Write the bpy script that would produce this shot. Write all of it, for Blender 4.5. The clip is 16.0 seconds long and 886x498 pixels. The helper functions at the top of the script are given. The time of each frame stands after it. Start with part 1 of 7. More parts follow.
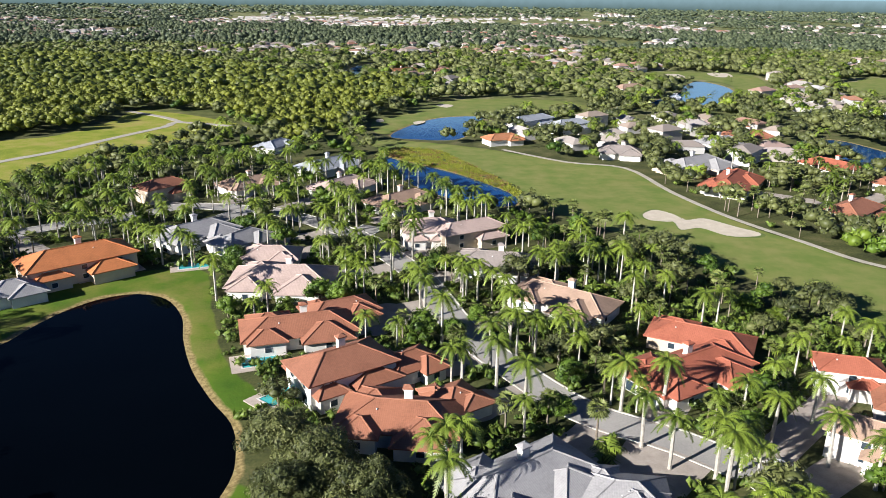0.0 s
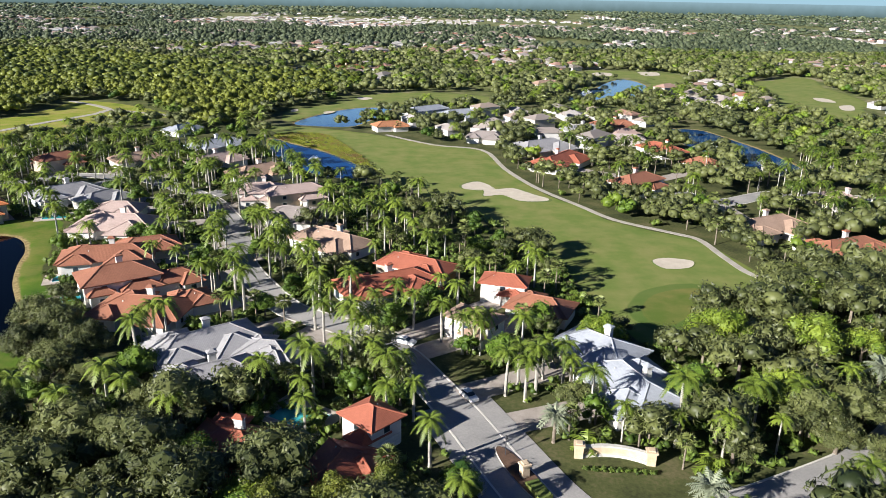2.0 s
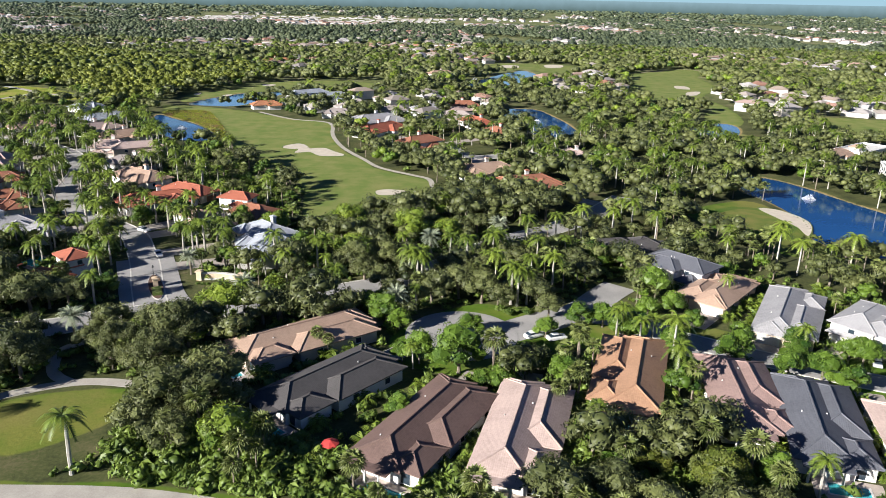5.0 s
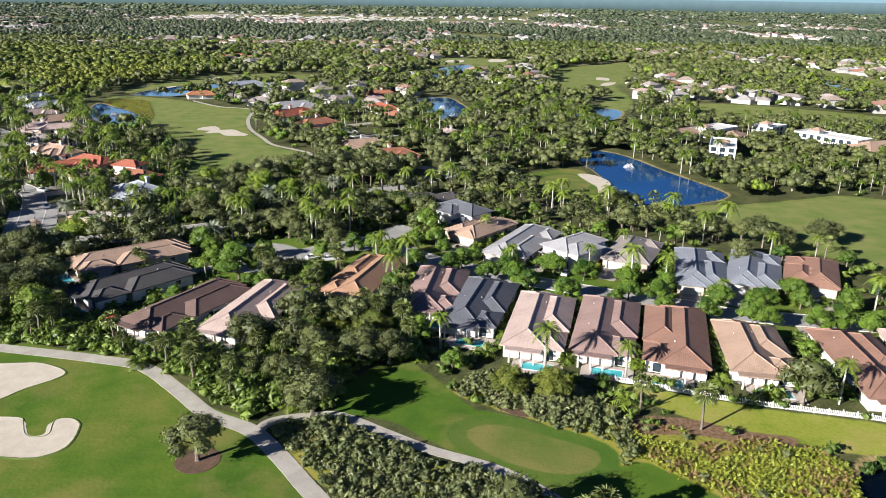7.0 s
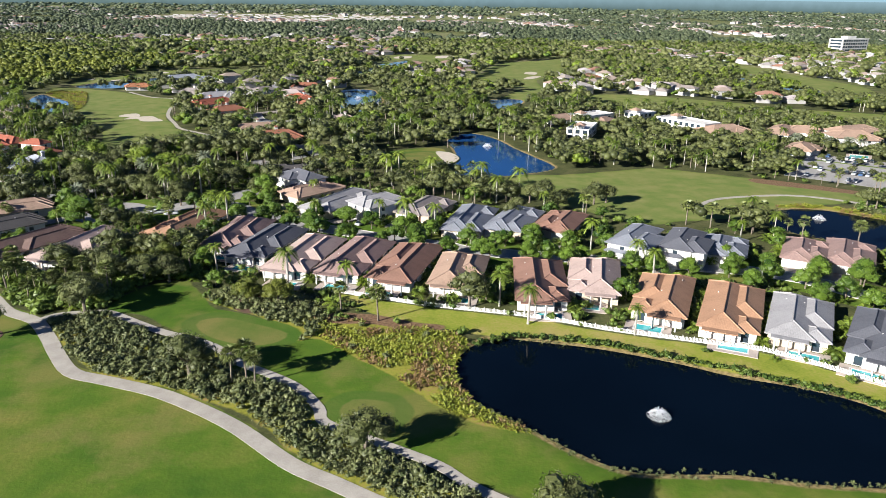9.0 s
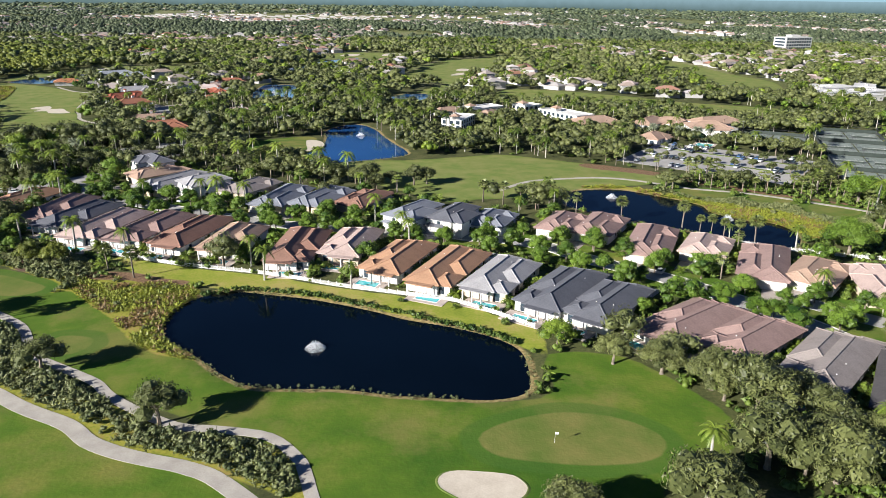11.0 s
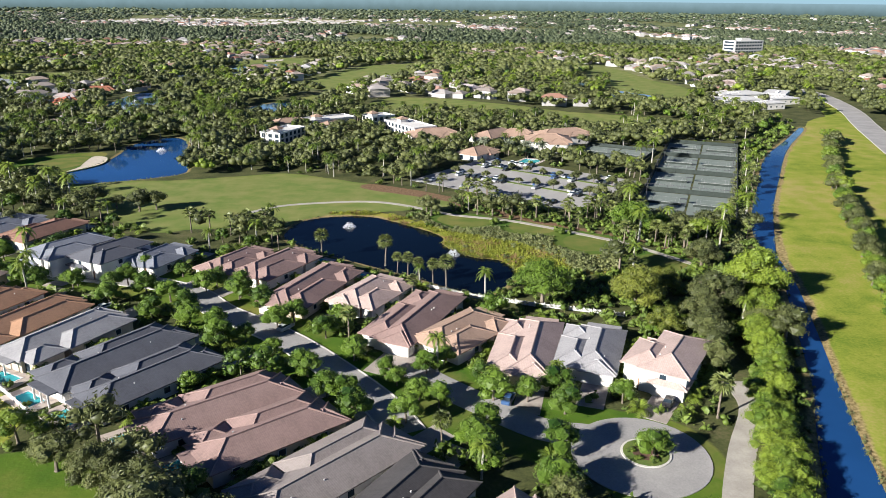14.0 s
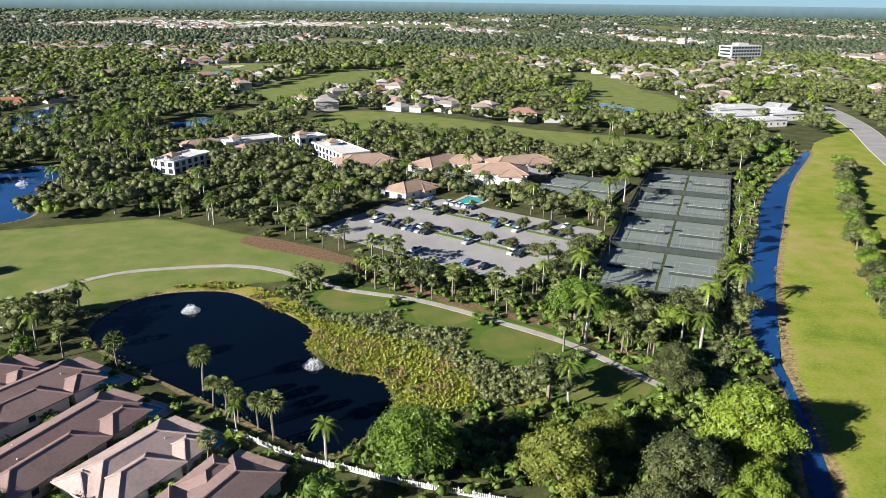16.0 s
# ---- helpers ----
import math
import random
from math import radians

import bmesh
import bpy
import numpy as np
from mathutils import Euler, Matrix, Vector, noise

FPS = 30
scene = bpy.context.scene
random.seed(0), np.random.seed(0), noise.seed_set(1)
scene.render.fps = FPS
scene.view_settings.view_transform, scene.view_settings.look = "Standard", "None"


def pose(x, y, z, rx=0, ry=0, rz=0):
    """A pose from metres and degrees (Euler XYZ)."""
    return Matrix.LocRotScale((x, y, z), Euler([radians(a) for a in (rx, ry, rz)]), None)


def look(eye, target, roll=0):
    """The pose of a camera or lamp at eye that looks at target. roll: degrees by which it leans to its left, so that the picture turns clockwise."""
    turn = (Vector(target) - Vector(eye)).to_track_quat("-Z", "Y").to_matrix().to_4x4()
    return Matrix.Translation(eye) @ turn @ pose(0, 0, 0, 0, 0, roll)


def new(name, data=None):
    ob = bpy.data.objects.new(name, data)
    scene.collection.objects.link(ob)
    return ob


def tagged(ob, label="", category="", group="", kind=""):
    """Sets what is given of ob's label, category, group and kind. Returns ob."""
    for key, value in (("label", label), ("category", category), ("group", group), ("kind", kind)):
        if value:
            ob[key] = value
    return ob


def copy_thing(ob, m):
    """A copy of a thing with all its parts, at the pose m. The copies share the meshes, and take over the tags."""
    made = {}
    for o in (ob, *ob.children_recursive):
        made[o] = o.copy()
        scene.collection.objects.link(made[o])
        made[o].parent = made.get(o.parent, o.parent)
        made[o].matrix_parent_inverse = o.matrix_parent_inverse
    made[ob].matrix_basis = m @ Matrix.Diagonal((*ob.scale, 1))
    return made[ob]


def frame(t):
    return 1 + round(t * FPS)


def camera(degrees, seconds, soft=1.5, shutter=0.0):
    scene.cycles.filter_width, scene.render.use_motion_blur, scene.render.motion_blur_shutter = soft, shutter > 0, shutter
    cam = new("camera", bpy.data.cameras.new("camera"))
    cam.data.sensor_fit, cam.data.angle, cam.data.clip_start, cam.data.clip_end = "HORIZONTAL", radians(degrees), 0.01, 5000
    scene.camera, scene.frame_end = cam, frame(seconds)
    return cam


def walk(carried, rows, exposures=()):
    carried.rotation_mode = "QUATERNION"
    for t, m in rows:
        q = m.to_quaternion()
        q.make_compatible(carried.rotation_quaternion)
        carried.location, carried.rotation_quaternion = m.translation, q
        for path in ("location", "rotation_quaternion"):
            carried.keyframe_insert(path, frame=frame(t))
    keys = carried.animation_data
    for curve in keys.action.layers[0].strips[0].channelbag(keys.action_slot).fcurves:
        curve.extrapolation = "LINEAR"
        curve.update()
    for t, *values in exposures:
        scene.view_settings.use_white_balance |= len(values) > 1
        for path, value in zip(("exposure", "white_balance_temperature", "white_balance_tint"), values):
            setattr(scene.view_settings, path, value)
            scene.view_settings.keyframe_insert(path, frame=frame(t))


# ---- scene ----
cam = camera(62.3, 16.0, 0.65)
METRES, EYE, TILT, LEAN, TURN = 600.0, 69.0, 0.0, 0.0, 0.0
ROWS = [
    (0.0, 0.0, 0.0, 0.0, 0.23, -19.06, -0.68),
    (0.5, 0.0263, -0.0172, 0.0005, 0.38, -19.01, -0.76),
    (1.0, 0.0519, -0.0355, 0.0009, 0.48, -18.96, -0.79),
    (1.5, 0.0772, -0.0548, 0.0014, 0.55, -18.94, -0.88),
    (2.0, 0.102, -0.0751, 0.0018, 0.59, -18.94, -1.0),
    (2.5, 0.1261, -0.0957, 0.0021, 0.62, -18.91, -1.11),
    (3.0, 0.15, -0.1164, 0.0024, 0.6, -18.92, -1.2),
    (3.5, 0.1737, -0.1376, 0.0024, 0.53, -18.95, -1.18),
    (4.0, 0.1974, -0.159, 0.0024, 0.5, -18.94, -1.15),
    (6.5, 0.3157, -0.2637, 0.004, 0.34, -19.0, -0.84),
    (7.0, 0.3395, -0.2841, 0.0041, 0.25, -19.04, -0.79),
    (7.5, 0.3639, -0.304, 0.0043, 0.17, -19.05, -0.77),
    (8.0, 0.3888, -0.3231, 0.0045, 0.13, -19.06, -0.76),
    (10.5, 0.5226, -0.394, 0.0046, 0.07, -19.06, -0.72),
    (11.0, 0.5517, -0.4001, 0.0046, 0.07, -19.06, -0.73),
    (11.5, 0.5812, -0.4022, 0.0048, 0.1, -19.11, -0.7),
    (12.0, 0.6111, -0.3998, 0.0051, 0.17, -19.16, -0.65),
    (12.5, 0.6402, -0.3918, 0.0049, 0.29, -19.1, -0.56),
    (13.0, 0.6681, -0.3788, 0.0047, 0.43, -18.98, -0.52),
    (13.5, 0.6935, -0.3609, 0.0045, 0.53, -18.86, -0.51),
    (14.0, 0.7149, -0.3377, 0.0046, 0.6, -18.79, -0.53),
    (14.5, 0.7321, -0.3106, 0.0043, 0.63, -18.75, -0.55),
    (15.0, 0.7455, -0.281, 0.0039, 0.6, -18.7, -0.61),
    (15.5, 0.7555, -0.2504, 0.0037, 0.57, -18.67, -0.65),
    (16.0, 0.7625, -0.2187, 0.0034, 0.53, -18.63, -0.67),
]
walk(cam, [(t, pose(0, 0, EYE, TILT, LEAN, TURN) @ pose(METRES * x, METRES * y, METRES * z, 90 + pitch, roll, yaw)) for t, x, y, z, yaw, pitch, roll in ROWS])

# ---- world and sun ----
SUN_EL = radians(22)
SUN_AZ = math.atan2(-0.82, -0.57)
world = bpy.data.worlds.new("sky")
scene.world = world
world.use_nodes = True
wn = world.node_tree.nodes
sky = wn.new("ShaderNodeTexSky")
sky.sky_type, sky.sun_disc = "NISHITA", False
sky.sun_elevation, sky.sun_rotation = SUN_EL, -SUN_AZ
sky.air_density, sky.dust_density, sky.ozone_density = 1.0, 0.1, 4.0
clear = wn.new("ShaderNodeMix")
clear.data_type, clear.blend_type = "RGBA", "MULTIPLY"
clear.inputs[0].default_value, clear.inputs[7].default_value = 1.0, (0.58, 0.82, 1.3, 1)
world.node_tree.links.new(sky.outputs[0], clear.inputs[6])
world.node_tree.links.new(clear.outputs[2], wn["Background"].inputs[0])
wn["Background"].inputs[1].default_value = 0.019
sun_data = bpy.data.lights.new("sun", "SUN")
sun_data.energy, sun_data.angle, sun_data.color = 5.0, radians(0.53), (1.0, 0.96, 0.91)
sun = new("sun", sun_data)
to_sun = Vector((math.sin(SUN_AZ) * math.cos(SUN_EL), math.cos(SUN_AZ) * math.cos(SUN_EL), math.sin(SUN_EL)))
sun.matrix_world = look(to_sun * 900, (0, 0, 0))
scene.view_settings.exposure = 1.22


# ---- materials ----
def material(name):
    m = bpy.data.materials.new(name)
    m.use_nodes = True
    return m, m.node_tree.nodes, m.node_tree.links, m.node_tree.nodes["Principled BSDF"]


def noise_node(n, l, scale, detail=4, coord="Object", rough=0.55):
    tc = n.new("ShaderNodeTexCoord")
    t = n.new("ShaderNodeTexNoise")
    t.inputs["Scale"].default_value, t.inputs["Detail"].default_value, t.inputs["Roughness"].default_value = scale, detail, rough
    l.new(tc.outputs[coord], t.inputs["Vector"])
    return t.outputs["Fac"]


def ramp(n, l, fac, stops):
    r = n.new("ShaderNodeValToRGB")
    while len(r.color_ramp.elements) < len(stops):
        r.color_ramp.elements.new(0.5)
    for e, (p, c) in zip(r.color_ramp.elements, stops):
        e.position, e.color = p, (*c, 1)
    l.new(fac, r.inputs[0])
    return r.outputs[0]


def mix(n, l, fac, a, b, kind="MIX"):
    m = n.new("ShaderNodeMix")
    m.data_type, m.blend_type = "RGBA", kind
    for sock, v in ((m.inputs[0], fac), (m.inputs[6], a), (m.inputs[7], b)):
        if hasattr(v, "is_output"):
            l.new(v, sock)
        elif isinstance(v, (int, float)):
            sock.default_value = v
        else:
            sock.default_value = (*v, 1)
    return m.outputs[2]


def calc(n, l, op, a, b=0.0):
    m = n.new("ShaderNodeMath")
    m.operation = op
    for sock, v in ((m.inputs[0], a), (m.inputs[1], b)):
        if hasattr(v, "is_output"):
            l.new(v, sock)
        else:
            sock.default_value = v
    return m.outputs[0]


def bump(n, l, p, height, strength, dist):
    b = n.new("ShaderNodeBump")
    b.inputs["Strength"].default_value, b.inputs["Distance"].default_value = strength, dist
    l.new(height, b.inputs["Height"])
    l.new(b.outputs[0], p.inputs["Normal"])


def rough_surface(name, a, b, scale=0.6, fine=8.0, rough=0.85, bumpy=0.3, depth=0.03, coord="Object", metal=0.0):
    """Two colours mixed at two scales, with a fine relief."""
    m, n, l, p = material(name)
    big, small = noise_node(n, l, scale, 4, coord), noise_node(n, l, fine, 3, coord)
    fac = calc(n, l, "ADD", calc(n, l, "MULTIPLY", big, 0.65), calc(n, l, "MULTIPLY", small, 0.35))
    l.new(ramp(n, l, fac, [(0.35, a), (0.65, b)]), p.inputs["Base Color"])
    p.inputs["Roughness"].default_value, p.inputs["Metallic"].default_value = rough, metal
    bump(n, l, p, small, bumpy, depth)
    return m


def foliage(name, dark, light, scale=0.35, gloss=0.5):
    """Leaves: tone per tree and per leaf, a little light shining through."""
    m, n, l, p = material(name)
    at = n.new("ShaderNodeAttribute")
    at.attribute_name = "tone"
    geo, obj = n.new("ShaderNodeNewGeometry"), n.new("ShaderNodeObjectInfo")
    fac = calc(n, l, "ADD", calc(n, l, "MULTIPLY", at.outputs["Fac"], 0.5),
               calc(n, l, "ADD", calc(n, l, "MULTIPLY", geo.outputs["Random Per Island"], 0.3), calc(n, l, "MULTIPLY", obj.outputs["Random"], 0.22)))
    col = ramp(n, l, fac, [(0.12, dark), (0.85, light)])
    l.new(col, p.inputs["Base Color"])
    p.inputs["Roughness"].default_value = gloss
    p.inputs["Specular IOR Level"].default_value = 0.35
    tr = n.new("ShaderNodeBsdfTranslucent")
    l.new(col, tr.inputs[0])
    ms = n.new("ShaderNodeMixShader")
    ms.inputs[0].default_value = 0.15
    l.new(p.outputs[0], ms.inputs[1])
    l.new(tr.outputs[0], ms.inputs[2])
    l.new(ms.outputs[0], n["Material Output"].inputs["Surface"])
    return m


M_OAK = foliage("oak_leaves", (0.019, 0.029, 0.010), (0.168, 0.187, 0.062))
M_FICUS = foliage("ficus_leaves", (0.018, 0.05, 0.006), (0.15, 0.235, 0.028))
M_BRIGHT = foliage("bright_leaves", (0.04, 0.09, 0.009), (0.25, 0.32, 0.038))
M_PALM = foliage("palm_fronds", (0.017, 0.042, 0.006), (0.195, 0.262, 0.034), gloss=0.5)
M_SABAL = foliage("fan_palm_leaves", (0.028, 0.046, 0.012), (0.215, 0.25, 0.075), gloss=0.45)
M_DATE = foliage("date_palm_fronds", (0.13, 0.16, 0.11), (0.32, 0.35, 0.24), gloss=0.45)
M_SHRUB = foliage("shrub_leaves", (0.020, 0.050, 0.008), (0.165, 0.23, 0.04))
M_REED = foliage("reed_leaves", (0.07, 0.11, 0.012), (0.31, 0.33, 0.042))
M_RUSSET = foliage("russet_reeds", (0.13, 0.085, 0.035), (0.30, 0.19, 0.085))
M_SAGE = foliage("grass_tuft_blades", (0.045, 0.065, 0.022), (0.215, 0.235, 0.095))
# far leaves bluer and greyer: distance haze put into their colour
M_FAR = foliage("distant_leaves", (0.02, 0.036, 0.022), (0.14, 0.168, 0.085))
M_OLIVE = foliage("olive_leaves", (0.035, 0.06, 0.008), (0.25, 0.27, 0.045))
M_WOODS = foliage("woods_leaves", (0.028, 0.048, 0.007), (0.205, 0.228, 0.03))
M_BARK = rough_surface("bark", (0.10, 0.08, 0.06), (0.24, 0.20, 0.16), 1.5, 12)
M_PALM_BARK = rough_surface("palm_bark", (0.26, 0.24, 0.21), (0.42, 0.40, 0.36), 1.2, 9)
M_SHAFT = rough_surface("crownshaft", (0.10, 0.22, 0.04), (0.16, 0.30, 0.07), 1.2, 9, 0.4)
M_SAND = rough_surface("bunker_sand", (0.46, 0.40, 0.32), (0.58, 0.52, 0.43), 0.35, 3.0, 0.95, 0.25, 0.05)
M_PATH = rough_surface("path_concrete", (0.31, 0.285, 0.25), (0.44, 0.41, 0.36), 0.3, 4.0, 0.9)
M_ROAD = rough_surface("asphalt", (0.24, 0.235, 0.228), (0.36, 0.345, 0.33), 0.12, 3.0, 0.9)
M_PAVER = rough_surface("driveway_pavers", (0.28, 0.245, 0.215), (0.41, 0.36, 0.32), 0.4, 5.0, 0.85)
M_KERB = rough_surface("kerb_concrete", (0.48, 0.46, 0.42), (0.62, 0.60, 0.55), 0.5, 5.0, 0.9)
M_WALL = rough_surface("stucco_white", (0.56, 0.545, 0.515), (0.69, 0.67, 0.64), 0.35, 14.0, 0.9, 0.2, 0.01)
M_WALL_B = rough_surface("stucco_cream", (0.46, 0.38, 0.29), (0.56, 0.48, 0.38), 0.35, 14.0, 0.9, 0.2, 0.01)
M_TRIM = rough_surface("white_trim", (0.56, 0.55, 0.535), (0.68, 0.67, 0.655), 0.8, 10.0, 0.6, 0.1, 0.004)
M_WOOD = rough_surface("stained_wood", (0.20, 0.09, 0.04), (0.33, 0.16, 0.08), 1.0, 20.0, 0.5)
M_STONE = rough_surface("cut_stone", (0.48, 0.36, 0.24), (0.62, 0.50, 0.36), 0.9, 9.0, 0.85)
M_DECK = rough_surface("pool_deck", (0.38, 0.32, 0.28), (0.50, 0.43, 0.38), 0.5, 6.0, 0.85)
M_MULCH = rough_surface("bark_mulch", (0.07, 0.04, 0.025), (0.14, 0.08, 0.05), 0.6, 5.0, 0.95, 0.5, 0.06)
M_TURF = rough_surface("verge_turf", (0.06, 0.115, 0.015), (0.13, 0.16, 0.032), 0.3, 3.0, 0.95, 0.4, 0.05)
M_METAL = rough_surface("dark_metal", (0.03, 0.03, 0.035), (0.06, 0.06, 0.065), 1.0, 9.0, 0.45)
M_COURT = rough_surface("court_clay", (0.13, 0.165, 0.145), (0.20, 0.235, 0.21), 0.08, 2.5, 0.95, 0.1)
M_SCREEN = rough_surface("windscreen_mesh", (0.015, 0.025, 0.02), (0.03, 0.04, 0.035), 0.6, 7.0, 0.8)
M_LINE = rough_surface("line_paint", (0.30, 0.31, 0.30), (0.40, 0.41, 0.40), 0.8, 9.0, 0.8)
M_TYRE = rough_surface("tyre_rubber", (0.015, 0.015, 0.015), (0.03, 0.03, 0.03), 2.0, 20.0, 0.8)
M_RED = rough_surface("red_cloth", (0.42, 0.03, 0.03), (0.55, 0.06, 0.05), 1.0, 12.0, 0.8)

ROOF_COLOURS = {
    "tan": (0.36, 0.245, 0.18), "pink": (0.43, 0.325, 0.29), "rose": (0.27, 0.18, 0.16), "terra": (0.29, 0.115, 0.065),
    "orange": (0.40, 0.17, 0.08), "clay": (0.24, 0.13, 0.093), "apricot": (0.37, 0.21, 0.125), "red": (0.34, 0.10, 0.055), "grey": (0.31, 0.305, 0.315), "ash": (0.26, 0.225, 0.21),
    # blue is a grey roof with reflected sky put into its colour
    "slate": (0.10, 0.105, 0.125), "char": (0.065, 0.06, 0.06), "brown": (0.145, 0.09, 0.075), "blue": (0.19, 0.205, 0.24), "vivid": (0.50, 0.17, 0.055), "white": (0.33, 0.355, 0.40)}



def roof_tiles(name, c):
    m, n, l, p = material("roof_tiles_" + name)
    uv = n.new("ShaderNodeUVMap")
    w1, w2 = n.new("ShaderNodeTexWave"), n.new("ShaderNodeTexWave")
    w1.bands_direction, w2.bands_direction = "X", "Y"
    w1.inputs["Scale"].default_value, w2.inputs["Scale"].default_value = 0.314 / 0.34, 0.314 / 0.4
    w2.wave_profile = "SAW"
    w1.inputs["Distortion"].default_value = w2.inputs["Distortion"].default_value = 0.25
    l.new(uv.outputs[0], w1.inputs["Vector"])
    l.new(uv.outputs[0], w2.inputs["Vector"])
    big, fine = noise_node(n, l, 0.22, 5), noise_node(n, l, 2.2, 3)
    obj = n.new("ShaderNodeObjectInfo")
    base = mix(n, l, calc(n, l, "MULTIPLY", obj.outputs["Random"], 0.35), c, tuple(v * 0.75 + 0.03 for v in c))
    base = mix(n, l, ramp(n, l, big, [(0.42, (0, 0, 0)), (0.72, (0.7, 0.7, 0.7))]), base, tuple(v * 0.55 for v in c))
    base = mix(n, l, ramp(n, l, fine, [(0.35, (0, 0, 0)), (0.7, (0.4, 0.4, 0.4))]), base, tuple(min(1, v * 1.35 + 0.02) for v in c))
    hgt = calc(n, l, "ADD", w1.outputs["Fac"], calc(n, l, "MULTIPLY", w2.outputs["Fac"], 0.7))
    base = mix(n, l, ramp(n, l, hgt, [(0.1, (0.24, 0.24, 0.24)), (0.8, (0, 0, 0))]), base, tuple(v * 0.5 for v in c))
    l.new(base, p.inputs["Base Color"])
    p.inputs["Roughness"].default_value = 0.75
    bump(n, l, p, hgt, 0.35, 0.03)
    return m


ROOFS = {k: roof_tiles(k, c) for k, c in ROOF_COLOURS.items()}
CAPS = {k: rough_surface("ridge_tiles_" + k, tuple(v * 0.75 for v in c), tuple(min(0.8, v * 1.05 + 0.015) for v in c), 0.8, 6.0, 0.8) for k, c in ROOF_COLOURS.items()}


def glass(name, tint=(0.02, 0.03, 0.04)):
    m, n, l, p = material(name)
    l.new(ramp(n, l, noise_node(n, l, 0.4), [(0.3, tint), (0.7, tuple(v * 2 for v in tint))]), p.inputs["Base Color"])
    p.inputs["Roughness"].default_value = 0.06
    return m


M_GLASS = glass("window_glass")


def water_surface(name, deep, wave, rough, spec=0.5):
    m, n, l, p = material(name)
    l.new(ramp(n, l, noise_node(n, l, 0.03), [(0.3, deep), (0.7, tuple(v * 1.5 for v in deep))]), p.inputs["Base Color"])
    p.inputs["Roughness"].default_value = rough
    p.inputs["IOR"].default_value = 1.33
    p.inputs["Specular IOR Level"].default_value = spec
    bump(n, l, p, noise_node(n, l, 0.9, 4), wave, 0.05)
    return m


M_WATER = water_surface("lake_water", (0.0006, 0.0012, 0.002), 0.15, 0.04, 0.06)
M_WATER_NAVY = water_surface("navy_lake_water", (0.001, 0.003, 0.0065), 0.2, 0.05, 0.18)
# pond blue stands for reflected sky, put into the base colour
M_WATER_BLUE = water_surface("sky_tinted_pond_water", (0.010, 0.05, 0.15), 0.3, 0.06)
M_POOL = water_surface("pool_water", (0.05, 0.33, 0.36), 0.2, 0.05)
M_SPRAY = foliage("water_spray", (0.88, 0.9, 0.92), (0.95, 0.96, 0.97))
M_SPRAY.node_tree.nodes["Mix Shader"].inputs[0].default_value = 0.5


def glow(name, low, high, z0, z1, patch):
    """Plain glowing distance: haze painted into the colour, tinted by height."""
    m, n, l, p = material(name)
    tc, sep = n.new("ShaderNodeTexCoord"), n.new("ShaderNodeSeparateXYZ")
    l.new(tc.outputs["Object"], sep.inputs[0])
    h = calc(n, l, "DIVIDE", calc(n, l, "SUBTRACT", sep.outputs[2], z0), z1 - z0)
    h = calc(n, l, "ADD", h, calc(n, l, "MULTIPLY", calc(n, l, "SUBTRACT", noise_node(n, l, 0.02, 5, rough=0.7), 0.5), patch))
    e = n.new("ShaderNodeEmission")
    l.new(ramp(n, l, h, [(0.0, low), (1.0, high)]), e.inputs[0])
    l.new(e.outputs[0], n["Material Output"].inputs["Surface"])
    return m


M_DISTANCE = glow("painted_far_haze", (0.045, 0.070, 0.066), (0.125, 0.19, 0.22), 0, 69, 0.45)
M_HORIZON = glow("painted_horizon_sky", (0.17, 0.27, 0.33), (0.17, 0.30, 0.42), 69, 500, 0.0)


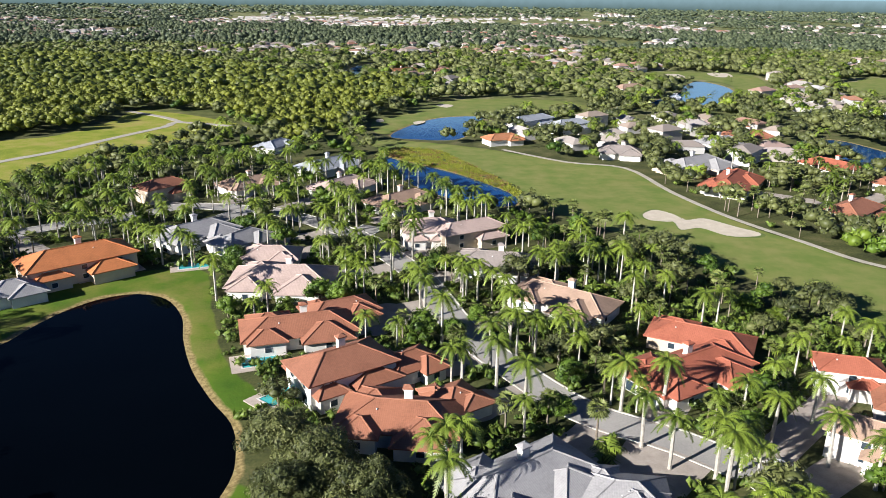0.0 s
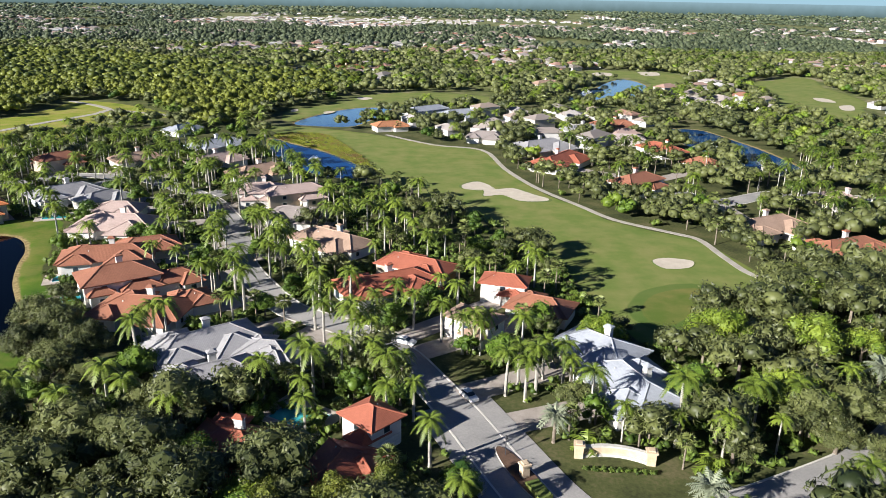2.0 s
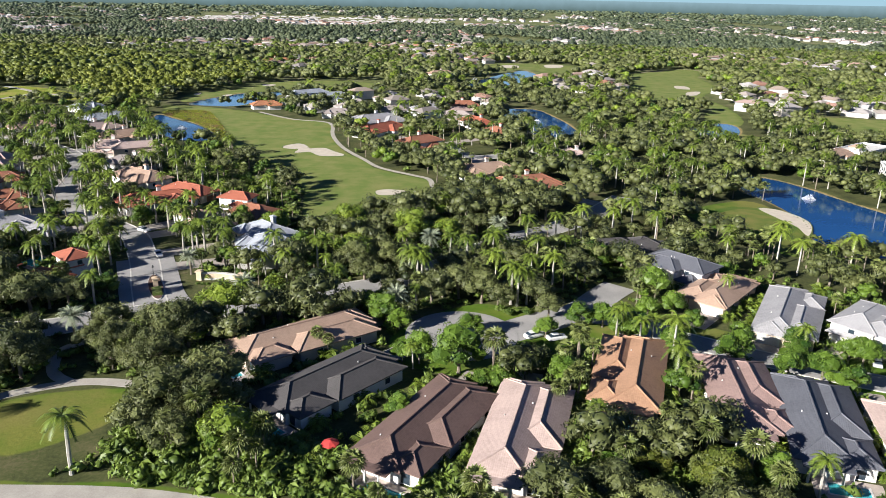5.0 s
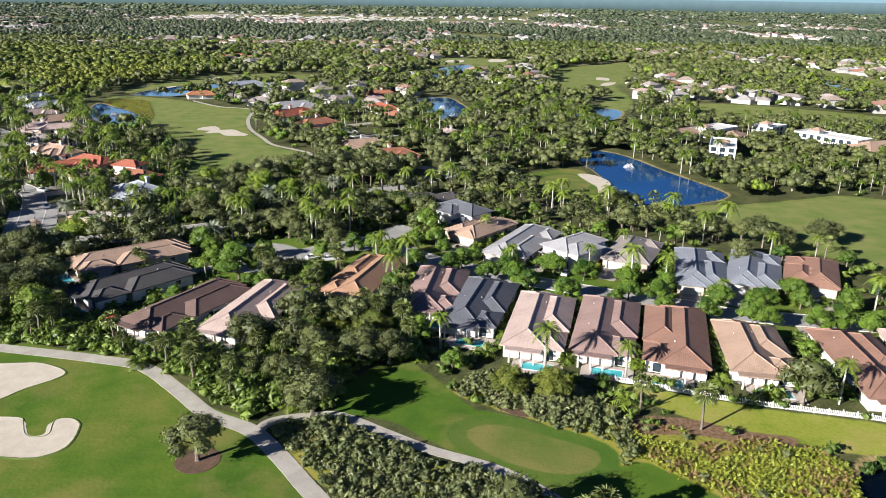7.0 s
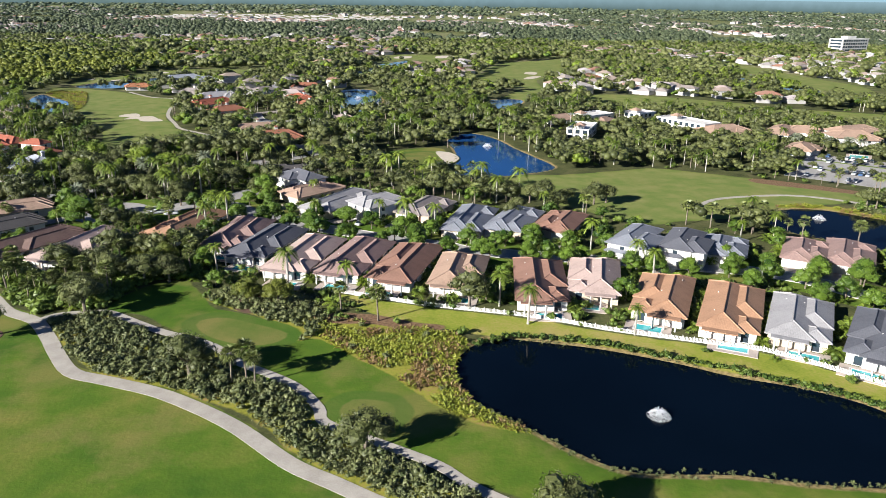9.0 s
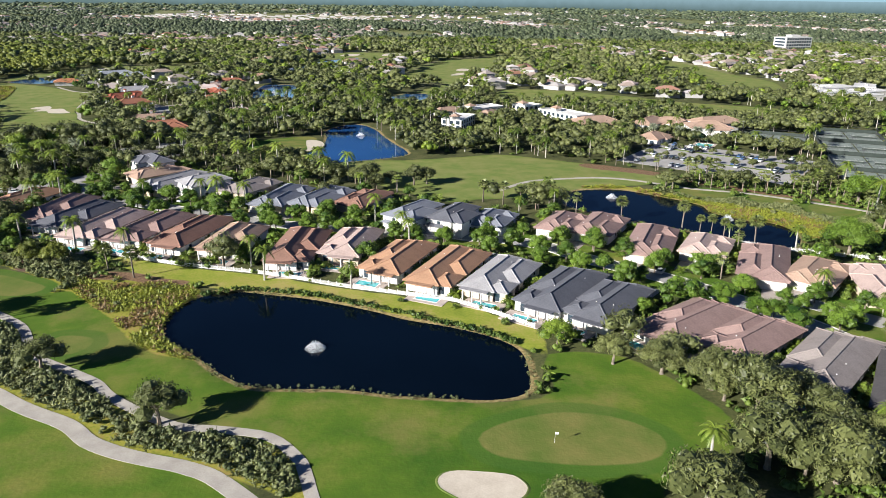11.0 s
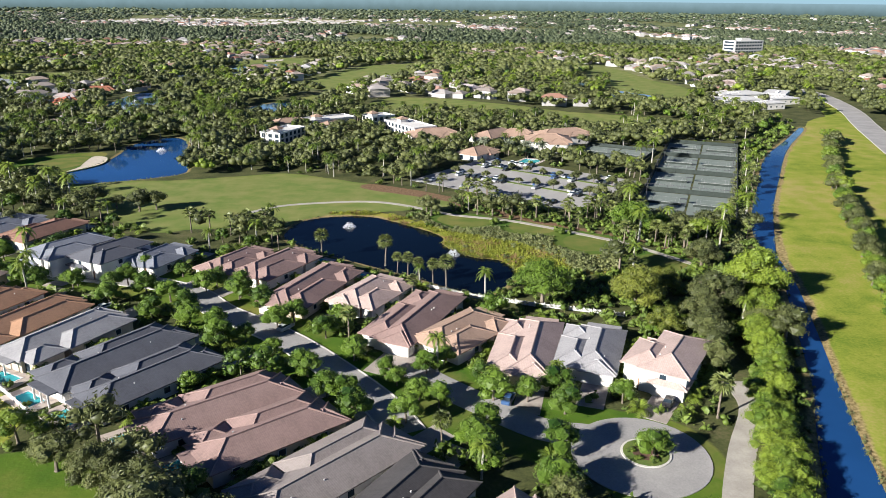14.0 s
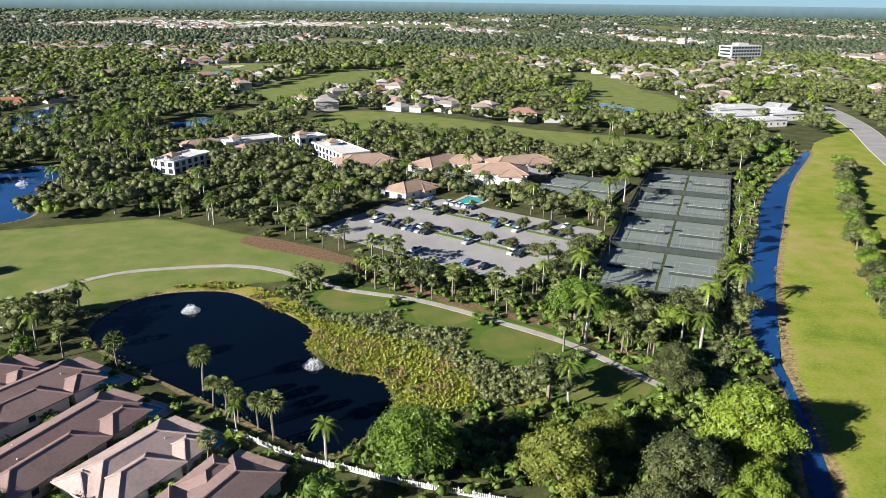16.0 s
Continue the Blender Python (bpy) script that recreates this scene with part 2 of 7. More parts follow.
def ground_material():
    m, n, l, p = material("ground_cover")
    def attr(k):
        a = n.new("ShaderNodeAttribute")
        a.attribute_name = k
        return a.outputs["Fac"]
    big, mid, fine = noise_node(n, l, 0.018, 5), noise_node(n, l, 0.12, 5), noise_node(n, l, 1.4, 4)
    under = ramp(n, l, calc(n, l, "ADD", calc(n, l, "MULTIPLY", mid, 0.6), calc(n, l, "MULTIPLY", fine, 0.4)),
                 [(0.35, (0.035, 0.042, 0.018)), (0.52, (0.075, 0.085, 0.03)), (0.7, (0.14, 0.12, 0.065))])
    # open far land, its colour also paled for distance haze
    hazed_open_land = ramp(n, l, calc(n, l, "ADD", calc(n, l, "MULTIPLY", big, 0.5), calc(n, l, "MULTIPLY", mid, 0.5)),
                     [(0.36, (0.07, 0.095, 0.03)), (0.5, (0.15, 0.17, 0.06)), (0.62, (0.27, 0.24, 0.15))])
    under = mix(n, l, attr("far"), under, hazed_open_land)
    lawn = ramp(n, l, calc(n, l, "ADD", calc(n, l, "MULTIPLY", big, 0.55), calc(n, l, "MULTIPLY", mid, 0.45)),
                [(0.36, (0.038, 0.102, 0.009)), (0.5, (0.082, 0.148, 0.014)), (0.64, (0.17, 0.18, 0.036))])
    lawn = mix(n, l, ramp(n, l, fine, [(0.4, (0, 0, 0)), (0.75, (0.35, 0.35, 0.35))]), lawn, (0.07, 0.10, 0.018))
    worn = ramp(n, l, noise_node(n, l, 0.045, 6, rough=0.65), [(0.49, (0, 0, 0)), (0.62, (0.5, 0.5, 0.5))])
    lawn = mix(n, l, worn, lawn, (0.21, 0.175, 0.06))
    lawn = mix(n, l, calc(n, l, "MULTIPLY", attr("pale"), 0.75), lawn, ramp(n, l, mid, [(0.35, (0.15, 0.20, 0.05)), (0.65, (0.23, 0.235, 0.085))]))
    dry = ramp(n, l, calc(n, l, "ADD", calc(n, l, "MULTIPLY", big, 0.35), calc(n, l, "ADD", calc(n, l, "MULTIPLY", mid, 0.4), calc(n, l, "MULTIPLY", fine, 0.25))), [(0.38, (0.13, 0.19, 0.02)), (0.49, (0.23, 0.265, 0.036)), (0.6, (0.33, 0.28, 0.09))])
    green = ramp(n, l, mid, [(0.35, (0.095, 0.14, 0.026)), (0.65, (0.175, 0.17, 0.05))])
    marsh = ramp(n, l, calc(n, l, "ADD", calc(n, l, "MULTIPLY", mid, 0.6), calc(n, l, "MULTIPLY", fine, 0.4)),
                 [(0.33, (0.10, 0.12, 0.02)), (0.5, (0.26, 0.26, 0.04)), (0.66, (0.30, 0.19, 0.09))])
    bank = ramp(n, l, fine, [(0.35, (0.16, 0.12, 0.05)), (0.65, (0.36, 0.28, 0.13))])
    edge = calc(n, l, "MULTIPLY", calc(n, l, "SUBTRACT", mid, 0.5), 0.3)
    def mask(k):
        return ramp(n, l, calc(n, l, "ADD", attr(k), edge), [(0.465, (0, 0, 0)), (0.535, (1, 1, 1))])
    c = mix(n, l, mask("lawn"), under, lawn)
    c = mix(n, l, mask("dry"), c, dry)
    c = mix(n, l, mask("marsh"), c, marsh)
    c = mix(n, l, mask("collar"), c, mix(n, l, 0.55, lawn, (0.05, 0.115, 0.018)))
    c = mix(n, l, ramp(n, l, attr("green"), [(0.47, (0, 0, 0)), (0.53, (1, 1, 1))]), c, green)
    c = mix(n, l, mask("mulch"), c, ramp(n, l, fine, [(0.35, (0.12, 0.075, 0.045)), (0.65, (0.24, 0.15, 0.09))]))
    c = mix(n, l, ramp(n, l, calc(n, l, "ADD", attr("shore"), calc(n, l, "MULTIPLY", edge, 0.5)), [(0.375, (0, 0, 0)), (0.42, (1, 1, 1))]), c, bank)
    l.new(c, p.inputs["Base Color"])
    p.inputs["Roughness"].default_value = 0.95
    p.inputs["Specular IOR Level"].default_value = 0.15
    bump(n, l, p, fine, 0.5, 0.12)
    return m


M_GROUND = ground_material()

# ---- plan: outlines in metres ----
WATER, LAWN, MARSH, BUNKER, GREEN, PATHS, ROADS = {}, {}, {}, {}, {}, [], []

WATER['lake_west'] = [(-91, 136), (-89, 145), (-86, 154), (-81, 161), (-74, 164), (-66, 161), (-59, 151), (-55, 140), (-49, 127), (-42, 116), (-36, 108), (-33, 100), (-32, 91), (-36, 79), (-49, 76), (-74, 85), (-98, 106), (-98, 126)]
WATER['pond_fairway'] = [(-30, 329), (-16, 316), (1, 300), (14, 283), (25, 264), (26, 252), (21, 247), (11, 250), (-1, 261), (-12, 277), (-23, 301)]
WATER['pond_upper'] = [(-28, 380), (-15, 422), (1, 444), (22, 448), (21, 429), (12, 386), (4, 371), (-13, 371)]
WATER['pond_far_right'] = [(144, 519), (179, 573), (206, 636), (227, 665), (234, 615), (214, 550), (190, 518), (160, 509)]
WATER['pond_far'] = [(-98, 690), (-88, 791), (-74, 800), (-69, 709), (-84, 666)]
WATER['pond_houses'] = [(185, 379), (206, 382), (214, 354), (220, 318), (220, 278), (207, 267), (198, 278), (191, 308), (185, 338)]
WATER['pond_small'] = [(299, 330), (319, 336), (321, 318), (307, 289), (288, 300)]
WATER['pond_club'] = [(275, 188), (284, 188), (293, 173), (300, 150), (307, 131), (313, 115), (313, 104), (297, 93), (278, 86), (270, 91), (265, 103), (271, 122), (270, 148), (266, 165)]
WATER['lake_houses'] = [(270, -73), (276, -67), (288, -69), (300, -72), (314, -78), (323, -83), (334, -87), (343, -92), (348, -98), (349, -106), (348, -115), (342, -118), (334, -118), (323, -117), (312, -115), (301, -115), (294, -114), (287, -109), (279, -101), (272, -95), (268, -88), (268, -78)]
WATER['pond_marsh'] = [(378, 17), (377, 28), (380, 37), (388, 42), (401, 43), (413, 35), (423, 26), (427, 20), (427, 14), (430, 8), (436, 2), (443, 0), (447, -6), (447, -13), (444, -21), (439, -27), (432, -24), (421, -16), (408, -7), (392, 4)]
WATER['canal'] = [(642, 246), (614, 201), (583, 152), (555, 90), (536, 47), (528, 22), (526, 6), (523, -10), (519, -21), (508, -54), (502, -72), (494, -91), (487, -110), (484, -122), (481, -132), (492, -132), (495, -116), (499, -101), (502, -90), (506, -76), (513, -53), (523, -19), (526, -6), (531, 12), (538, 32), (551, 64), (572, 109), (603, 173), (640, 236)]
WATER['pond_far_club'] = [(562, 438), (582, 420), (594, 392), (585, 364), (567, 370), (558, 406)]
WATER['pond_far_bend'] = [(548, 492), (565, 546), (583, 548), (568, 515), (552, 473)]
LAWN['fairway_main'] = [(-38, 370), (14, 351), (54, 320), (78, 309), (86, 269), (96, 231), (109, 208), (117, 191), (132, 178), (140, 172), (144, 157), (147, 138), (136, 124), (121, 116), (113, 101), (104, 99), (98, 122), (93, 149), (85, 170), (71, 195), (53, 219), (33, 247), (18, 293), (-6, 328), (-29, 342)]
LAWN['fairway_upper'] = [(-41, 424), (-30, 446), (-10, 484), (5, 518), (46, 531), (84, 519), (95, 493), (76, 466), (32, 451), (4, 447), (-15, 424), (-29, 385), (-38, 392)]
LAWN['meadow'] = [(-255, 299), (-215, 351), (-196, 368), (-187, 413), (-189, 451), (-154, 440), (-107, 400), (-113, 379), (-128, 362), (-134, 321), (-147, 294), (-158, 274), (-167, 268), (-188, 214)]
LAWN['lawn_lake'] = [(-106, 150), (-96, 158), (-92, 174), (-79, 179), (-63, 180), (-54, 158), (-43, 130), (-34, 119), (-33, 114), (-36, 107), (-42, 116), (-49, 127), (-55, 140), (-59, 151), (-66, 161), (-74, 164), (-81, 161), (-86, 154), (-91, 136), (-96, 128)]
LAWN['lawn_shore'] = [(-32, 92), (-32, 83), (-31, 78), (-27, 62), (-18, 63), (-17, 74), (-21, 85)]
LAWN['fairway_far_a'] = [(194, 731), (232, 747), (293, 717), (260, 603), (221, 557), (243, 632), (229, 679), (178, 651)]
LAWN['fairway_far_b'] = [(314, 554), (382, 692), (419, 699), (384, 597), (342, 486), (320, 439), (299, 434), (298, 488)]
LAWN['fairway_far_c'] = [(295, 470), (333, 645), (390, 668), (359, 534), (313, 422), (291, 412)]
LAWN['fairway_club'] = [(370, 323), (384, 367), (422, 365), (470, 337), (510, 303), (556, 283), (586, 258), (562, 245), (518, 247), (469, 280), (426, 300), (395, 290), (376, 300)]
LAWN['green_pond'] = [(232, 128), (244, 141), (260, 148), (266, 139), (268, 119), (264, 103), (264, 82), (250, 85), (241, 100)]
LAWN['fairway_shade'] = [(276, 83), (314, 92), (338, 100), (359, 107), (386, 95), (407, 84), (422, 76), (429, 69), (432, 55), (414, 51), (391, 43), (377, 32), (360, 28), (345, 25), (327, 25)]
LAWN['fairway_tees'] = [(185, -55), (185, -47), (190, -38), (197, -35), (204, -44), (209, -52), (216, -57), (221, -61), (228, -66), (234, -72), (242, -78), (230, -84), (219, -80), (214, -74), (204, -65), (194, -57)]
LAWN['golf_near'] = [(200, -51), (230, -62), (246, -70), (254, -83), (266, -96), (279, -102), (294, -114), (308, -116), (344, -119), (353, -115), (354, -100), (370, -101), (379, -113), (384, -124), (380, -135), (367, -143), (360, -157), (326, -162), (309, -148), (305, -136), (285, -126), (267, -117), (256, -110), (249, -106), (218, -84)]
LAWN['golf_west'] = [(79, -27.4), (100, -27.4), (119, -30.4), (134, -33.4), (144, -36.4), (154, -45.4), (162, -53.4), (171, -58.4), (178, -66.4), (184, -74.4), (191, -82.4), (199, -85.4), (210, -89.4), (219, -94.4), (229, -101.4), (240, -111.4), (248, -116.4), (256, -121.4), (266, -126.4), (272, -131.4), (278, -134.4), (284, -136.4), (291, -138.4), (298, -142.4), (311, -155.4), (318, -172.4), (318, -240), (20, -240), (20, -24), (60, -26)]
LAWN['lawn_houses'] = [(236, -42.3), (261, -50.6), (286, -56.9), (305, -64.3), (326, -70.4), (335, -73.6), (344, -80), (353, -88), (354, -100), (350, -98), (343, -92), (323, -82), (300, -71), (276, -66), (253, -58)]
LAWN['lawn_park'] = [(62, -10), (67, -5), (76, -1), (89, 1), (91, -3), (91, -9), (80, -20), (70, -20)]
LAWN['canal_bank'] = [(640, 236), (663, 277), (685, 288), (652, 192), (614, 99), (590, 15), (565, -60), (545, -135), (494, -140), (495, -116), (499, -101), (502, -90), (506, -76), (513, -53), (523, -19), (526, -6), (531, 12), (538, 32), (551, 64), (572, 109), (603, 173)]
LAWN['verge_far'] = [(729, 422), (719, 353), (668, 217), (632, 126), (584, 48), (607, 111), (632, 169), (663, 245)]
LAWN['fairway_far_d'] = [(573, 674), (613, 648), (623, 521), (637, 452), (609, 368), (587, 367), (594, 403), (572, 432), (578, 516)]
LAWN['fairway_far_e'] = [(323, 414), (319, 486), (348, 613), (393, 683), (384, 538), (350, 470), (346, 400)]
LAWN['fairway_far_g'] = [(295, 281), (319, 373), (344, 401), (335, 346), (314, 306), (324, 284), (308, 262)]
LAWN['lawn_circle'] = [(135, 23), (142, 35), (157, 45), (171, 36), (181, 47), (197, 38), (191, 19), (180, 22), (168, 17), (157, 7), (151, 8), (140, 12)]
LAWN['lawn_gate'] = [(153, 35), (161, 43), (176, 41), (179, 36), (167, 30), (155, 31)]
MARSH['reeds_pond'] = [(-31, 338), (-18, 347), (-2, 340), (13, 308), (25, 279), (31, 258), (27, 252), (20, 272), (3, 299), (-16, 318)]
MARSH['reeds_lake'] = [(233, -63), (241, -58), (254, -61), (268, -65), (271, -73), (268, -78), (268, -88), (272, -96), (281, -104), (272, -102), (263, -95), (253, -83)]
MARSH['reeds_marsh'] = [(386, 45), (399, 49), (413, 42), (427, 27), (438, 22), (454, 14), (462, 6), (464, -8), (455, -16), (449, -20), (447, -6), (443, 0), (436, 2), (430, 8), (427, 14), (427, 20), (413, 35), (401, 44)]
MARSH['scrub_path'] = [(415, 46), (437, 36), (454, 29), (472, 20), (484, 7), (486, -3), (469, -12), (464, -8), (454, 11), (438, 21), (427, 27)]
MARSH['bank_canal'] = [(576, 166), (580, 157), (552, 90), (533, 46), (518, 8), (514, 8), (530, 54), (558, 123)]
MARSH['scrub_path_bed'] = [(174, -59), (181, -57), (189, -59), (201, -68), (212, -72), (219, -78), (226, -86), (236, -90), (241, -96), (237, -92), (245, -102), (257, -112), (268, -120), (277, -126), (285, -131), (293, -132), (303, -135), (309, -141), (311, -149), (302, -145), (295, -141), (287, -138), (279, -136), (271, -131), (261, -125), (252, -120), (241, -112), (232, -102), (219, -94), (207, -89), (196, -85), (188, -78), (181, -70)]
MARSH['scrub_rows'] = [(206, -46), (212, -52), (220, -56), (225, -61), (228, -66), (233, -70), (237, -66), (237, -55), (229, -43), (222, -41), (213, -39)]
BUNKER['bunker_long'] = [(67, 238), (73, 244), (78, 238), (80, 232), (87, 234), (94, 225), (99, 219), (97, 215), (88, 215), (82, 223), (75, 221), (75, 230), (68, 231)]
BUNKER['bunker_round'] = [(120, 152), (124, 155), (130, 154), (132, 152), (129, 147), (122, 146)]
BUNKER['bunker_west_a'] = [(114, -49), (111, -40), (118, -38), (123, -38), (129, -41), (129, -44), (125, -48), (121, -53)]
BUNKER['bunker_west_b'] = [(121, -59), (129, -58), (131, -60), (133, -63), (135, -64), (137, -63), (136, -59), (138, -58), (141, -60), (142, -66), (140, -69), (136, -70), (128, -68)]
BUNKER['bunker_green'] = [(331, -143), (333, -141), (338, -141), (343, -142), (345, -145), (343, -148), (337, -149), (332, -146)]
BUNKER['bunker_pond'] = [(261, 138), (268, 136), (272, 125), (270, 115), (264, 105), (265, 115), (263, 124)]
BUNKER['bunker_upper'] = [(-6, 492), (-1, 498), (6, 493), (1, 482)]
BUNKER['bunker_upper_b'] = [(-40, 428), (-37, 433), (-35, 424), (-38, 420)]
BUNKER['bunker_upper_c'] = [(-18, 422), (-14, 428), (-11, 424), (-16, 414)]
BUNKER['bunker_far'] = [(208, 722), (225, 724), (222, 693), (204, 691)]
BUNKER['bunker_far_b'] = [(257, 739), (277, 742), (272, 709), (255, 702)]
BUNKER['bunker_far_c'] = [(349, 545), (358, 540), (354, 518), (344, 524)]
BUNKER['bunker_far_d'] = [(346, 498), (358, 503), (347, 478), (338, 476)]
GREEN['tee_a'] = [(425, 39), (428, 46), (436, 45), (444, 38), (440, 33), (432, 31)]
GREEN['tee_b'] = [(449, 34), (453, 38), (462, 36), (465, 30), (460, 25), (452, 25)]
GREEN['tee_c'] = [(465, 17), (468, 23), (476, 25), (483, 18), (481, 12), (473, 8), (467, 10)]
GREEN['tee_d'] = [(481, -3), (487, 5), (494, 6), (498, -2), (496, -7), (488, -12), (482, -9)]
GREEN['tee_e'] = [(208, -61), (213, -58), (221, -61), (230, -66), (228, -71), (222, -72), (213, -68)]
GREEN['tee_f'] = [(246, -98), (248, -94), (255, -95), (256, -100), (253, -103), (248, -102)]
GREEN['putting_green'] = [(338, -131), (344, -126), (354, -123), (364, -125), (370, -131), (367, -137), (357, -139), (346, -138), (340, -136)]
GREEN['putting_pond'] = [(242, 127), (252, 136), (261, 134), (264, 121), (256, 109), (245, 114)]
GREEN['putting_round'] = [(108, 115), (114, 127), (126, 132), (130, 126), (121, 116), (112, 108)]
PATHS.append(('cart_path_fairway', 2.1, [(28, 346), (54, 320), (78, 309), (86, 269), (96, 236), (109, 210), (118, 193), (133, 180), (140, 173), (142, 158), (144, 145), (148, 137)]))
PATHS.append(('cart_path_near', 3.2, [(79, -30), (100, -30), (119, -33), (134, -36), (144, -39), (154, -48), (162, -56), (171, -61), (178, -69), (184, -77), (191, -85), (199, -88), (210, -92), (219, -97), (229, -104), (240, -114), (248, -119), (256, -124), (266, -129), (272, -134), (278, -137), (284, -139), (291, -141), (298, -145), (311, -158), (318, -175)]))
PATHS.append(('cart_path_tees', 2.2, [(172, -62), (174, -58), (181, -56), (186, -56), (194, -61), (202, -66), (211, -70), (217, -74), (223, -80), (226, -82), (236, -89), (242, -97), (244, -102), (254, -108), (264, -114), (269, -119), (276, -124), (285, -129), (293, -130), (302, -132), (308, -138), (310, -142), (313, -150), (318, -158)]))
PATHS.append(('cart_path_marsh', 2.1, [(354, 39), (367, 54), (384, 60), (399, 62), (412, 58), (430, 46), (448, 40), (459, 34), (472, 25), (484, 16), (492, 7), (500, -3)]))
PATHS.append(('park_path', 2.6, [(52, -15), (59, -10), (62, -6), (66, -3), (73, 1), (80, 3), (89, 2), (97, -2)]))
PATHS.append(('park_link', 2.4, [(77, 2), (72, 5), (69, 10), (68, 16), (71, 20)]))
PATHS.append(('meadow_track', 4.4, [(-201, 281), (-189, 306), (-176, 329), (-165, 362), (-152, 396), (-148, 412), (-108, 398)]))
PATHS.append(('meadow_fork', 4.0, [(-148, 412), (-164, 429), (-194, 451)]))
PATHS.append(('service_path', 4.5, [(486, -72), (486, -82), (479, -96), (473, -110), (469, -122)]))
ROADS.append(('street_gate', 7.2, [(-40, 224), (-25, 210), (-16, 196), (-5, 175), (4, 147), (13, 130), (25, 113), (39, 104), (51, 93), (58, 81), (65, 67), (71, 53), (77, 40)]))
ROADS.append(('street_cross', 9.0, [(-20, 4), (10, 9), (35, 17), (48, 23), (60, 26.5), (69, 32), (80, 36), (90, 37.5), (104, 43), (116, 48.5), (131, 56.5), (142, 65), (152, 78), (163, 91), (178, 104), (196, 122), (215, 150)]))
ROADS.append(('street_circle', 10.0, [(152, 27), (160, 28), (169, 34), (178, 39), (187, 38), (196, 30), (204, 20)]))
ROADS.append(('street_rows', 7.0, [(188, 36), (203, 25), (222, 14), (237, 7), (253, 0), (265, -4), (280, -10), (352, -23), (375, -41), (395, -57), (415, -80), (422, -92)]))
ROADS.append(('street_end', 7.0, [(421, -68), (429, -76), (436, -82), (446, -90), (455, -92), (465, -96), (464, -105)]))
ROADS.append(('street_far', 7.0, [(-73, 225), (-62, 238), (-40, 224), (-28, 210), (-22, 221)]))
ROADS.append(('street_upper', 7.0, [(-131, 205), (-120, 217), (-103, 227), (-88, 241), (-62, 238)]))
ROADS.append(('street_over_fairway', 8.0, [(145, 250), (154, 226), (165, 219), (193, 234), (229, 224), (231, 208)]))
ROADS.append(('gate_apron', 15.0, [(63, 72), (69, 59), (75, 46), (80, 38)]))
ROADS.append(('circle_spur', 9.0, [(178, 39), (183, 45), (188, 52), (193, 58)]))
ROADS.append(('highway', 14.0, [(644, 127), (684, 246), (714, 330), (734, 423), (725, 472), (702, 509)]))

# ---- shapes ----
def mesh_of(name, verts, faces, mats, uv=None, index=None, tone=None):
    me = bpy.data.meshes.new(name)
    me.from_pydata([tuple(v) for v in verts], [], faces)
    for m in (mats if isinstance(mats, (list, tuple)) else [mats]):
        me.materials.append(m)
    if index is not None:
        me.polygons.foreach_set("material_index", index)
    if uv is not None:
        layer = me.uv_layers.new(name="UVMap")
        layer.data.foreach_set("uv", np.asarray(uv, dtype=np.float32).ravel())
    if tone is not None:
        a = me.attributes.new("tone", "FLOAT", "POINT")
        a.data.foreach_set("value", np.asarray(tone, dtype=np.float32))
    me.update()
    return me


def fast_mesh(name, V, Q, mat, tone=None, attrs=(), smooth=False):
    """A large mesh from arrays; Q holds rows of three or of four corners."""
    me = bpy.data.meshes.new(name)
    k = Q.shape[1]
    me.vertices.add(len(V))
    me.vertices.foreach_set("co", V.astype(np.float32).ravel())
    me.loops.add(Q.size)
    me.loops.foreach_set("vertex_index", Q.astype(np.int32).ravel())
    me.polygons.add(len(Q))
    me.polygons.foreach_set("loop_start", np.arange(0, Q.size, k, dtype=np.int32))
    me.polygons.foreach_set("use_smooth", np.full(len(Q), smooth))
    me.materials.append(mat)
    for key, val in (*attrs, *((("tone", tone),) if tone is not None else ())):
        a = me.attributes.new(key, "FLOAT", "POINT")
        a.data.foreach_set("value", np.asarray(val, dtype=np.float32))
    me.update(calc_edges=True)
    return me


BOX = [(0, 3, 2, 1), (4, 5, 6, 7), (0, 1, 5, 4), (1, 2, 6, 5), (2, 3, 7, 6), (3, 0, 4, 7)]


def boxes(items):
    """Vertices and faces of several boxes: (x0, y0, z0, x1, y1, z1)."""
    V, Fc = [], []
    for x0, y0, z0, x1, y1, z1 in items:
        k = len(V)
        V += [(x0, y0, z0), (x1, y0, z0), (x1, y1, z0), (x0, y1, z0), (x0, y0, z1), (x1, y0, z1), (x1, y1, z1), (x0, y1, z1)]
        Fc += [tuple(i + k for i in f) for f in BOX]
    return V, Fc


def part(name, geo, mat, parent=None, label=""):
    me = geo if isinstance(geo, bpy.types.Mesh) else mesh_of(name, geo[0], geo[1], mat)
    ob = new(name, me)
    if parent is not None:
        ob.parent = parent
    return tagged(ob, label)


def empty(name, m, label, category, group="", kind=""):
    ob = new(name)
    ob.matrix_basis = m
    return tagged(ob, label, category, group, kind)


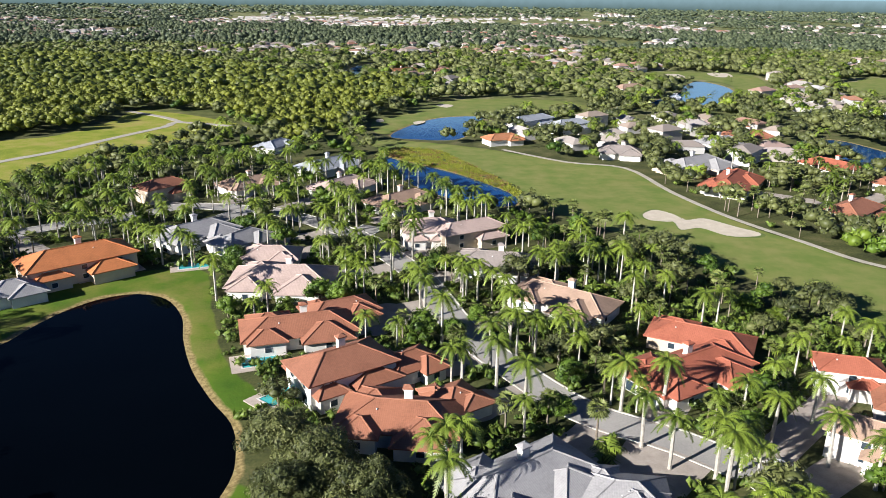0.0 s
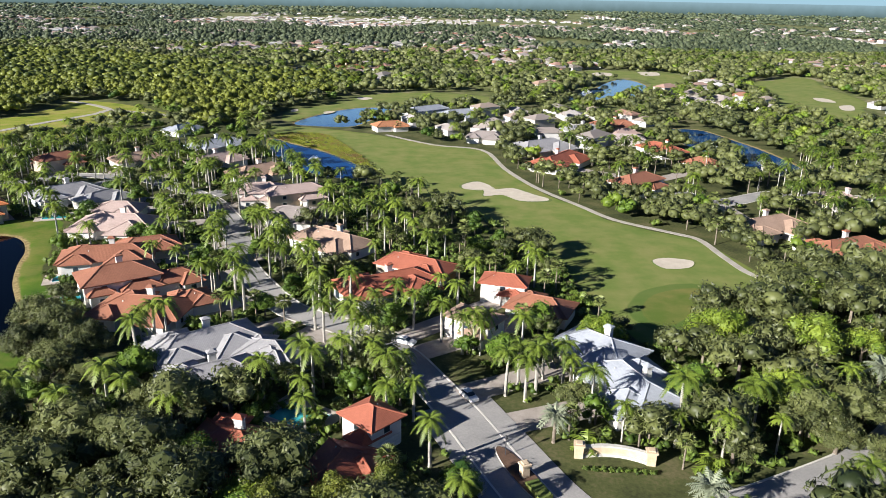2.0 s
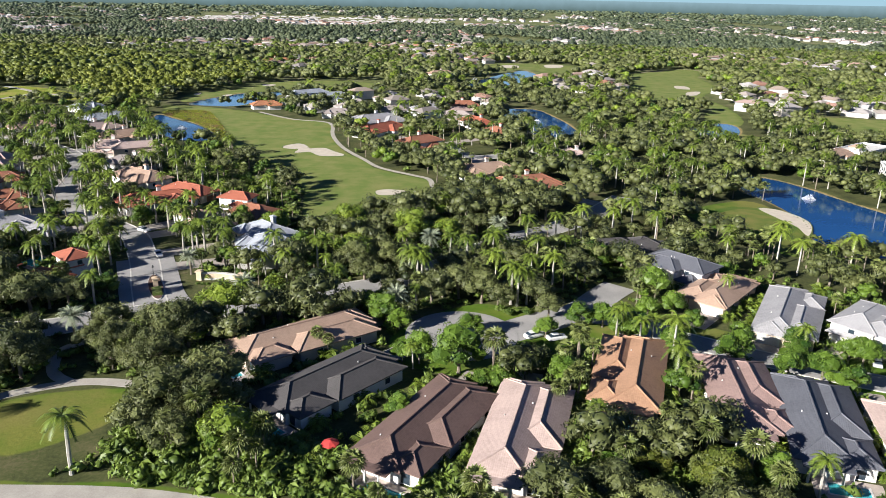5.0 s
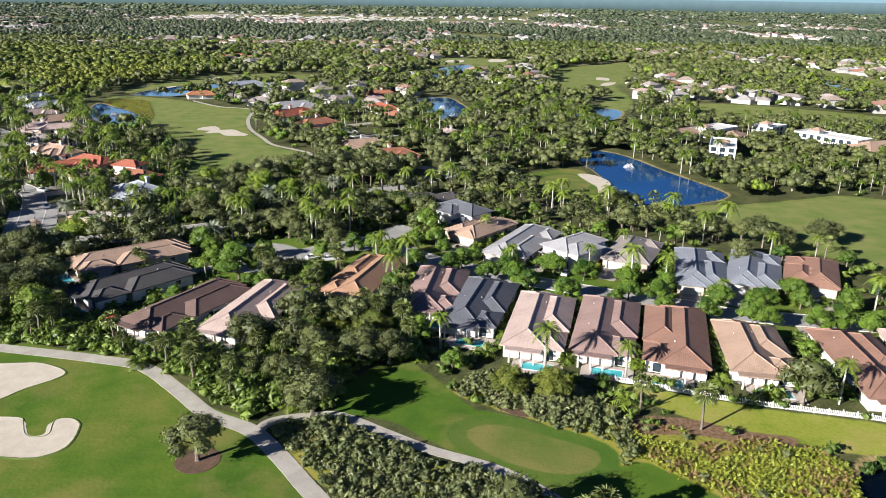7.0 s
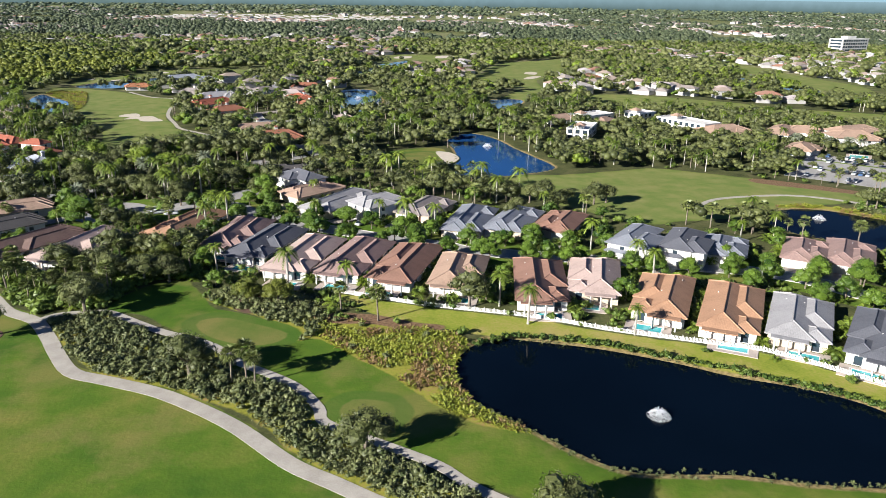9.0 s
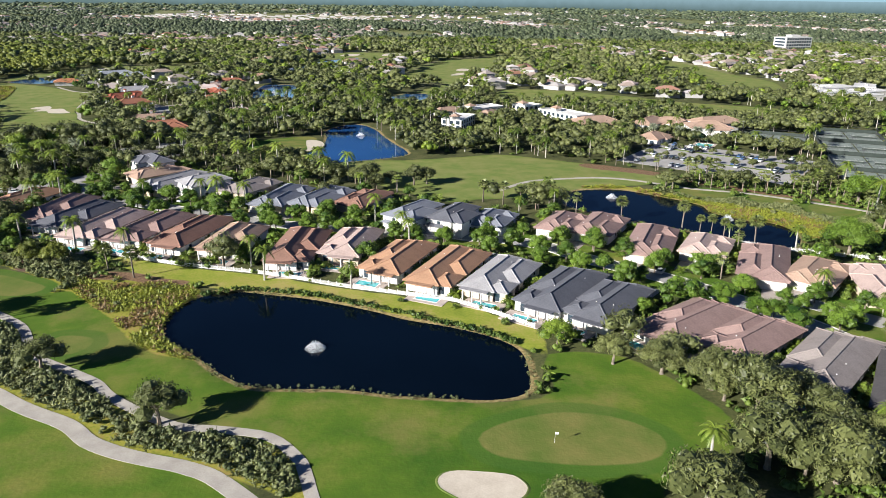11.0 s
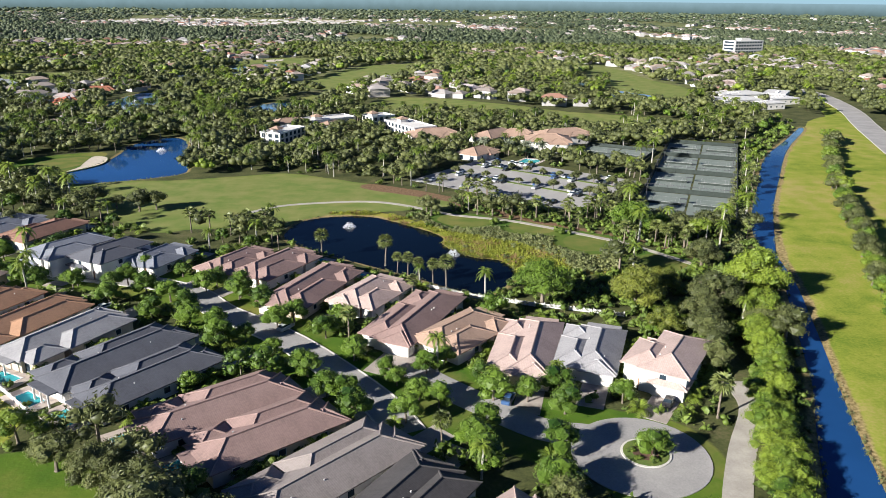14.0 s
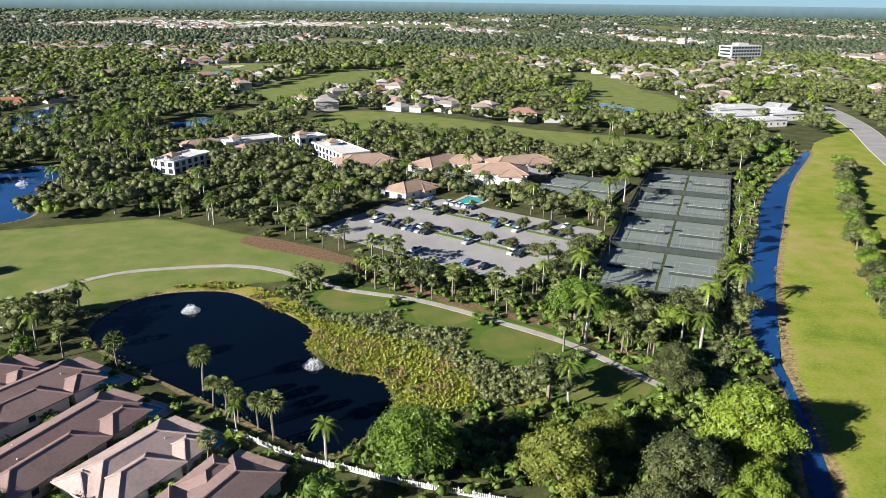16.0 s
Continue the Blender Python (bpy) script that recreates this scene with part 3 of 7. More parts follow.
def tube(points, radii, sides=6):
    V, Fc = [], []
    for i, (p, r) in enumerate(zip(points, radii)):
        p = Vector(p)
        d = (Vector(points[min(i + 1, len(points) - 1)]) - Vector(points[max(i - 1, 0)])).normalized()
        a = d.orthogonal().normalized()
        b = d.cross(a)
        V += [tuple(p + (a * math.cos(s * math.tau / sides) + b * math.sin(s * math.tau / sides)) * r) for s in range(sides)]
    for i in range(len(points) - 1):
        Fc += [(i * sides + s, i * sides + (s + 1) % sides, (i + 1) * sides + (s + 1) % sides, (i + 1) * sides + s) for s in range(sides)]
    Fc.append(tuple(range((len(points) - 1) * sides, len(points) * sides)))
    return V, Fc


def join(*geos):
    V, Fc = [], []
    for v, f in geos:
        k = len(V)
        V += list(v)
        Fc += [tuple(i + k for i in q) for q in f]
    return V, Fc


def rounded(points, closed=True, step=4):
    """A smooth line through the corner points."""
    P = [np.array(p, float) for p in points]
    n = len(P)
    res = []
    for i in range(n if closed else n - 1):
        a, b, c, d = (P[(i + k) % n] if closed else P[min(max(i + k, 0), n - 1)] for k in (-1, 0, 1, 2))
        for s in range(step):
            t = s / step
            res.append(0.5 * (2 * b + (c - a) * t + (2 * a - 5 * b + 4 * c - d) * t * t + (3 * b - a - 3 * c + d) * t ** 3))
    if not closed:
        res.append(P[-1])
    return np.array(res)


def signed(poly, X, Y):
    """Distance to an outline, positive inside."""
    best = np.full(X.shape, 1e9)
    inside = np.zeros(X.shape, bool)
    for (x0, y0), (x1, y1) in zip(poly, np.roll(poly, -1, axis=0)):
        dx, dy = x1 - x0, y1 - y0
        t = np.clip(((X - x0) * dx + (Y - y0) * dy) / (dx * dx + dy * dy + 1e-9), 0, 1)
        best = np.minimum(best, (X - x0 - t * dx) ** 2 + (Y - y0 - t * dy) ** 2)
        hit = (y0 > Y) != (y1 > Y)
        inside ^= hit & (X < (x1 - x0) * (Y - y0) / (y1 - y0 + 1e-12) + x0)
    d = np.sqrt(best)
    return np.where(inside, d, -d)


def line_distance(line, X, Y):
    best = np.full(X.shape, 1e9)
    for (x0, y0), (x1, y1) in zip(line[:-1], line[1:]):
        dx, dy = x1 - x0, y1 - y0
        t = np.clip(((X - x0) * dx + (Y - y0) * dy) / (dx * dx + dy * dy + 1e-9), 0, 1)
        best = np.minimum(best, (X - x0 - t * dx) ** 2 + (Y - y0 - t * dy) ** 2)
    return np.sqrt(best)


def near_only(f, poly, X, Y, reach, fill=-1e3):
    """f over the points near the outline's box alone."""
    lo, hi = poly.min(0) - reach, poly.max(0) + reach
    k = (X > lo[0]) & (X < hi[0]) & (Y > lo[1]) & (Y < hi[1])
    r = np.full(X.shape, fill)
    r[k] = f(poly, X[k], Y[k])
    return r



# plan: zones of planting
SCRUB_CLEAR = rounded([(170, -59), (186, -56), (202, -65), (216, -74), (224, -87), (203, -96), (185, -78)])
SCRUB_CLEAR_B = rounded([(206, -80), (247, -105), (270, -119), (297, -131), (312, -144), (320, -150), (300, -151), (278, -139), (252, -124), (219, -107)])
PALM_BELT = rounded([(391, 98), (424, 83), (453, 69), (483, 48), (495, 33), (502, 15), (501, 4), (489, 17), (473, 31), (453, 45), (434, 61), (418, 77)])
PARK_CLEAR = rounded([(60, -11), (61, -5), (70, 3), (75, 6), (89, 4), (93, -5), (93, -11), (89, -23), (67, -24)])
GATE_CLEAR = rounded([(51, 98), (59, 103), (72, 79), (79, 66), (84, 59), (96, 59), (99, 48), (94, 32), (82, 34), (74, 48)])
CROSS_CLEAR = rounded([(64, 31), (80, 41), (95, 51), (102, 52), (96, 40), (87, 28), (69, 20)])
PARK = rounded([(-53, 81), (-13, 86), (9, 74), (26, 70), (42, 46), (60, 37), (86, 37), (89, 20), (-9, 17)])
OAKS = rounded([(123, 102), (162, 154), (192, 180), (208, 152), (193, 112), (161, 104), (140, 91), (121, 67), (105, 53), (105, 78)])
OAKS_B = rounded([(368, -85), (385, -89), (401, -116), (415, -120), (410, -149), (361, -156), (380, -135), (383, -120), (367, -100)])
OAKS_C = rounded([(80, 32), (92, 43), (122, 34), (128, 9), (130, -11), (95, -12), (88, 8)])
GROVE = rounded([(164, -13), (172, 1), (183, 1), (192, -8), (196, -24), (194, -35), (185, -38), (184, -53), (173, -53)])
POND_WOOD = rounded([(439, -22), (448, -8), (461, -9), (480, -13), (496, -12), (512, 8), (526, 19), (534, 9), (513, -39), (451, -47)])
MULCH_A = rounded([(395, 82), (427, 65), (434, 56), (447, 44), (459, 37), (472, 29), (485, 21), (495, 11), (501, 2), (502, 8), (494, 16), (483, 26), (470, 34), (453, 47), (433, 68), (418, 79), (398, 90)])
MULCH_B = rounded([(212, -48), (221, -46), (229, -50), (230, -56), (226, -56), (216, -53)])
MULCH_C = rounded([(236, -55), (247, -55), (257, -59), (266, -61), (261, -65), (250, -61), (236, -60)])
BELT = rounded([(95, -16), (114, -15), (144, -26), (164, -13), (176, -25), (196, -27), (194, -37), (185, -53), (173, -56), (164, -53), (155, -48), (147, -39), (135, -33), (109, -29)])
HEDGE_B = rounded([(578, 176), (652, 285), (670, 296), (615, 201), (580, 148), (552, 96), (526, 32), (516, 13), (529, 54)])
CLUB = rounded([(313, 151), (322, 221), (391, 314), (516, 234), (522, 173), (489, 53), (431, 84), (354, 106)])
PALMS_B = rounded([(221, 114), (268, 84), (301, 65), (346, 55), (334, 33), (278, 52), (241, 68), (223, 89)])
WATER_R = {k: rounded(v) for k, v in WATER.items()}
LAWN_R = {k: rounded(v) for k, v in LAWN.items()}
MARSH_R = {k: rounded(v) for k, v in MARSH.items()}
GREEN_R = {k: rounded(v) for k, v in GREEN.items()}
BUNKER_R = {k: rounded(v) for k, v in BUNKER.items()}
PATH_R = [(n, w, rounded(p, False)) for n, w, p in PATHS]
ROAD_R = [(n, w, rounded(p, False)) for n, w, p in ROADS]
DRY = {"meadow", "lawn_houses", "canal_bank", "verge_far"}


def field(group, X, Y, reach=12):
    r = np.full(X.shape, -1e3)
    for poly in group:
        r = np.maximum(r, near_only(signed, poly, X, Y, reach))
    return r


# ---- ground: one sheet to the horizon ----
gx = np.concatenate([[-5200, -4000, -3000, -2200, -1600, -1200, -900, -700, -550, -450, -380, -320, -280], np.arange(-260, 660, 2.0), np.arange(660, 720, 4),
                     [730, 745, 770, 800, 850, 920, 1000, 1150, 1350, 1700, 2200, 3000, 4000, 5400]])
gy = np.concatenate([[-900, -500, -350, -280, -230, -200, -185, -175], np.arange(-168, 400, 2.0), np.arange(400, 500, 3), np.arange(500, 860, 6), [870, 900, 950, 1050, 1200, 1400, 1700, 2100, 2700, 3400, 4200, 5200]])
GX, GY = np.meshgrid(gx, gy)
X, Y = GX.ravel(), GY.ravel()
lake = field(WATER_R.values(), X, Y, 20)
Z = np.clip(-0.32 - 0.12 * (lake + 0.3), -1.7, 0.0)
soft = lambda d, w=4.0: np.clip(0.5 + d / (2 * w), 0, 1)
verge = (10.0 - np.minimum(near_only(line_distance, ROAD_R[3][2], X, Y, 20, 1e3), near_only(line_distance, ROAD_R[4][2], X, Y, 20, 1e3)))
attrs = [("lawn", soft(np.maximum(verge, field([p for k, p in LAWN_R.items() if k not in DRY], X, Y)))), ("dry", soft(field([p for k, p in LAWN_R.items() if k in DRY], X, Y))),
         ("marsh", soft(field(MARSH_R.values(), X, Y))), ("green", soft(field(GREEN_R.values(), X, Y))), ("collar", soft(field(GREEN_R.values(), X, Y) + 3.2)),
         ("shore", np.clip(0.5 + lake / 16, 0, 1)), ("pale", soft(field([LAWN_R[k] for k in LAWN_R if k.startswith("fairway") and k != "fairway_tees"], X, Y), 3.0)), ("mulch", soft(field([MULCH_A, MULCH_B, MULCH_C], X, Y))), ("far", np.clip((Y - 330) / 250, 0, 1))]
nx, ny = len(gx), len(gy)
I = np.arange(nx * ny).reshape(ny, nx)
Q = np.stack([I[:-1, :-1], I[:-1, 1:], I[1:, 1:], I[1:, :-1]], -1).reshape(-1, 4)
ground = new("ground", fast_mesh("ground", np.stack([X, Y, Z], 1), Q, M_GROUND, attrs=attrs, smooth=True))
tagged(ground, "mown fairways, rough grass and undergrowth around dark lakes", "ground", kind="structure")

for k, (name, poly) in enumerate(WATER_R.items()):
    c = poly.mean(0)
    d = poly - c
    big = [(*(c + v * (1 + 1.6 / max(4, np.linalg.norm(v)))), -0.32) for v in d]
    bm = bmesh.new()
    bm.faces.new([bm.verts.new(p) for p in big])
    bmesh.ops.triangulate(bm, faces=bm.faces[:])
    me = bpy.data.meshes.new("water")
    bm.to_mesh(me)
    me.materials.append(M_WATER if name == "lake_west" else M_WATER_NAVY if name in ("lake_houses", "pond_marsh") else M_WATER_BLUE)
    tagged(new("water_%d" % (k + 1), me), "dark blue still lake water with a grassy bank" if k else "near-black lake water beside the lawn", "water", kind="structure")


def ribbon(line, width, z, thick=0.0, offset=0.0):
    d = np.gradient(line, axis=0)
    nrm = np.stack([-d[:, 1], d[:, 0]], 1) / (np.linalg.norm(d, axis=1)[:, None] + 1e-9)
    L, Rr = line + nrm * (offset + width / 2), line + nrm * (offset - width / 2)
    n = len(line)
    V = [(*p, z) for p in L] + [(*p, z) for p in Rr]
    Fc = [(i, n + i, n + i + 1, i + 1) for i in range(n - 1)]
    if thick:
        V += [(x, y, z - thick) for x, y, _ in V]
        m = 2 * n
        Fc += [(i, i + 1, m + i + 1, m + i) for i in range(n - 1)] + [(n + i + 1, n + i, m + n + i, m + n + i + 1) for i in range(n - 1)]
        Fc += [(0, m, m + n, n), (n - 1, 2 * n - 1, m + 2 * n - 1, m + n - 1)]
    return V, Fc


for k, (name, w, line) in enumerate(PATH_R):
    ob = part("path_%d" % (k + 1), ribbon(line, w, 0.06 + 0.006 * k, 0.3), M_PATH)
    tagged(ob, "pale concrete golf cart path winding through grass", "path", kind="structure")
for k, (name, w, line) in enumerate(ROAD_R):
    ob = part("road_%d" % (k + 1), ribbon(line, w, 0.045 + 0.008 * k, 0.3), M_ROAD)
    tagged(ob, "grey asphalt residential street with tree shadows", "road", kind="structure")
    for side in ((-1, 1) if name not in ("street_circle", "street_end", "circle_spur", "gate_apron") else ()):
        kerb = part("kerb", ribbon(line, 0.35, 0.16, 0.3, side * (w / 2 + 0.18)), M_KERB, ob)


def bunker(name, poly):
    """A hollow of sand within a raised turf lip."""
    c = poly.mean(0)
    n = len(poly)
    top = empty("sand_bunker", pose(c[0], c[1], 0), "pale raked sand bunker with a turf lip cut into the fairway", "bunker", "bunkers of the course")
    d = poly - c
    wob = np.array([1 + 0.02 * noise.noise((p[0] * 0.5, p[1] * 0.5, 1.0)) for p in poly])[:, None]
    def ring(s, z):
        return [(*(v * w * s), z) for v, w in zip(d, wob)]
    V = ring(1.05, 0.0) + ring(1.015, 0.09) + ring(0.985, 0.1) + ring(0.975, 0.02)
    part("turf_lip", (V, [(r * n + i, r * n + (i + 1) % n, (r + 1) * n + (i + 1) % n, (r + 1) * n + i) for r in range(3) for i in range(n)]), M_TURF, top, "mown turf lip")
    bm = bmesh.new()
    rows = [[bm.verts.new(v) for v in ring(s, z)] for s, z in ((0.985, 0.085), (0.93, 0.06), (0.7, 0.04))]
    for a, b in zip(rows[:-1], rows[1:]):
        for i in range(n):
            bm.faces.new((a[i], a[(i + 1) % n], b[(i + 1) % n], b[i]))
    f = bm.faces.new(rows[-1])
    bmesh.ops.triangulate(bm, faces=[f])
    bmesh.ops.recalc_face_normals(bm, faces=bm.faces[:])
    me = bpy.data.meshes.new("sand_floor")
    bm.to_mesh(me)
    me.materials.append(M_SAND)
    part("sand_floor", me, None, top, "pale raked sand")


for name, poly in BUNKER_R.items():
    bunker(name, poly)


# ---- houses ----
FOOTPRINTS = []
EXTRA = []
GARDEN = []
ROOF_WORDS = {"clay": "brown-clay", "apricot": "pale orange", "tan": "sand-coloured", "pink": "pale pink", "rose": "dusky rose", "terra": "terracotta", "orange": "orange", "vivid": "bright orange", "red": "brick-red", "grey": "light grey",
              "ash": "weathered grey-brown", "slate": "dark slate-grey", "char": "charcoal", "brown": "dark brown", "blue": "sky-tinted grey", "white": "white"}


def hip_roof(L, W, z, pitch=0.42, over=0.7, gable=0.0):
    """A hipped tile roof over a rectangle, with eaves of some thickness. Returns mesh data with UVs, and its ridge lines."""
    a, b = L / 2 + over, W / 2 + over
    h = b * pitch
    r = max(0.2, a - b * (1 - gable))
    V = [(-a, -b, z), (a, -b, z), (a, b, z), (-a, b, z), (-r, 0, z + h), (r, 0, z + h)]
    V += [(x, y, z - 0.22) for x, y, _ in V[:4]]
    Fc = [(0, 1, 5, 4), (1, 2, 5), (2, 3, 4, 5), (3, 0, 4), (0, 6, 7, 1), (1, 7, 8, 2), (2, 8, 9, 3), (3, 9, 6, 0), (9, 8, 7, 6)]
    s = math.hypot(b, h)
    uv = []
    for f in Fc:
        for i in f:
            x, y, zz = V[i]
            up = (zz - z) / h * s if zz >= z else 0
            uv.append((y if f in ((1, 2, 5), (3, 0, 4)) else x, up))
    ridges = [((-r, 0, z + h), (r, 0, z + h))] + [((sx * r, 0, z + h), (sx * a, sy * b, z)) for sx in (-1, 1) for sy in (-1, 1)]
    return V, Fc, uv, ridges


def window_mesh(w, h, f=0.1):
    """A framed pane, recessed on both faces, in one piece."""
    V, Fc, idx = [], [], []
    for s in (-1, 1):
        k = len(V)
        for e, y in ((0, 0.07), (f, 0.07), (f, 0.02)):
            V += [(-w / 2 + e, s * y, e), (w / 2 - e, s * y, e), (w / 2 - e, s * y, h - e), (-w / 2 + e, s * y, h - e)]
        for r in (0, 4):
            Fc += [(k + r + i, k + r + (i + 1) % 4, k + r + 4 + (i + 1) % 4, k + r + 4 + i) for i in range(4)]
            idx += [0] * 4
        Fc.append((k + 8, k + 9, k + 10, k + 11))
        idx.append(1)
    Fc += [(i, (i + 1) % 4, 12 + (i + 1) % 4, 12 + i) for i in range(4)]
    return mesh_of("window", V, Fc, [M_TRIM, M_GLASS], index=idx + [0] * 4)


WIN = {"window": window_mesh(1.5, 1.4), "tall": window_mesh(2.4, 2.2)}
GARAGE = mesh_of("garage_door", *boxes([(-2.4, -0.05, 0.53 * i, 2.4, 0.05, 0.53 * i + 0.5) for i in range(4)] + [(-2.4, -0.02, 0, 2.4, 0.02, 2.1)]), M_TRIM)
GARAGE_WOOD = GARAGE.copy()
GARAGE_WOOD.materials[0] = M_WOOD
DOOR = mesh_of("door", *boxes([(-0.6, -0.06, 0, 0.6, 0.06, 2.3), (-0.42, -0.09, 0.25, 0.42, -0.06, 1.0), (-0.42, -0.09, 1.2, 0.42, -0.06, 2.1)]), M_WOOD)
VENT = mesh_of("roof_vent", *tube([(0, 0, -0.3), (0, 0, 0.45)], [0.12, 0.12], 6), M_TRIM)


def add_wall_piece(parent, kind, x, y, z, turn):
    if kind in WIN:
        ob = part("window", WIN[kind], None, parent)
    else:
        ob = part({"garage": "garage_door", "wood": "garage_door", "door": "door"}[kind], {"garage": GARAGE, "wood": GARAGE_WOOD, "door": DOOR}[kind], None, parent)
    ob.matrix_basis = pose(x, y, z, 0, 0, turn)
    return ob


def block(home, cx, cy, L, W, eave, roof, wall_mat, pitch=0.42, turn=0, detail=True, rng=random, sides="NSEW", storeys=1, plinth=0.0):
    """One wing of a house: walls with windows, and its own hipped roof with ridge tiles."""
    m = pose(cx, cy, 0, 0, 0, turn)
    w = part("wall", boxes([(-L / 2, -W / 2, -0.2, L / 2, W / 2, eave - 0.1)]), wall_mat, home)
    w.matrix_basis = m
    V, Fc, uv, ridges = hip_roof(L, W, eave, pitch)
    r = part("roof", mesh_of("roof", V, Fc, [ROOFS[roof]], uv), None, home)
    r.matrix_basis = m
    caps = join(*[tube([a, b], [0.17, 0.17], 5) for a, b in ridges])
    part("ridge_cap", caps, CAPS[roof], r, "rounded ridge tiles")
    if detail:
        for s in range(storeys):
            z = 0.85 + s * 2.4
            for face, length, off in (("S", L, -W / 2), ("N", L, W / 2)):
                if face in sides:
                    k = max(1, int(length // 7.5))
                    for i in range(k):
                        x = -length / 2 + (i + 0.5) * length / k
                        p = m @ pose(x, off, z, 0, 0, 0)
                        ob = add_wall_piece(home, "window", 0, 0, 0, 0)
                        ob.matrix_basis = p
            for face, length, off in (("W", W, -L / 2), ("E", W, L / 2)):
                if face in sides:
                    k = max(1, int(length // 5))
                    for i in range(k):
                        y = -length / 2 + (i + 0.5) * length / k
                        ob = add_wall_piece(home, "tall" if s == 0 and face == "W" else "window", 0, 0, 0, 0)
                        ob.matrix_basis = m @ pose(off, y, z - (0.75 if s == 0 and face == "W" else 0), 0, 0, 90)
    return w


def chimney(home, x, y, z, roof):
    c = part("chimney", boxes([(-0.7, -0.55, -2.2, 0.7, 0.55, 1.1), (-0.85, -0.7, 0.85, 0.85, 0.7, 1.05)]), M_WALL, home)
    c.matrix_basis = pose(x, y, z)
    V, Fc, uv, _ = hip_roof(1.4, 1.1, 1.3, 0.5, 0.25)
    part("chimney_cap", mesh_of("chimney_cap", V, Fc, [ROOFS[roof]], uv), None, c)


def pool(x, y, turn, w, d, group="backyard pools"):
    """A swimming pool sunk into a paved terrace."""
    t = empty("swimming_pool", pose(x, y, 0, 0, 0, turn), "turquoise swimming pool set in a pale paved terrace", "swimming pool", group)
    a, b = w / 2 + 2.2, d / 2 + 1.6
    deck = boxes([(-a, -b, -0.1, -w / 2, b, 0.14), (w / 2, -b, -0.1, a, b, 0.14), (-w / 2, -b, -0.1, w / 2, -d / 2, 0.14), (-w / 2, d / 2, -0.1, w / 2, b, 0.14)])
    part("deck", deck, M_DECK, t)
    part("pool_water", boxes([(-w / 2, -d / 2, -0.1, w / 2, d / 2, 0.09)]), M_POOL, t, "clear turquoise water")
    e = 0.3
    part("coping", boxes([(-w / 2 - e, -d / 2 - e, 0.1, w / 2 + e, -d / 2, 0.19), (-w / 2 - e, d / 2, 0.1, w / 2 + e, d / 2 + e, 0.19),
                          (-w / 2 - e, -d / 2, 0.1, -w / 2, d / 2, 0.19), (w / 2, -d / 2, 0.1, w / 2 + e, d / 2, 0.19)]), M_TRIM, t)


def driveway(p0, p1, w, k):
    d = np.array([p0, p1], float)
    ob = part("driveway", ribbon(d, w, 0.05 + 0.003 * (k % 5), 0.2), M_PAVER)
    tagged(ob, "pale paved driveway leading to a garage", "driveway", "driveways of the street")


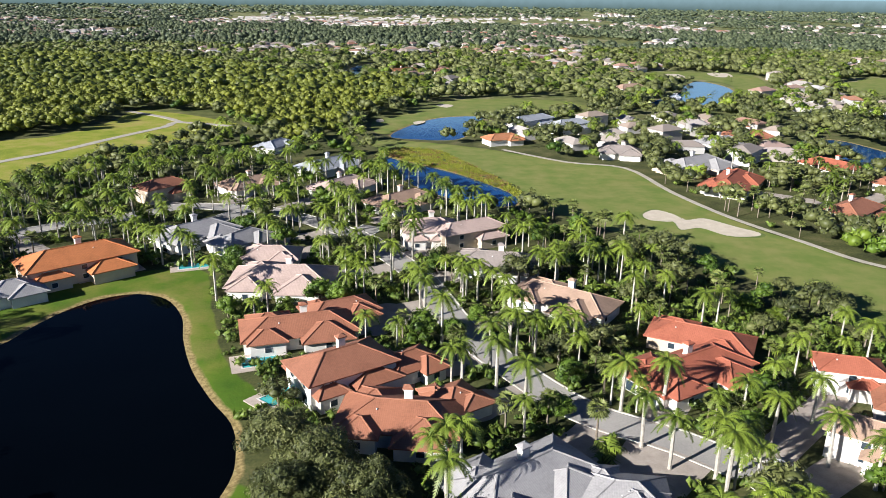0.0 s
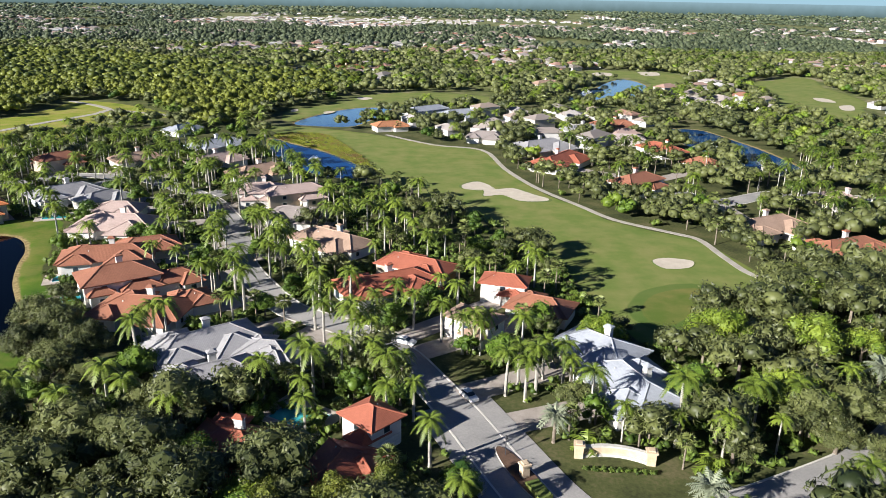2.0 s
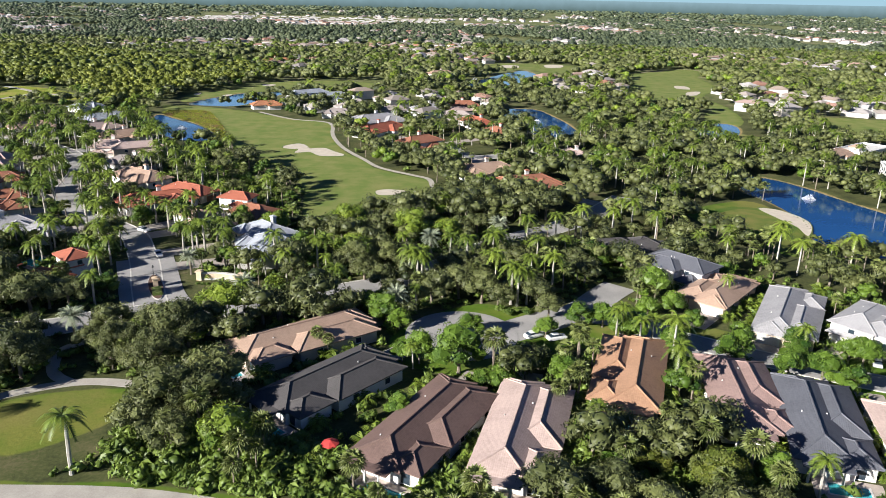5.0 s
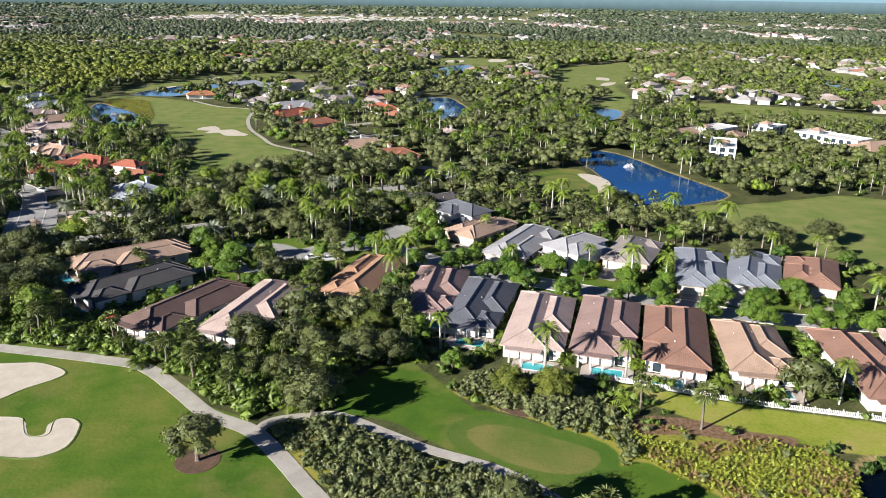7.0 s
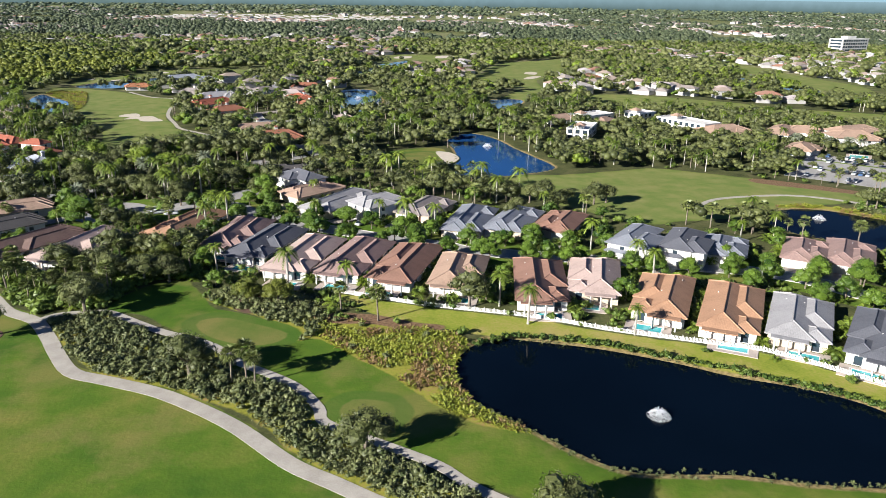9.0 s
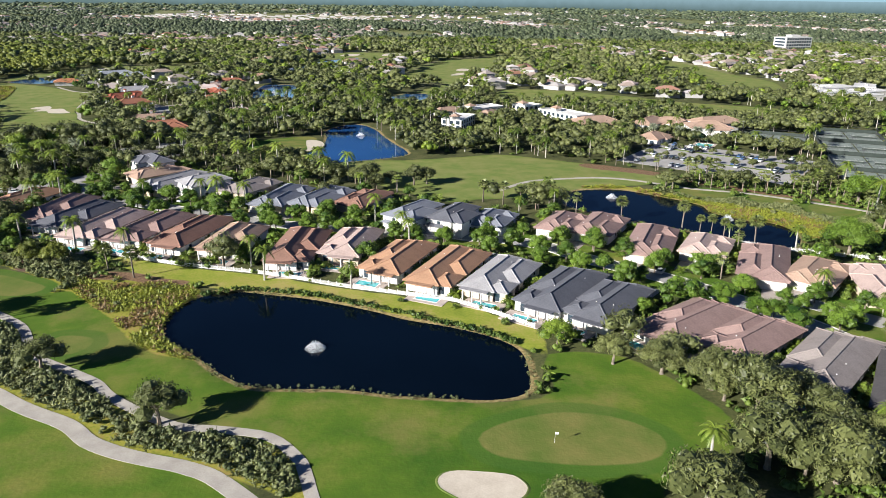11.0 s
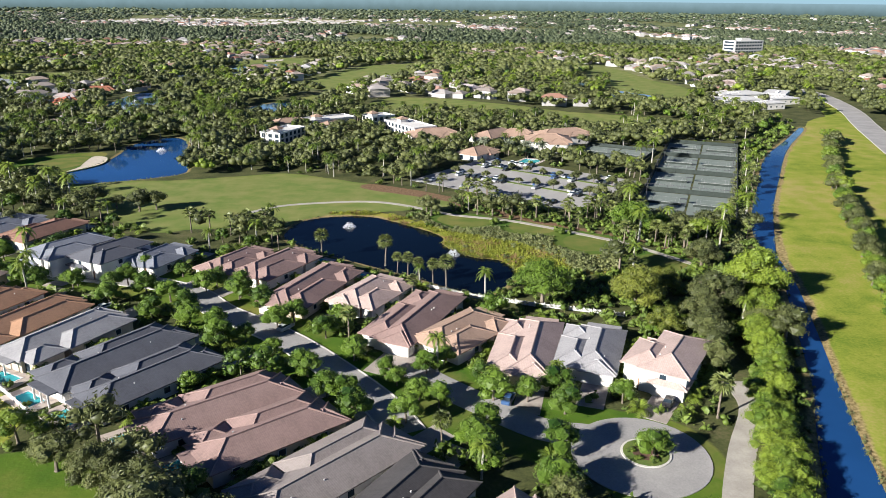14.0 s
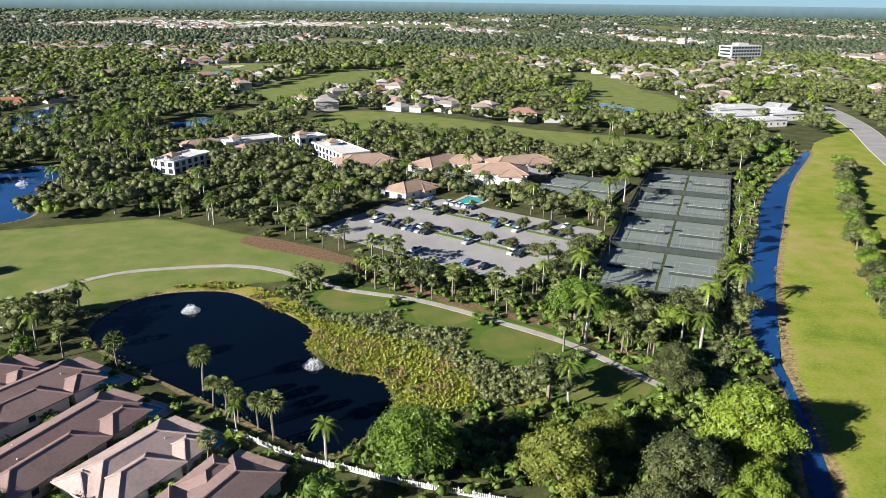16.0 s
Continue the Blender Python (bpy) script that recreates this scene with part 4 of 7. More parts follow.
def house(x, y, turn, length, width, roof, storeys, group):
    """A stucco home: wings with hipped tile roofs, windows, garage, terrace and pool. Local x runs from the garden to the street."""
    rng = random.Random(int(x * 13 + y * 7))
    eave = 3.0 if storeys == 1 else 5.2
    wall = M_WALL if rng.random() < 0.75 else M_WALL_B
    if group in ("row", "far"):
        roof = {"terra": "clay", "orange": "apricot"}.get(roof, roof)
    words = "%s stucco house with %s tiled hip roofs" % ("two-storey" if storeys == 2 else "single-storey", ROOF_WORDS[roof])
    home = empty("house" if group != "club" else "clubhouse_wing", pose(x, y, 0, 0, 0, turn), words, "house" if group != "club" else "clubhouse",
                 {"row": "homes along the lake", "far": "homes across the street", "estate": "homes by the fairway", "over": "homes beyond the fairway", "club": "clubhouse buildings"}[group])
    if group in ("row", "far"):
        W = min(width, 12.6)
        T = min(max(length + 3.5, 17), 29)
        flip = 1 if rng.random() < 0.5 else -1
        if group == "far":
            home.matrix_basis = pose(x, y, 0, 0, 0, turn + 180)
        pitch = 0.40
        block(home, 0, flip * 0.13 * W, T, 0.70 * W, eave, roof, wall, pitch, rng=rng, storeys=storeys, sides="NSE")
        block(home, 0.16 * T, -flip * 0.2 * W, 0.62 * T, 0.58 * W, eave - 0.05, roof, wall, pitch, rng=rng, sides="NS", storeys=storeys)
        block(home, -0.34 * T, -flip * 0.26 * W, 0.26 * T, 0.42 * W, min(eave, 3.0) - 0.1, roof, wall, pitch, rng=rng, sides="W")
        block(home, 0.42 * T, flip * 0.22 * W, 0.2 * T, 0.5 * W, min(eave, 3.0) - 0.12, roof, wall, pitch, detail=False, rng=rng)
        g = add_wall_piece(home, "garage", 0.52 * T + 0.06, flip * 0.22 * W, 0, 90)
        add_wall_piece(home, "door", 0.47 * T + 0.06, -flip * 0.2 * W, 0, 90)
        for k in range(3):
            c = part("column", tube([(0, 0, 0), (0, 0, 2.85)], [0.22, 0.18], 8), M_TRIM, home)
            c.matrix_basis = pose(-0.5 * T - 2.2, flip * (0.05 + 0.2 * k - 0.1) * W, 0)
        porch = part("porch_roof", boxes([(-0.5 * T - 2.5, flip * 0.13 * W - 0.3 * W, 2.8, -0.5 * T + 0.1, flip * 0.13 * W + 0.3 * W, 3.02)]), CAPS[roof], home)
        for k in range(2):
            v = part("roof_vent", VENT, None, home)
            v.matrix_basis = pose(rng.uniform(-0.35, 0.3) * T, flip * 0.13 * W + rng.choice((-1, 1)) * 0.16 * W, eave + pitch * 0.2 * W)
        px, py = (home.matrix_basis @ Vector((-0.5 * T - 2.9, -flip * 0.12 * W, 0))).xy
        pool(px, py, turn + 90, 6.0, 2.9)
        q = home.matrix_basis
        d0, d1 = q @ Vector((0.52 * T, flip * 0.22 * W, 0)), q @ Vector((0.52 * T + 9.0, flip * 0.22 * W, 0))
        driveway(d0.xy, d1.xy, 5.2, int(x))
        FOOTPRINTS.append((x, y, turn, T + 7, W + 0.5))
        for k in range(4):
            sx = (-0.42 + 0.24 * k + rng.uniform(-0.05, 0.05)) * T
            sy = flip * (0.48 * W + 1.1)
            q2 = home.matrix_basis @ Vector((sx, sy if k % 2 else -sy, 0))
            GARDEN.append((q2.x, q2.y, rng.uniform(0.8, 1.25), rng.uniform(0, 6.28), rng.random()))
            q2 = home.matrix_basis @ Vector((sx + 2.5, sy, 0))
            EXTRA.append(("areca" if rng.random() < 0.6 else "shrub", q2.x, q2.y, rng.uniform(0.75, 1.15)))
        for sx, sy in ((-0.5 * T - 7.5, 0.3 * W), (0.5 * T + 4, -flip * 0.35 * W)):
            q2 = home.matrix_basis @ Vector((sx, sy, 0))
            EXTRA.append((rng.choice(("areca", "shrub", "shrub", "royal")), q2.x, q2.y, rng.uniform(0.5, 0.9)))
        q2 = home.matrix_basis @ Vector((0.5 * T + 6.5, -flip * 0.3 * W, 0))
        EXTRA.append(("ficus", q2.x, q2.y, rng.uniform(0.85, 1.2)))
    elif group == "club":
        T = length + 6
        if roof == "white":
            w = part("wall", boxes([(-T / 2, -width / 2, -0.2, T / 2, width / 2, eave)]), M_WALL, home)
            part("parapet", boxes([(-T / 2 - 0.2, -width / 2 - 0.2, eave, T / 2 + 0.2, -width / 2 + 0.2, eave + 0.8), (-T / 2 - 0.2, width / 2 - 0.2, eave, T / 2 + 0.2, width / 2 + 0.2, eave + 0.8),
                                   (-T / 2 - 0.2, -width / 2 + 0.2, eave, -T / 2 + 0.2, width / 2 - 0.2, eave + 0.8), (T / 2 - 0.2, -width / 2 + 0.2, eave, T / 2 + 0.2, width / 2 - 0.2, eave + 0.8)]), M_TRIM, home)
            for s in range(storeys):
                for i in range(int(T // 4)):
                    for side in (-1, 1):
                        add_wall_piece(home, "tall", -T / 2 + 2 + 4 * i, side * width / 2, 0.3 + 2.8 * s, 0)
                for side in (-1, 1):
                    for i in range(int(width // 4)):
                        add_wall_piece(home, "tall", side * T / 2, -width / 2 + 2 + 4 * i, 0.3 + 2.8 * s, 90)
            V, Fc, uv, ridges = hip_roof(4.5, 4.5, 1.4, 0.5)
            b = part("cupola", boxes([(-2.2, -2.2, -1, 2.2, 2.2, 1.3)]), M_WALL, home)
            b.matrix_basis = pose(-T / 4, 0, eave + 0.5)
            part("cupola_roof", mesh_of("cupola_roof", V, Fc, [ROOFS["tan"]], uv), None, b)
        else:
            block(home, 0, 0, T, width, eave, roof, M_WALL, 0.36, rng=rng, storeys=storeys)
            block(home, 0.2 * T, -0.3 * width, 0.4 * T, width * 0.7, eave - 0.6, roof, M_WALL, 0.36, rng=rng, storeys=storeys, sides="SEW")
        FOOTPRINTS.append((x, y, turn, T + 2, width + 3))
    else:
        T = length + 0.45 * width
        near = y < 230
        block(home, 0, 0, T, width * 0.75, eave, roof, wall, 0.44, rng=rng, storeys=storeys, detail=near)
        block(home, 0.22 * T, -0.28 * width, 0.42 * T, width * 0.62, eave - 0.25 if storeys == 1 else 3.1, roof, wall, 0.44, rng=rng, sides="SE", detail=near, turn=90 if rng.random() < 0.4 else 0)
        block(home, -0.26 * T, 0.3 * width, 0.36 * T, width * 0.5, min(eave, 3.0) - 0.15, roof, wall, 0.44, rng=rng, sides="NW", detail=near)
        if width >= 13:
            block(home, -0.3 * T, -0.3 * width, 0.3 * T, width * 0.42, 3.2, roof, wall, 0.44, rng=rng, sides="S", detail=near)
            chimney(home, 0.05 * T, 0.12 * width, eave + 0.3 * width * 0.44 + 1.0, roof)
        if near:
            add_wall_piece(home, "wood" if wall is M_WALL_B else "garage", 0.5 * T + 0.06, 0.05 * width, 0, 90)
            for k in range(1):
                v = part("roof_vent", VENT, None, home)
                v.matrix_basis = pose(rng.uniform(-0.3, 0.3) * T, rng.choice((-1, 1)) * 0.14 * width, eave + 0.44 * 0.25 * width)
        FOOTPRINTS.append((x, y, turn, T + 3, width + 2))


# ---- the homes ----
house(118.0, 19.5, 37, 27, 14, 'tan', 1, 'row')
house(126.5, 0.8, 49, 22.5, 13, 'char', 1, 'row')
house(145, -13, 61, 25, 13, 'brown', 1, 'row')
house(161, -14, 75, 28, 13.5, 'pink', 1, 'row')
house(183.5, 7.0, 72, 25, 14, 'apricot', 1, 'row')
house(202.5, -1, 82, 23, 13.5, 'rose', 1, 'row')
house(213, -9.5, 74, 24, 13.5, 'slate', 1, 'row')
house(226, -19.5, 76, 28, 13, 'pink', 1, 'row')
house(240.5, -21.5, 74, 26, 13.5, 'rose', 1, 'row')
house(254.5, -26, 74, 28, 13.5, 'clay', 1, 'row')
house(269.1, -31.6, 80, 19.5, 14.0, 'tan', 1, 'row')
house(289.8, -37.9, 86, 25.1, 13.0, 'terra', 1, 'row')
house(304.5, -34.9, 78, 20.8, 13.0, 'pink', 1, 'row')
house(319.2, -47.1, 68, 22.5, 14.0, 'orange', 1, 'row')
house(333.6, -54.2, 66, 26.4, 14.0, 'orange', 1, 'row')
house(347.2, -60.0, 63, 21.5, 14.0, 'grey', 1, 'row')
house(361.5, -69.0, 56, 25.0, 14.0, 'slate', 1, 'row')
house(371.4, -77.1, 53, 21.7, 14.0, 'slate', 1, 'row')
house(388.1, -87.5, 39, 23.1, 13.0, 'rose', 1, 'row')
house(398.4, -95.7, 40, 20.1, 13.0, 'rose', 1, 'row')
house(410.4, -106.4, 47, 25.0, 13.0, 'ash', 1, 'row')
house(421.5, -116.7, 57, 23.3, 13.0, 'char', 1, 'row')
house(434.3, -124.2, 43, 23.2, 14.0, 'pink', 1, 'row')
house(451.8, -128.7, 46, 19.1, 13.0, 'brown', 1, 'row')
house(199.8, 82.9, 16, 18.7, 14.0, 'char', 1, 'far')
house(209.2, 62.9, -48, 13.5, 14.0, 'slate', 2, 'far')
house(215.5, 50.4, 49, 17.2, 13.0, 'tan', 1, 'far')
house(228.0, 36.8, 60, 26.3, 13.0, 'grey', 1, 'far')
house(242.6, 28.2, 41, 12.6, 13.0, 'grey', 2, 'far')
house(258.9, 29.9, 63, 17.7, 13.0, 'ash', 1, 'far')
house(273.8, 16.4, 74, 24.0, 13.0, 'blue', 1, 'far')
house(288.1, 15.8, 66, 22.5, 13.0, 'blue', 1, 'far')
house(302.8, 14.0, 65, 17.4, 14.0, 'terra', 1, 'far')
house(323.1, -8.3, 56, 17.2, 13.0, 'blue', 2, 'far')
house(336.4, -11.1, 61, 15.8, 13.0, 'slate', 2, 'far')
house(348.0, -9.3, 66, 13.4, 12.0, 'blue', 1, 'far')
house(371.1, -12.3, 62, 15.6, 13.0, 'rose', 1, 'far')
house(382.3, -14.4, 60, 18.9, 13.0, 'rose', 1, 'far')
house(394.9, -29.7, 67, 25.1, 13.0, 'rose', 1, 'far')
house(410.1, -34.0, 61, 15.0, 13.0, 'pink', 1, 'far')
house(421.4, -47.6, 66, 24.8, 13.0, 'rose', 1, 'far')
house(432.6, -55.4, 50, 16.5, 13.0, 'tan', 1, 'far')
house(445.8, -62.7, 77, 21.6, 13.0, 'pink', 1, 'far')
house(459.0, -63.1, 72, 16.5, 13.0, 'grey', 1, 'far')
house(473.4, -69.3, 59, 14.6, 14.0, 'pink', 2, 'far')
house(-93.5, 175.8, 42, 18.8, 16.0, 'vivid', 2, 'estate')
house(-72.7, 204.4, 49, 15.5, 16.0, 'grey', 1, 'estate')
house(-57.6, 198.7, 60, 10.9, 12.0, 'grey', 1, 'estate')
house(-39.3, 168.5, 2, 16.6, 18.0, 'pink', 1, 'estate')
house(-46.0, 185.7, 3, 8.9, 12.0, 'pink', 1, 'estate')
house(-30.1, 140.8, 17, 16.9, 14.0, 'terra', 1, 'estate')
house(-22.9, 150.2, 29, 10.6, 11.0, 'terra', 1, 'estate')
house(-18.5, 121.0, 35, 11.0, 14.0, 'terra', 2, 'estate')
house(-6.6, 106.5, -6, 13.3, 15.0, 'terra', 1, 'estate')
house(-6.3, 125.8, 38, 6.0, 10.0, 'terra', 1, 'estate')
house(2.4, 112.4, 35, 3.5, 10.0, 'terra', 1, 'estate')
house(12.3, 89.9, 36, 14.9, 14.0, 'grey', 1, 'estate')
house(17.9, 75.8, 31, 11.6, 13.0, 'grey', 1, 'estate')
house(26.1, 86.5, -7, 6.4, 11.0, 'grey', 1, 'estate')
house(-4.0, 205.4, 12, 10.1, 13.0, 'pink', 2, 'estate')
house(7.6, 204.9, 31, 15.6, 11.0, 'pink', 2, 'estate')
house(14.2, 182.2, -7, 14.8, 14.0, 'ash', 1, 'estate')
house(28.2, 157.9, -35, 17.4, 14.0, 'tan', 1, 'estate')
house(53.6, 137.8, -27, 14.5, 12.0, 'red', 1, 'estate')
house(46.9, 124.3, 32, 18.5, 14.0, 'red', 1, 'estate')
house(75.8, 121.9, -15, 6.9, 8.5, 'red', 2, 'estate')
house(83.5, 111.9, -24, 8.7, 12.0, 'terra', 1, 'estate')
house(67.7, 100.2, -34, 7.0, 9.0, 'tan', 2, 'estate')
house(93.0, 91.0, -44, 9.7, 15.0, 'white', 1, 'estate')
house(96.5, 75.5, -70, 13.4, 15.0, 'white', 1, 'estate')
house(27.0, 84.7, -25, 3.1, 9.0, 'grey', 1, 'estate')
house(49.5, 60.0, -43, 3.6, 8.5, 'red', 2, 'estate')
house(28.1, 53.8, -12, 7.6, 14.0, 'red', 1, 'estate')
house(45.3, 47.7, 72, 8.4, 11.0, 'red', 1, 'estate')
house(-47.5, 295.8, 53, 19.1, 15.0, 'white', 1, 'estate')
house(-37.8, 262.6, 56, 16.8, 14.0, 'pink', 1, 'estate')
house(-14.4, 243.1, 48, 16.3, 15.0, 'tan', 1, 'estate')
house(-78.1, 337.2, 71, 12.4, 12.0, 'white', 1, 'estate')
house(-71.6, 262.9, 44, 13.8, 14.0, 'tan', 1, 'estate')
house(-99.1, 250.7, 53, 11.0, 12.0, 'terra', 2, 'estate')
house(-101.0, 158.8, 41, 5.8, 12.0, 'grey', 1, 'estate')
house(110.6, 275.4, 58, 25.4, 16.0, 'red', 1, 'over')
house(133.9, 230.9, 41, 14.3, 14.0, 'terra', 2, 'over')
house(163.7, 180.7, 28, 18.1, 16.0, 'tan', 1, 'over')
house(178.2, 159.2, 23, 18.4, 16.0, 'terra', 1, 'over')
house(164.6, 306.5, -62, 16.6, 14.0, 'red', 1, 'over')
house(174.4, 275.4, -44, 8.4, 13.0, 'terra', 1, 'over')
house(105.7, 304.9, 37, 22.0, 20.0, 'grey', 1, 'over')
house(155.8, 377.0, 8, 17.3, 14.0, 'terra', 1, 'over')
house(135.1, 358.6, 30, 16.0, 13.0, 'grey', 1, 'over')
house(80.5, 331.2, -10, 12.2, 14.0, 'ash', 1, 'over')
house(205.4, 216.1, -74, 9.2, 13.0, 'pink', 1, 'over')
house(47.5, 407.0, 43, 23.0, 12.0, 'white', 2, 'over')
house(67.2, 394.6, 35, 16.5, 12.0, 'white', 2, 'over')
house(140.2, 566.3, 31, 17.7, 14.0, 'tan', 2, 'over')
house(-40.4, 692.8, 52, 31.7, 16.0, 'orange', 1, 'over')
house(28.9, 360.5, 26, 12.8, 12.0, 'orange', 1, 'over')
house(340.4, 186.3, 69, 18.4, 12.0, 'white', 2, 'club')
house(334.3, 231.2, 38, 14.3, 10.0, 'tan', 1, 'club')
house(355.1, 243.7, 38, 24.6, 14.0, 'white', 1, 'club')
house(359.9, 224.4, 59, 7.6, 8.0, 'tan', 1, 'club')
house(385.9, 241.4, 38, 9.5, 12.0, 'white', 2, 'club')
house(406.5, 211.7, -57, 28.3, 14.0, 'white', 2, 'club')
house(420.8, 194.1, 21, 22.1, 16.0, 'tan', 1, 'club')
house(453.1, 194.6, 53, 20.5, 14.0, 'tan', 1, 'club')
house(466.9, 195.9, -11, 15.5, 14.0, 'tan', 1, 'club')
house(479.1, 168.4, -4, 16.3, 15.0, 'tan', 2, 'club')
house(489.2, 188.1, 23, 22.5, 12.0, 'tan', 2, 'club')
house(442.4, 146.1, 54, 12.2, 12.0, 'tan', 1, 'club')
SPINE = np.array([(-45, 85), (30, 45), (100, 0), (170, -40), (260, -110), (350, -140), (420, -125), (480, -80), (512, -30)], float)
ESTATE = rounded([(-115, 120), (-60, 150), (-20, 60), (70, 40), (130, 60), (100, 110), (70, 180), (20, 240), (-20, 330), (-110, 330), (-150, 220)])
WOODS = rounded([(-600, 330), (-215, 356), (-198, 420), (-186, 462), (-150, 452), (-104, 404), (-66, 345), (-52, 430), (-28, 500), (-16, 596), (-108, 640), (-212, 728), (-347, 816), (-600, 800)])
ROWS_ZONE = rounded([(110, 30), (140, -30), (250, -55), (370, -105), (480, -140), (500, -60), (440, -20), (340, 20), (270, 50), (205, 60), (196, 20), (150, 5)])

for px, py, turn, w, d in ((-87, 178, 40, 12, 5), (-66, 184, 20, 9, 5), (-36, 130, 20, 7, 4), (-29, 117, 50, 7, 4), (36, 67, -30, 9, 6), (466, 136, 60, 14, 8)):
    pool(px, py, turn, w, d)

def disc(name, x, y, r, z, mat, thick=0.3, sides=40, squash=1.0, turn=0):
    V = [(r * math.cos(a), r * squash * math.sin(a), zz) for zz in (z, z - thick) for a in np.arange(sides) * math.tau / sides]
    Fc = [tuple(range(sides))] + [(i, sides + i, sides + (i + 1) % sides, (i + 1) % sides) for i in range(sides)]
    ob = part(name, (V, Fc), mat)
    ob.matrix_basis = pose(x, y, 0, 0, 0, turn)
    return ob


DRIVES = []
# drives from the estate homes to the nearest street
HOMES = list(FOOTPRINTS)
for k, (hx, hy, turn, L, W) in enumerate(HOMES):
    if (hx < 115 and 66 < hy < 330) or (110 < hx < 230 and 150 < hy < 330):
        best = None
        for n_, w, line in ROAD_R[:8]:
            d = np.hypot(line[:, 0] - hx, line[:, 1] - hy)
            i = int(d.argmin())
            if best is None or d[i] < best[0]:
                best = (d[i], line[i])
        if best[0] < 48:
            u = (best[1] - (hx, hy)) / best[0]
            line = np.array([(hx + u[0] * s, hy + u[1] * s) for s in np.linspace(3, max(4, best[0] - 3), 6)])
            ob = part("driveway", ribbon(line, 6.5, 0.05 + 0.002 * (k % 9), 0.2), M_PAVER)
            tagged(ob, "broad pale paved driveway leading to a garage", "driveway", "driveways of the street")
            DRIVES.append(line)
            if hx > 40:
                continue
            q = np.array((hx, hy)) + u * min(0.62 * L, 0.7 * best[0])
            court_ = disc("forecourt", q[0], q[1], 4.6, 0.075 + 0.002 * (k % 9), M_PAVER)
            tagged(court_, "pale paved forecourt before a garage", "driveway", "driveways of the street")

# ---- streets: turning circles, gate, cars ----
CIRCLES = [(151, 27, 12.5, 4.5), (461.5, -97.5, 11.5, 4.2)]
for k, (x, y, r, ri) in enumerate(CIRCLES):
    tagged(disc("road_circle_%d" % (k + 1), x, y, r, 0.125 + 0.01 * k, M_ROAD), "grey asphalt turning circle at the street's end", "road", kind="structure")
    isle = empty("traffic_island", pose(x + 1, y + 0.5, 0), "planted round traffic island with a pale kerb", "traffic island", "islands of the turning circles")
    for nm, rad, z, mat in (("kerb", ri, 0.26, M_KERB), ("turf", ri - 0.4, 0.31, M_TURF), ("planting_bed", ri * 0.55, 0.36, M_MULCH)):
        o = disc(nm, 0, 0, rad, z, mat)
        o.parent = isle
    EXTRA.append(("ficus", x + 2, y - 0.5, 0.95))
    for j in range(7):
        EXTRA.append(("shrub", x + 1 + ri * 0.6 * math.cos(j), y + 0.5 + ri * 0.6 * math.sin(j), 0.55))

isle = empty("gate_median", pose(74, 51, 0, 0, 0, -65), "planted street median with a stone pillar and a clipped hedge", "median", "")
for nm, rad, z, mat in (("kerb", 9.0, 0.24, M_KERB), ("planting_bed", 8.6, 0.30, M_MULCH)):
    o = disc(nm, 0, 0, rad, z, mat, squash=0.2)
    o.parent = isle
part("pillar", boxes([(-0.6, -0.6, 0.2, 0.6, 0.6, 2.3), (-0.8, -0.8, 2.3, 0.8, 0.8, 2.6), (-0.45, -0.45, 2.6, 0.45, 0.45, 2.8)]), M_STONE, isle)
part("hedge_block", boxes([(2.2, -1.1, 0.25, 6.5, 1.1, 1.0)]), M_TURF, isle)
part("lamp_post", tube([(-6, 0, 0.2), (-6, 0, 3.2), (-6, 0, 3.3), (-6, 0, 3.9)], [0.09, 0.07, 0.28, 0.16], 8), M_METAL, isle)


def sign_wall(x, y, turn):
    s = empty("entrance_wall", pose(x, y, 0, 0, 0, turn), "low curved cream stone entrance wall between two square pillars", "wall")
    n = 10
    arc = [(5.2 * (i / n * 2 - 1), 1.2 * (1 - (i / n * 2 - 1) ** 2)) for i in range(n + 1)]
    for nm, dz0, dz1, th, mat in (("wall_panel", 0.0, 1.7, 0.28, M_STONE), ("coping", 1.7, 1.95, 0.42, M_KERB), ("plinth", 0.0, 0.5, 0.5, M_KERB)):
        V = [(px, py + sy * th, z) for z in (dz0, dz1) for sy in (-1, 1) for px, py in arc]
        m = n + 1
        Fc = []
        for i in range(n):
            a, b, c, d = i, m + i, 2 * m + i, 3 * m + i
            Fc += [(a, a + 1, c + 1, c), (b + 1, b, d, d + 1), (c, c + 1, d + 1, d)]
        part(nm, (V, Fc), mat, s)
    for sx in (-1, 1):
        p = part("pillar", boxes([(-0.7, -0.7, 0, 0.7, 0.7, 2.2), (-0.9, -0.9, 2.2, 0.9, 0.9, 2.5), (-0.5, -0.5, 2.5, 0.5, 0.5, 2.7)]), M_STONE, s)
        p.matrix_basis = pose(sx * 5.7, 0, 0)


sign_wall(89, 56, -8)
for j in range(9):
    EXTRA.append(("shrub", 84 + 1.3 * j, 53.2 - 0.1 * j, 0.45))

CAR_PAINT = {"white": (0.72, 0.72, 0.72), "silver": (0.42, 0.43, 0.45), "black": (0.02, 0.02, 0.022), "blue": (0.04, 0.09, 0.2), "red": (0.4, 0.03, 0.03)}


def car_paint(name, c):
    m, n, l, p = material("car_paint_" + name)
    l.new(ramp(n, l, noise_node(n, l, 1.0), [(0.3, c), (0.7, tuple(v * 1.1 for v in c))]), p.inputs["Base Color"])
    p.inputs["Roughness"].default_value, p.inputs["Coat Weight"].default_value = 0.3, 0.6
    return m


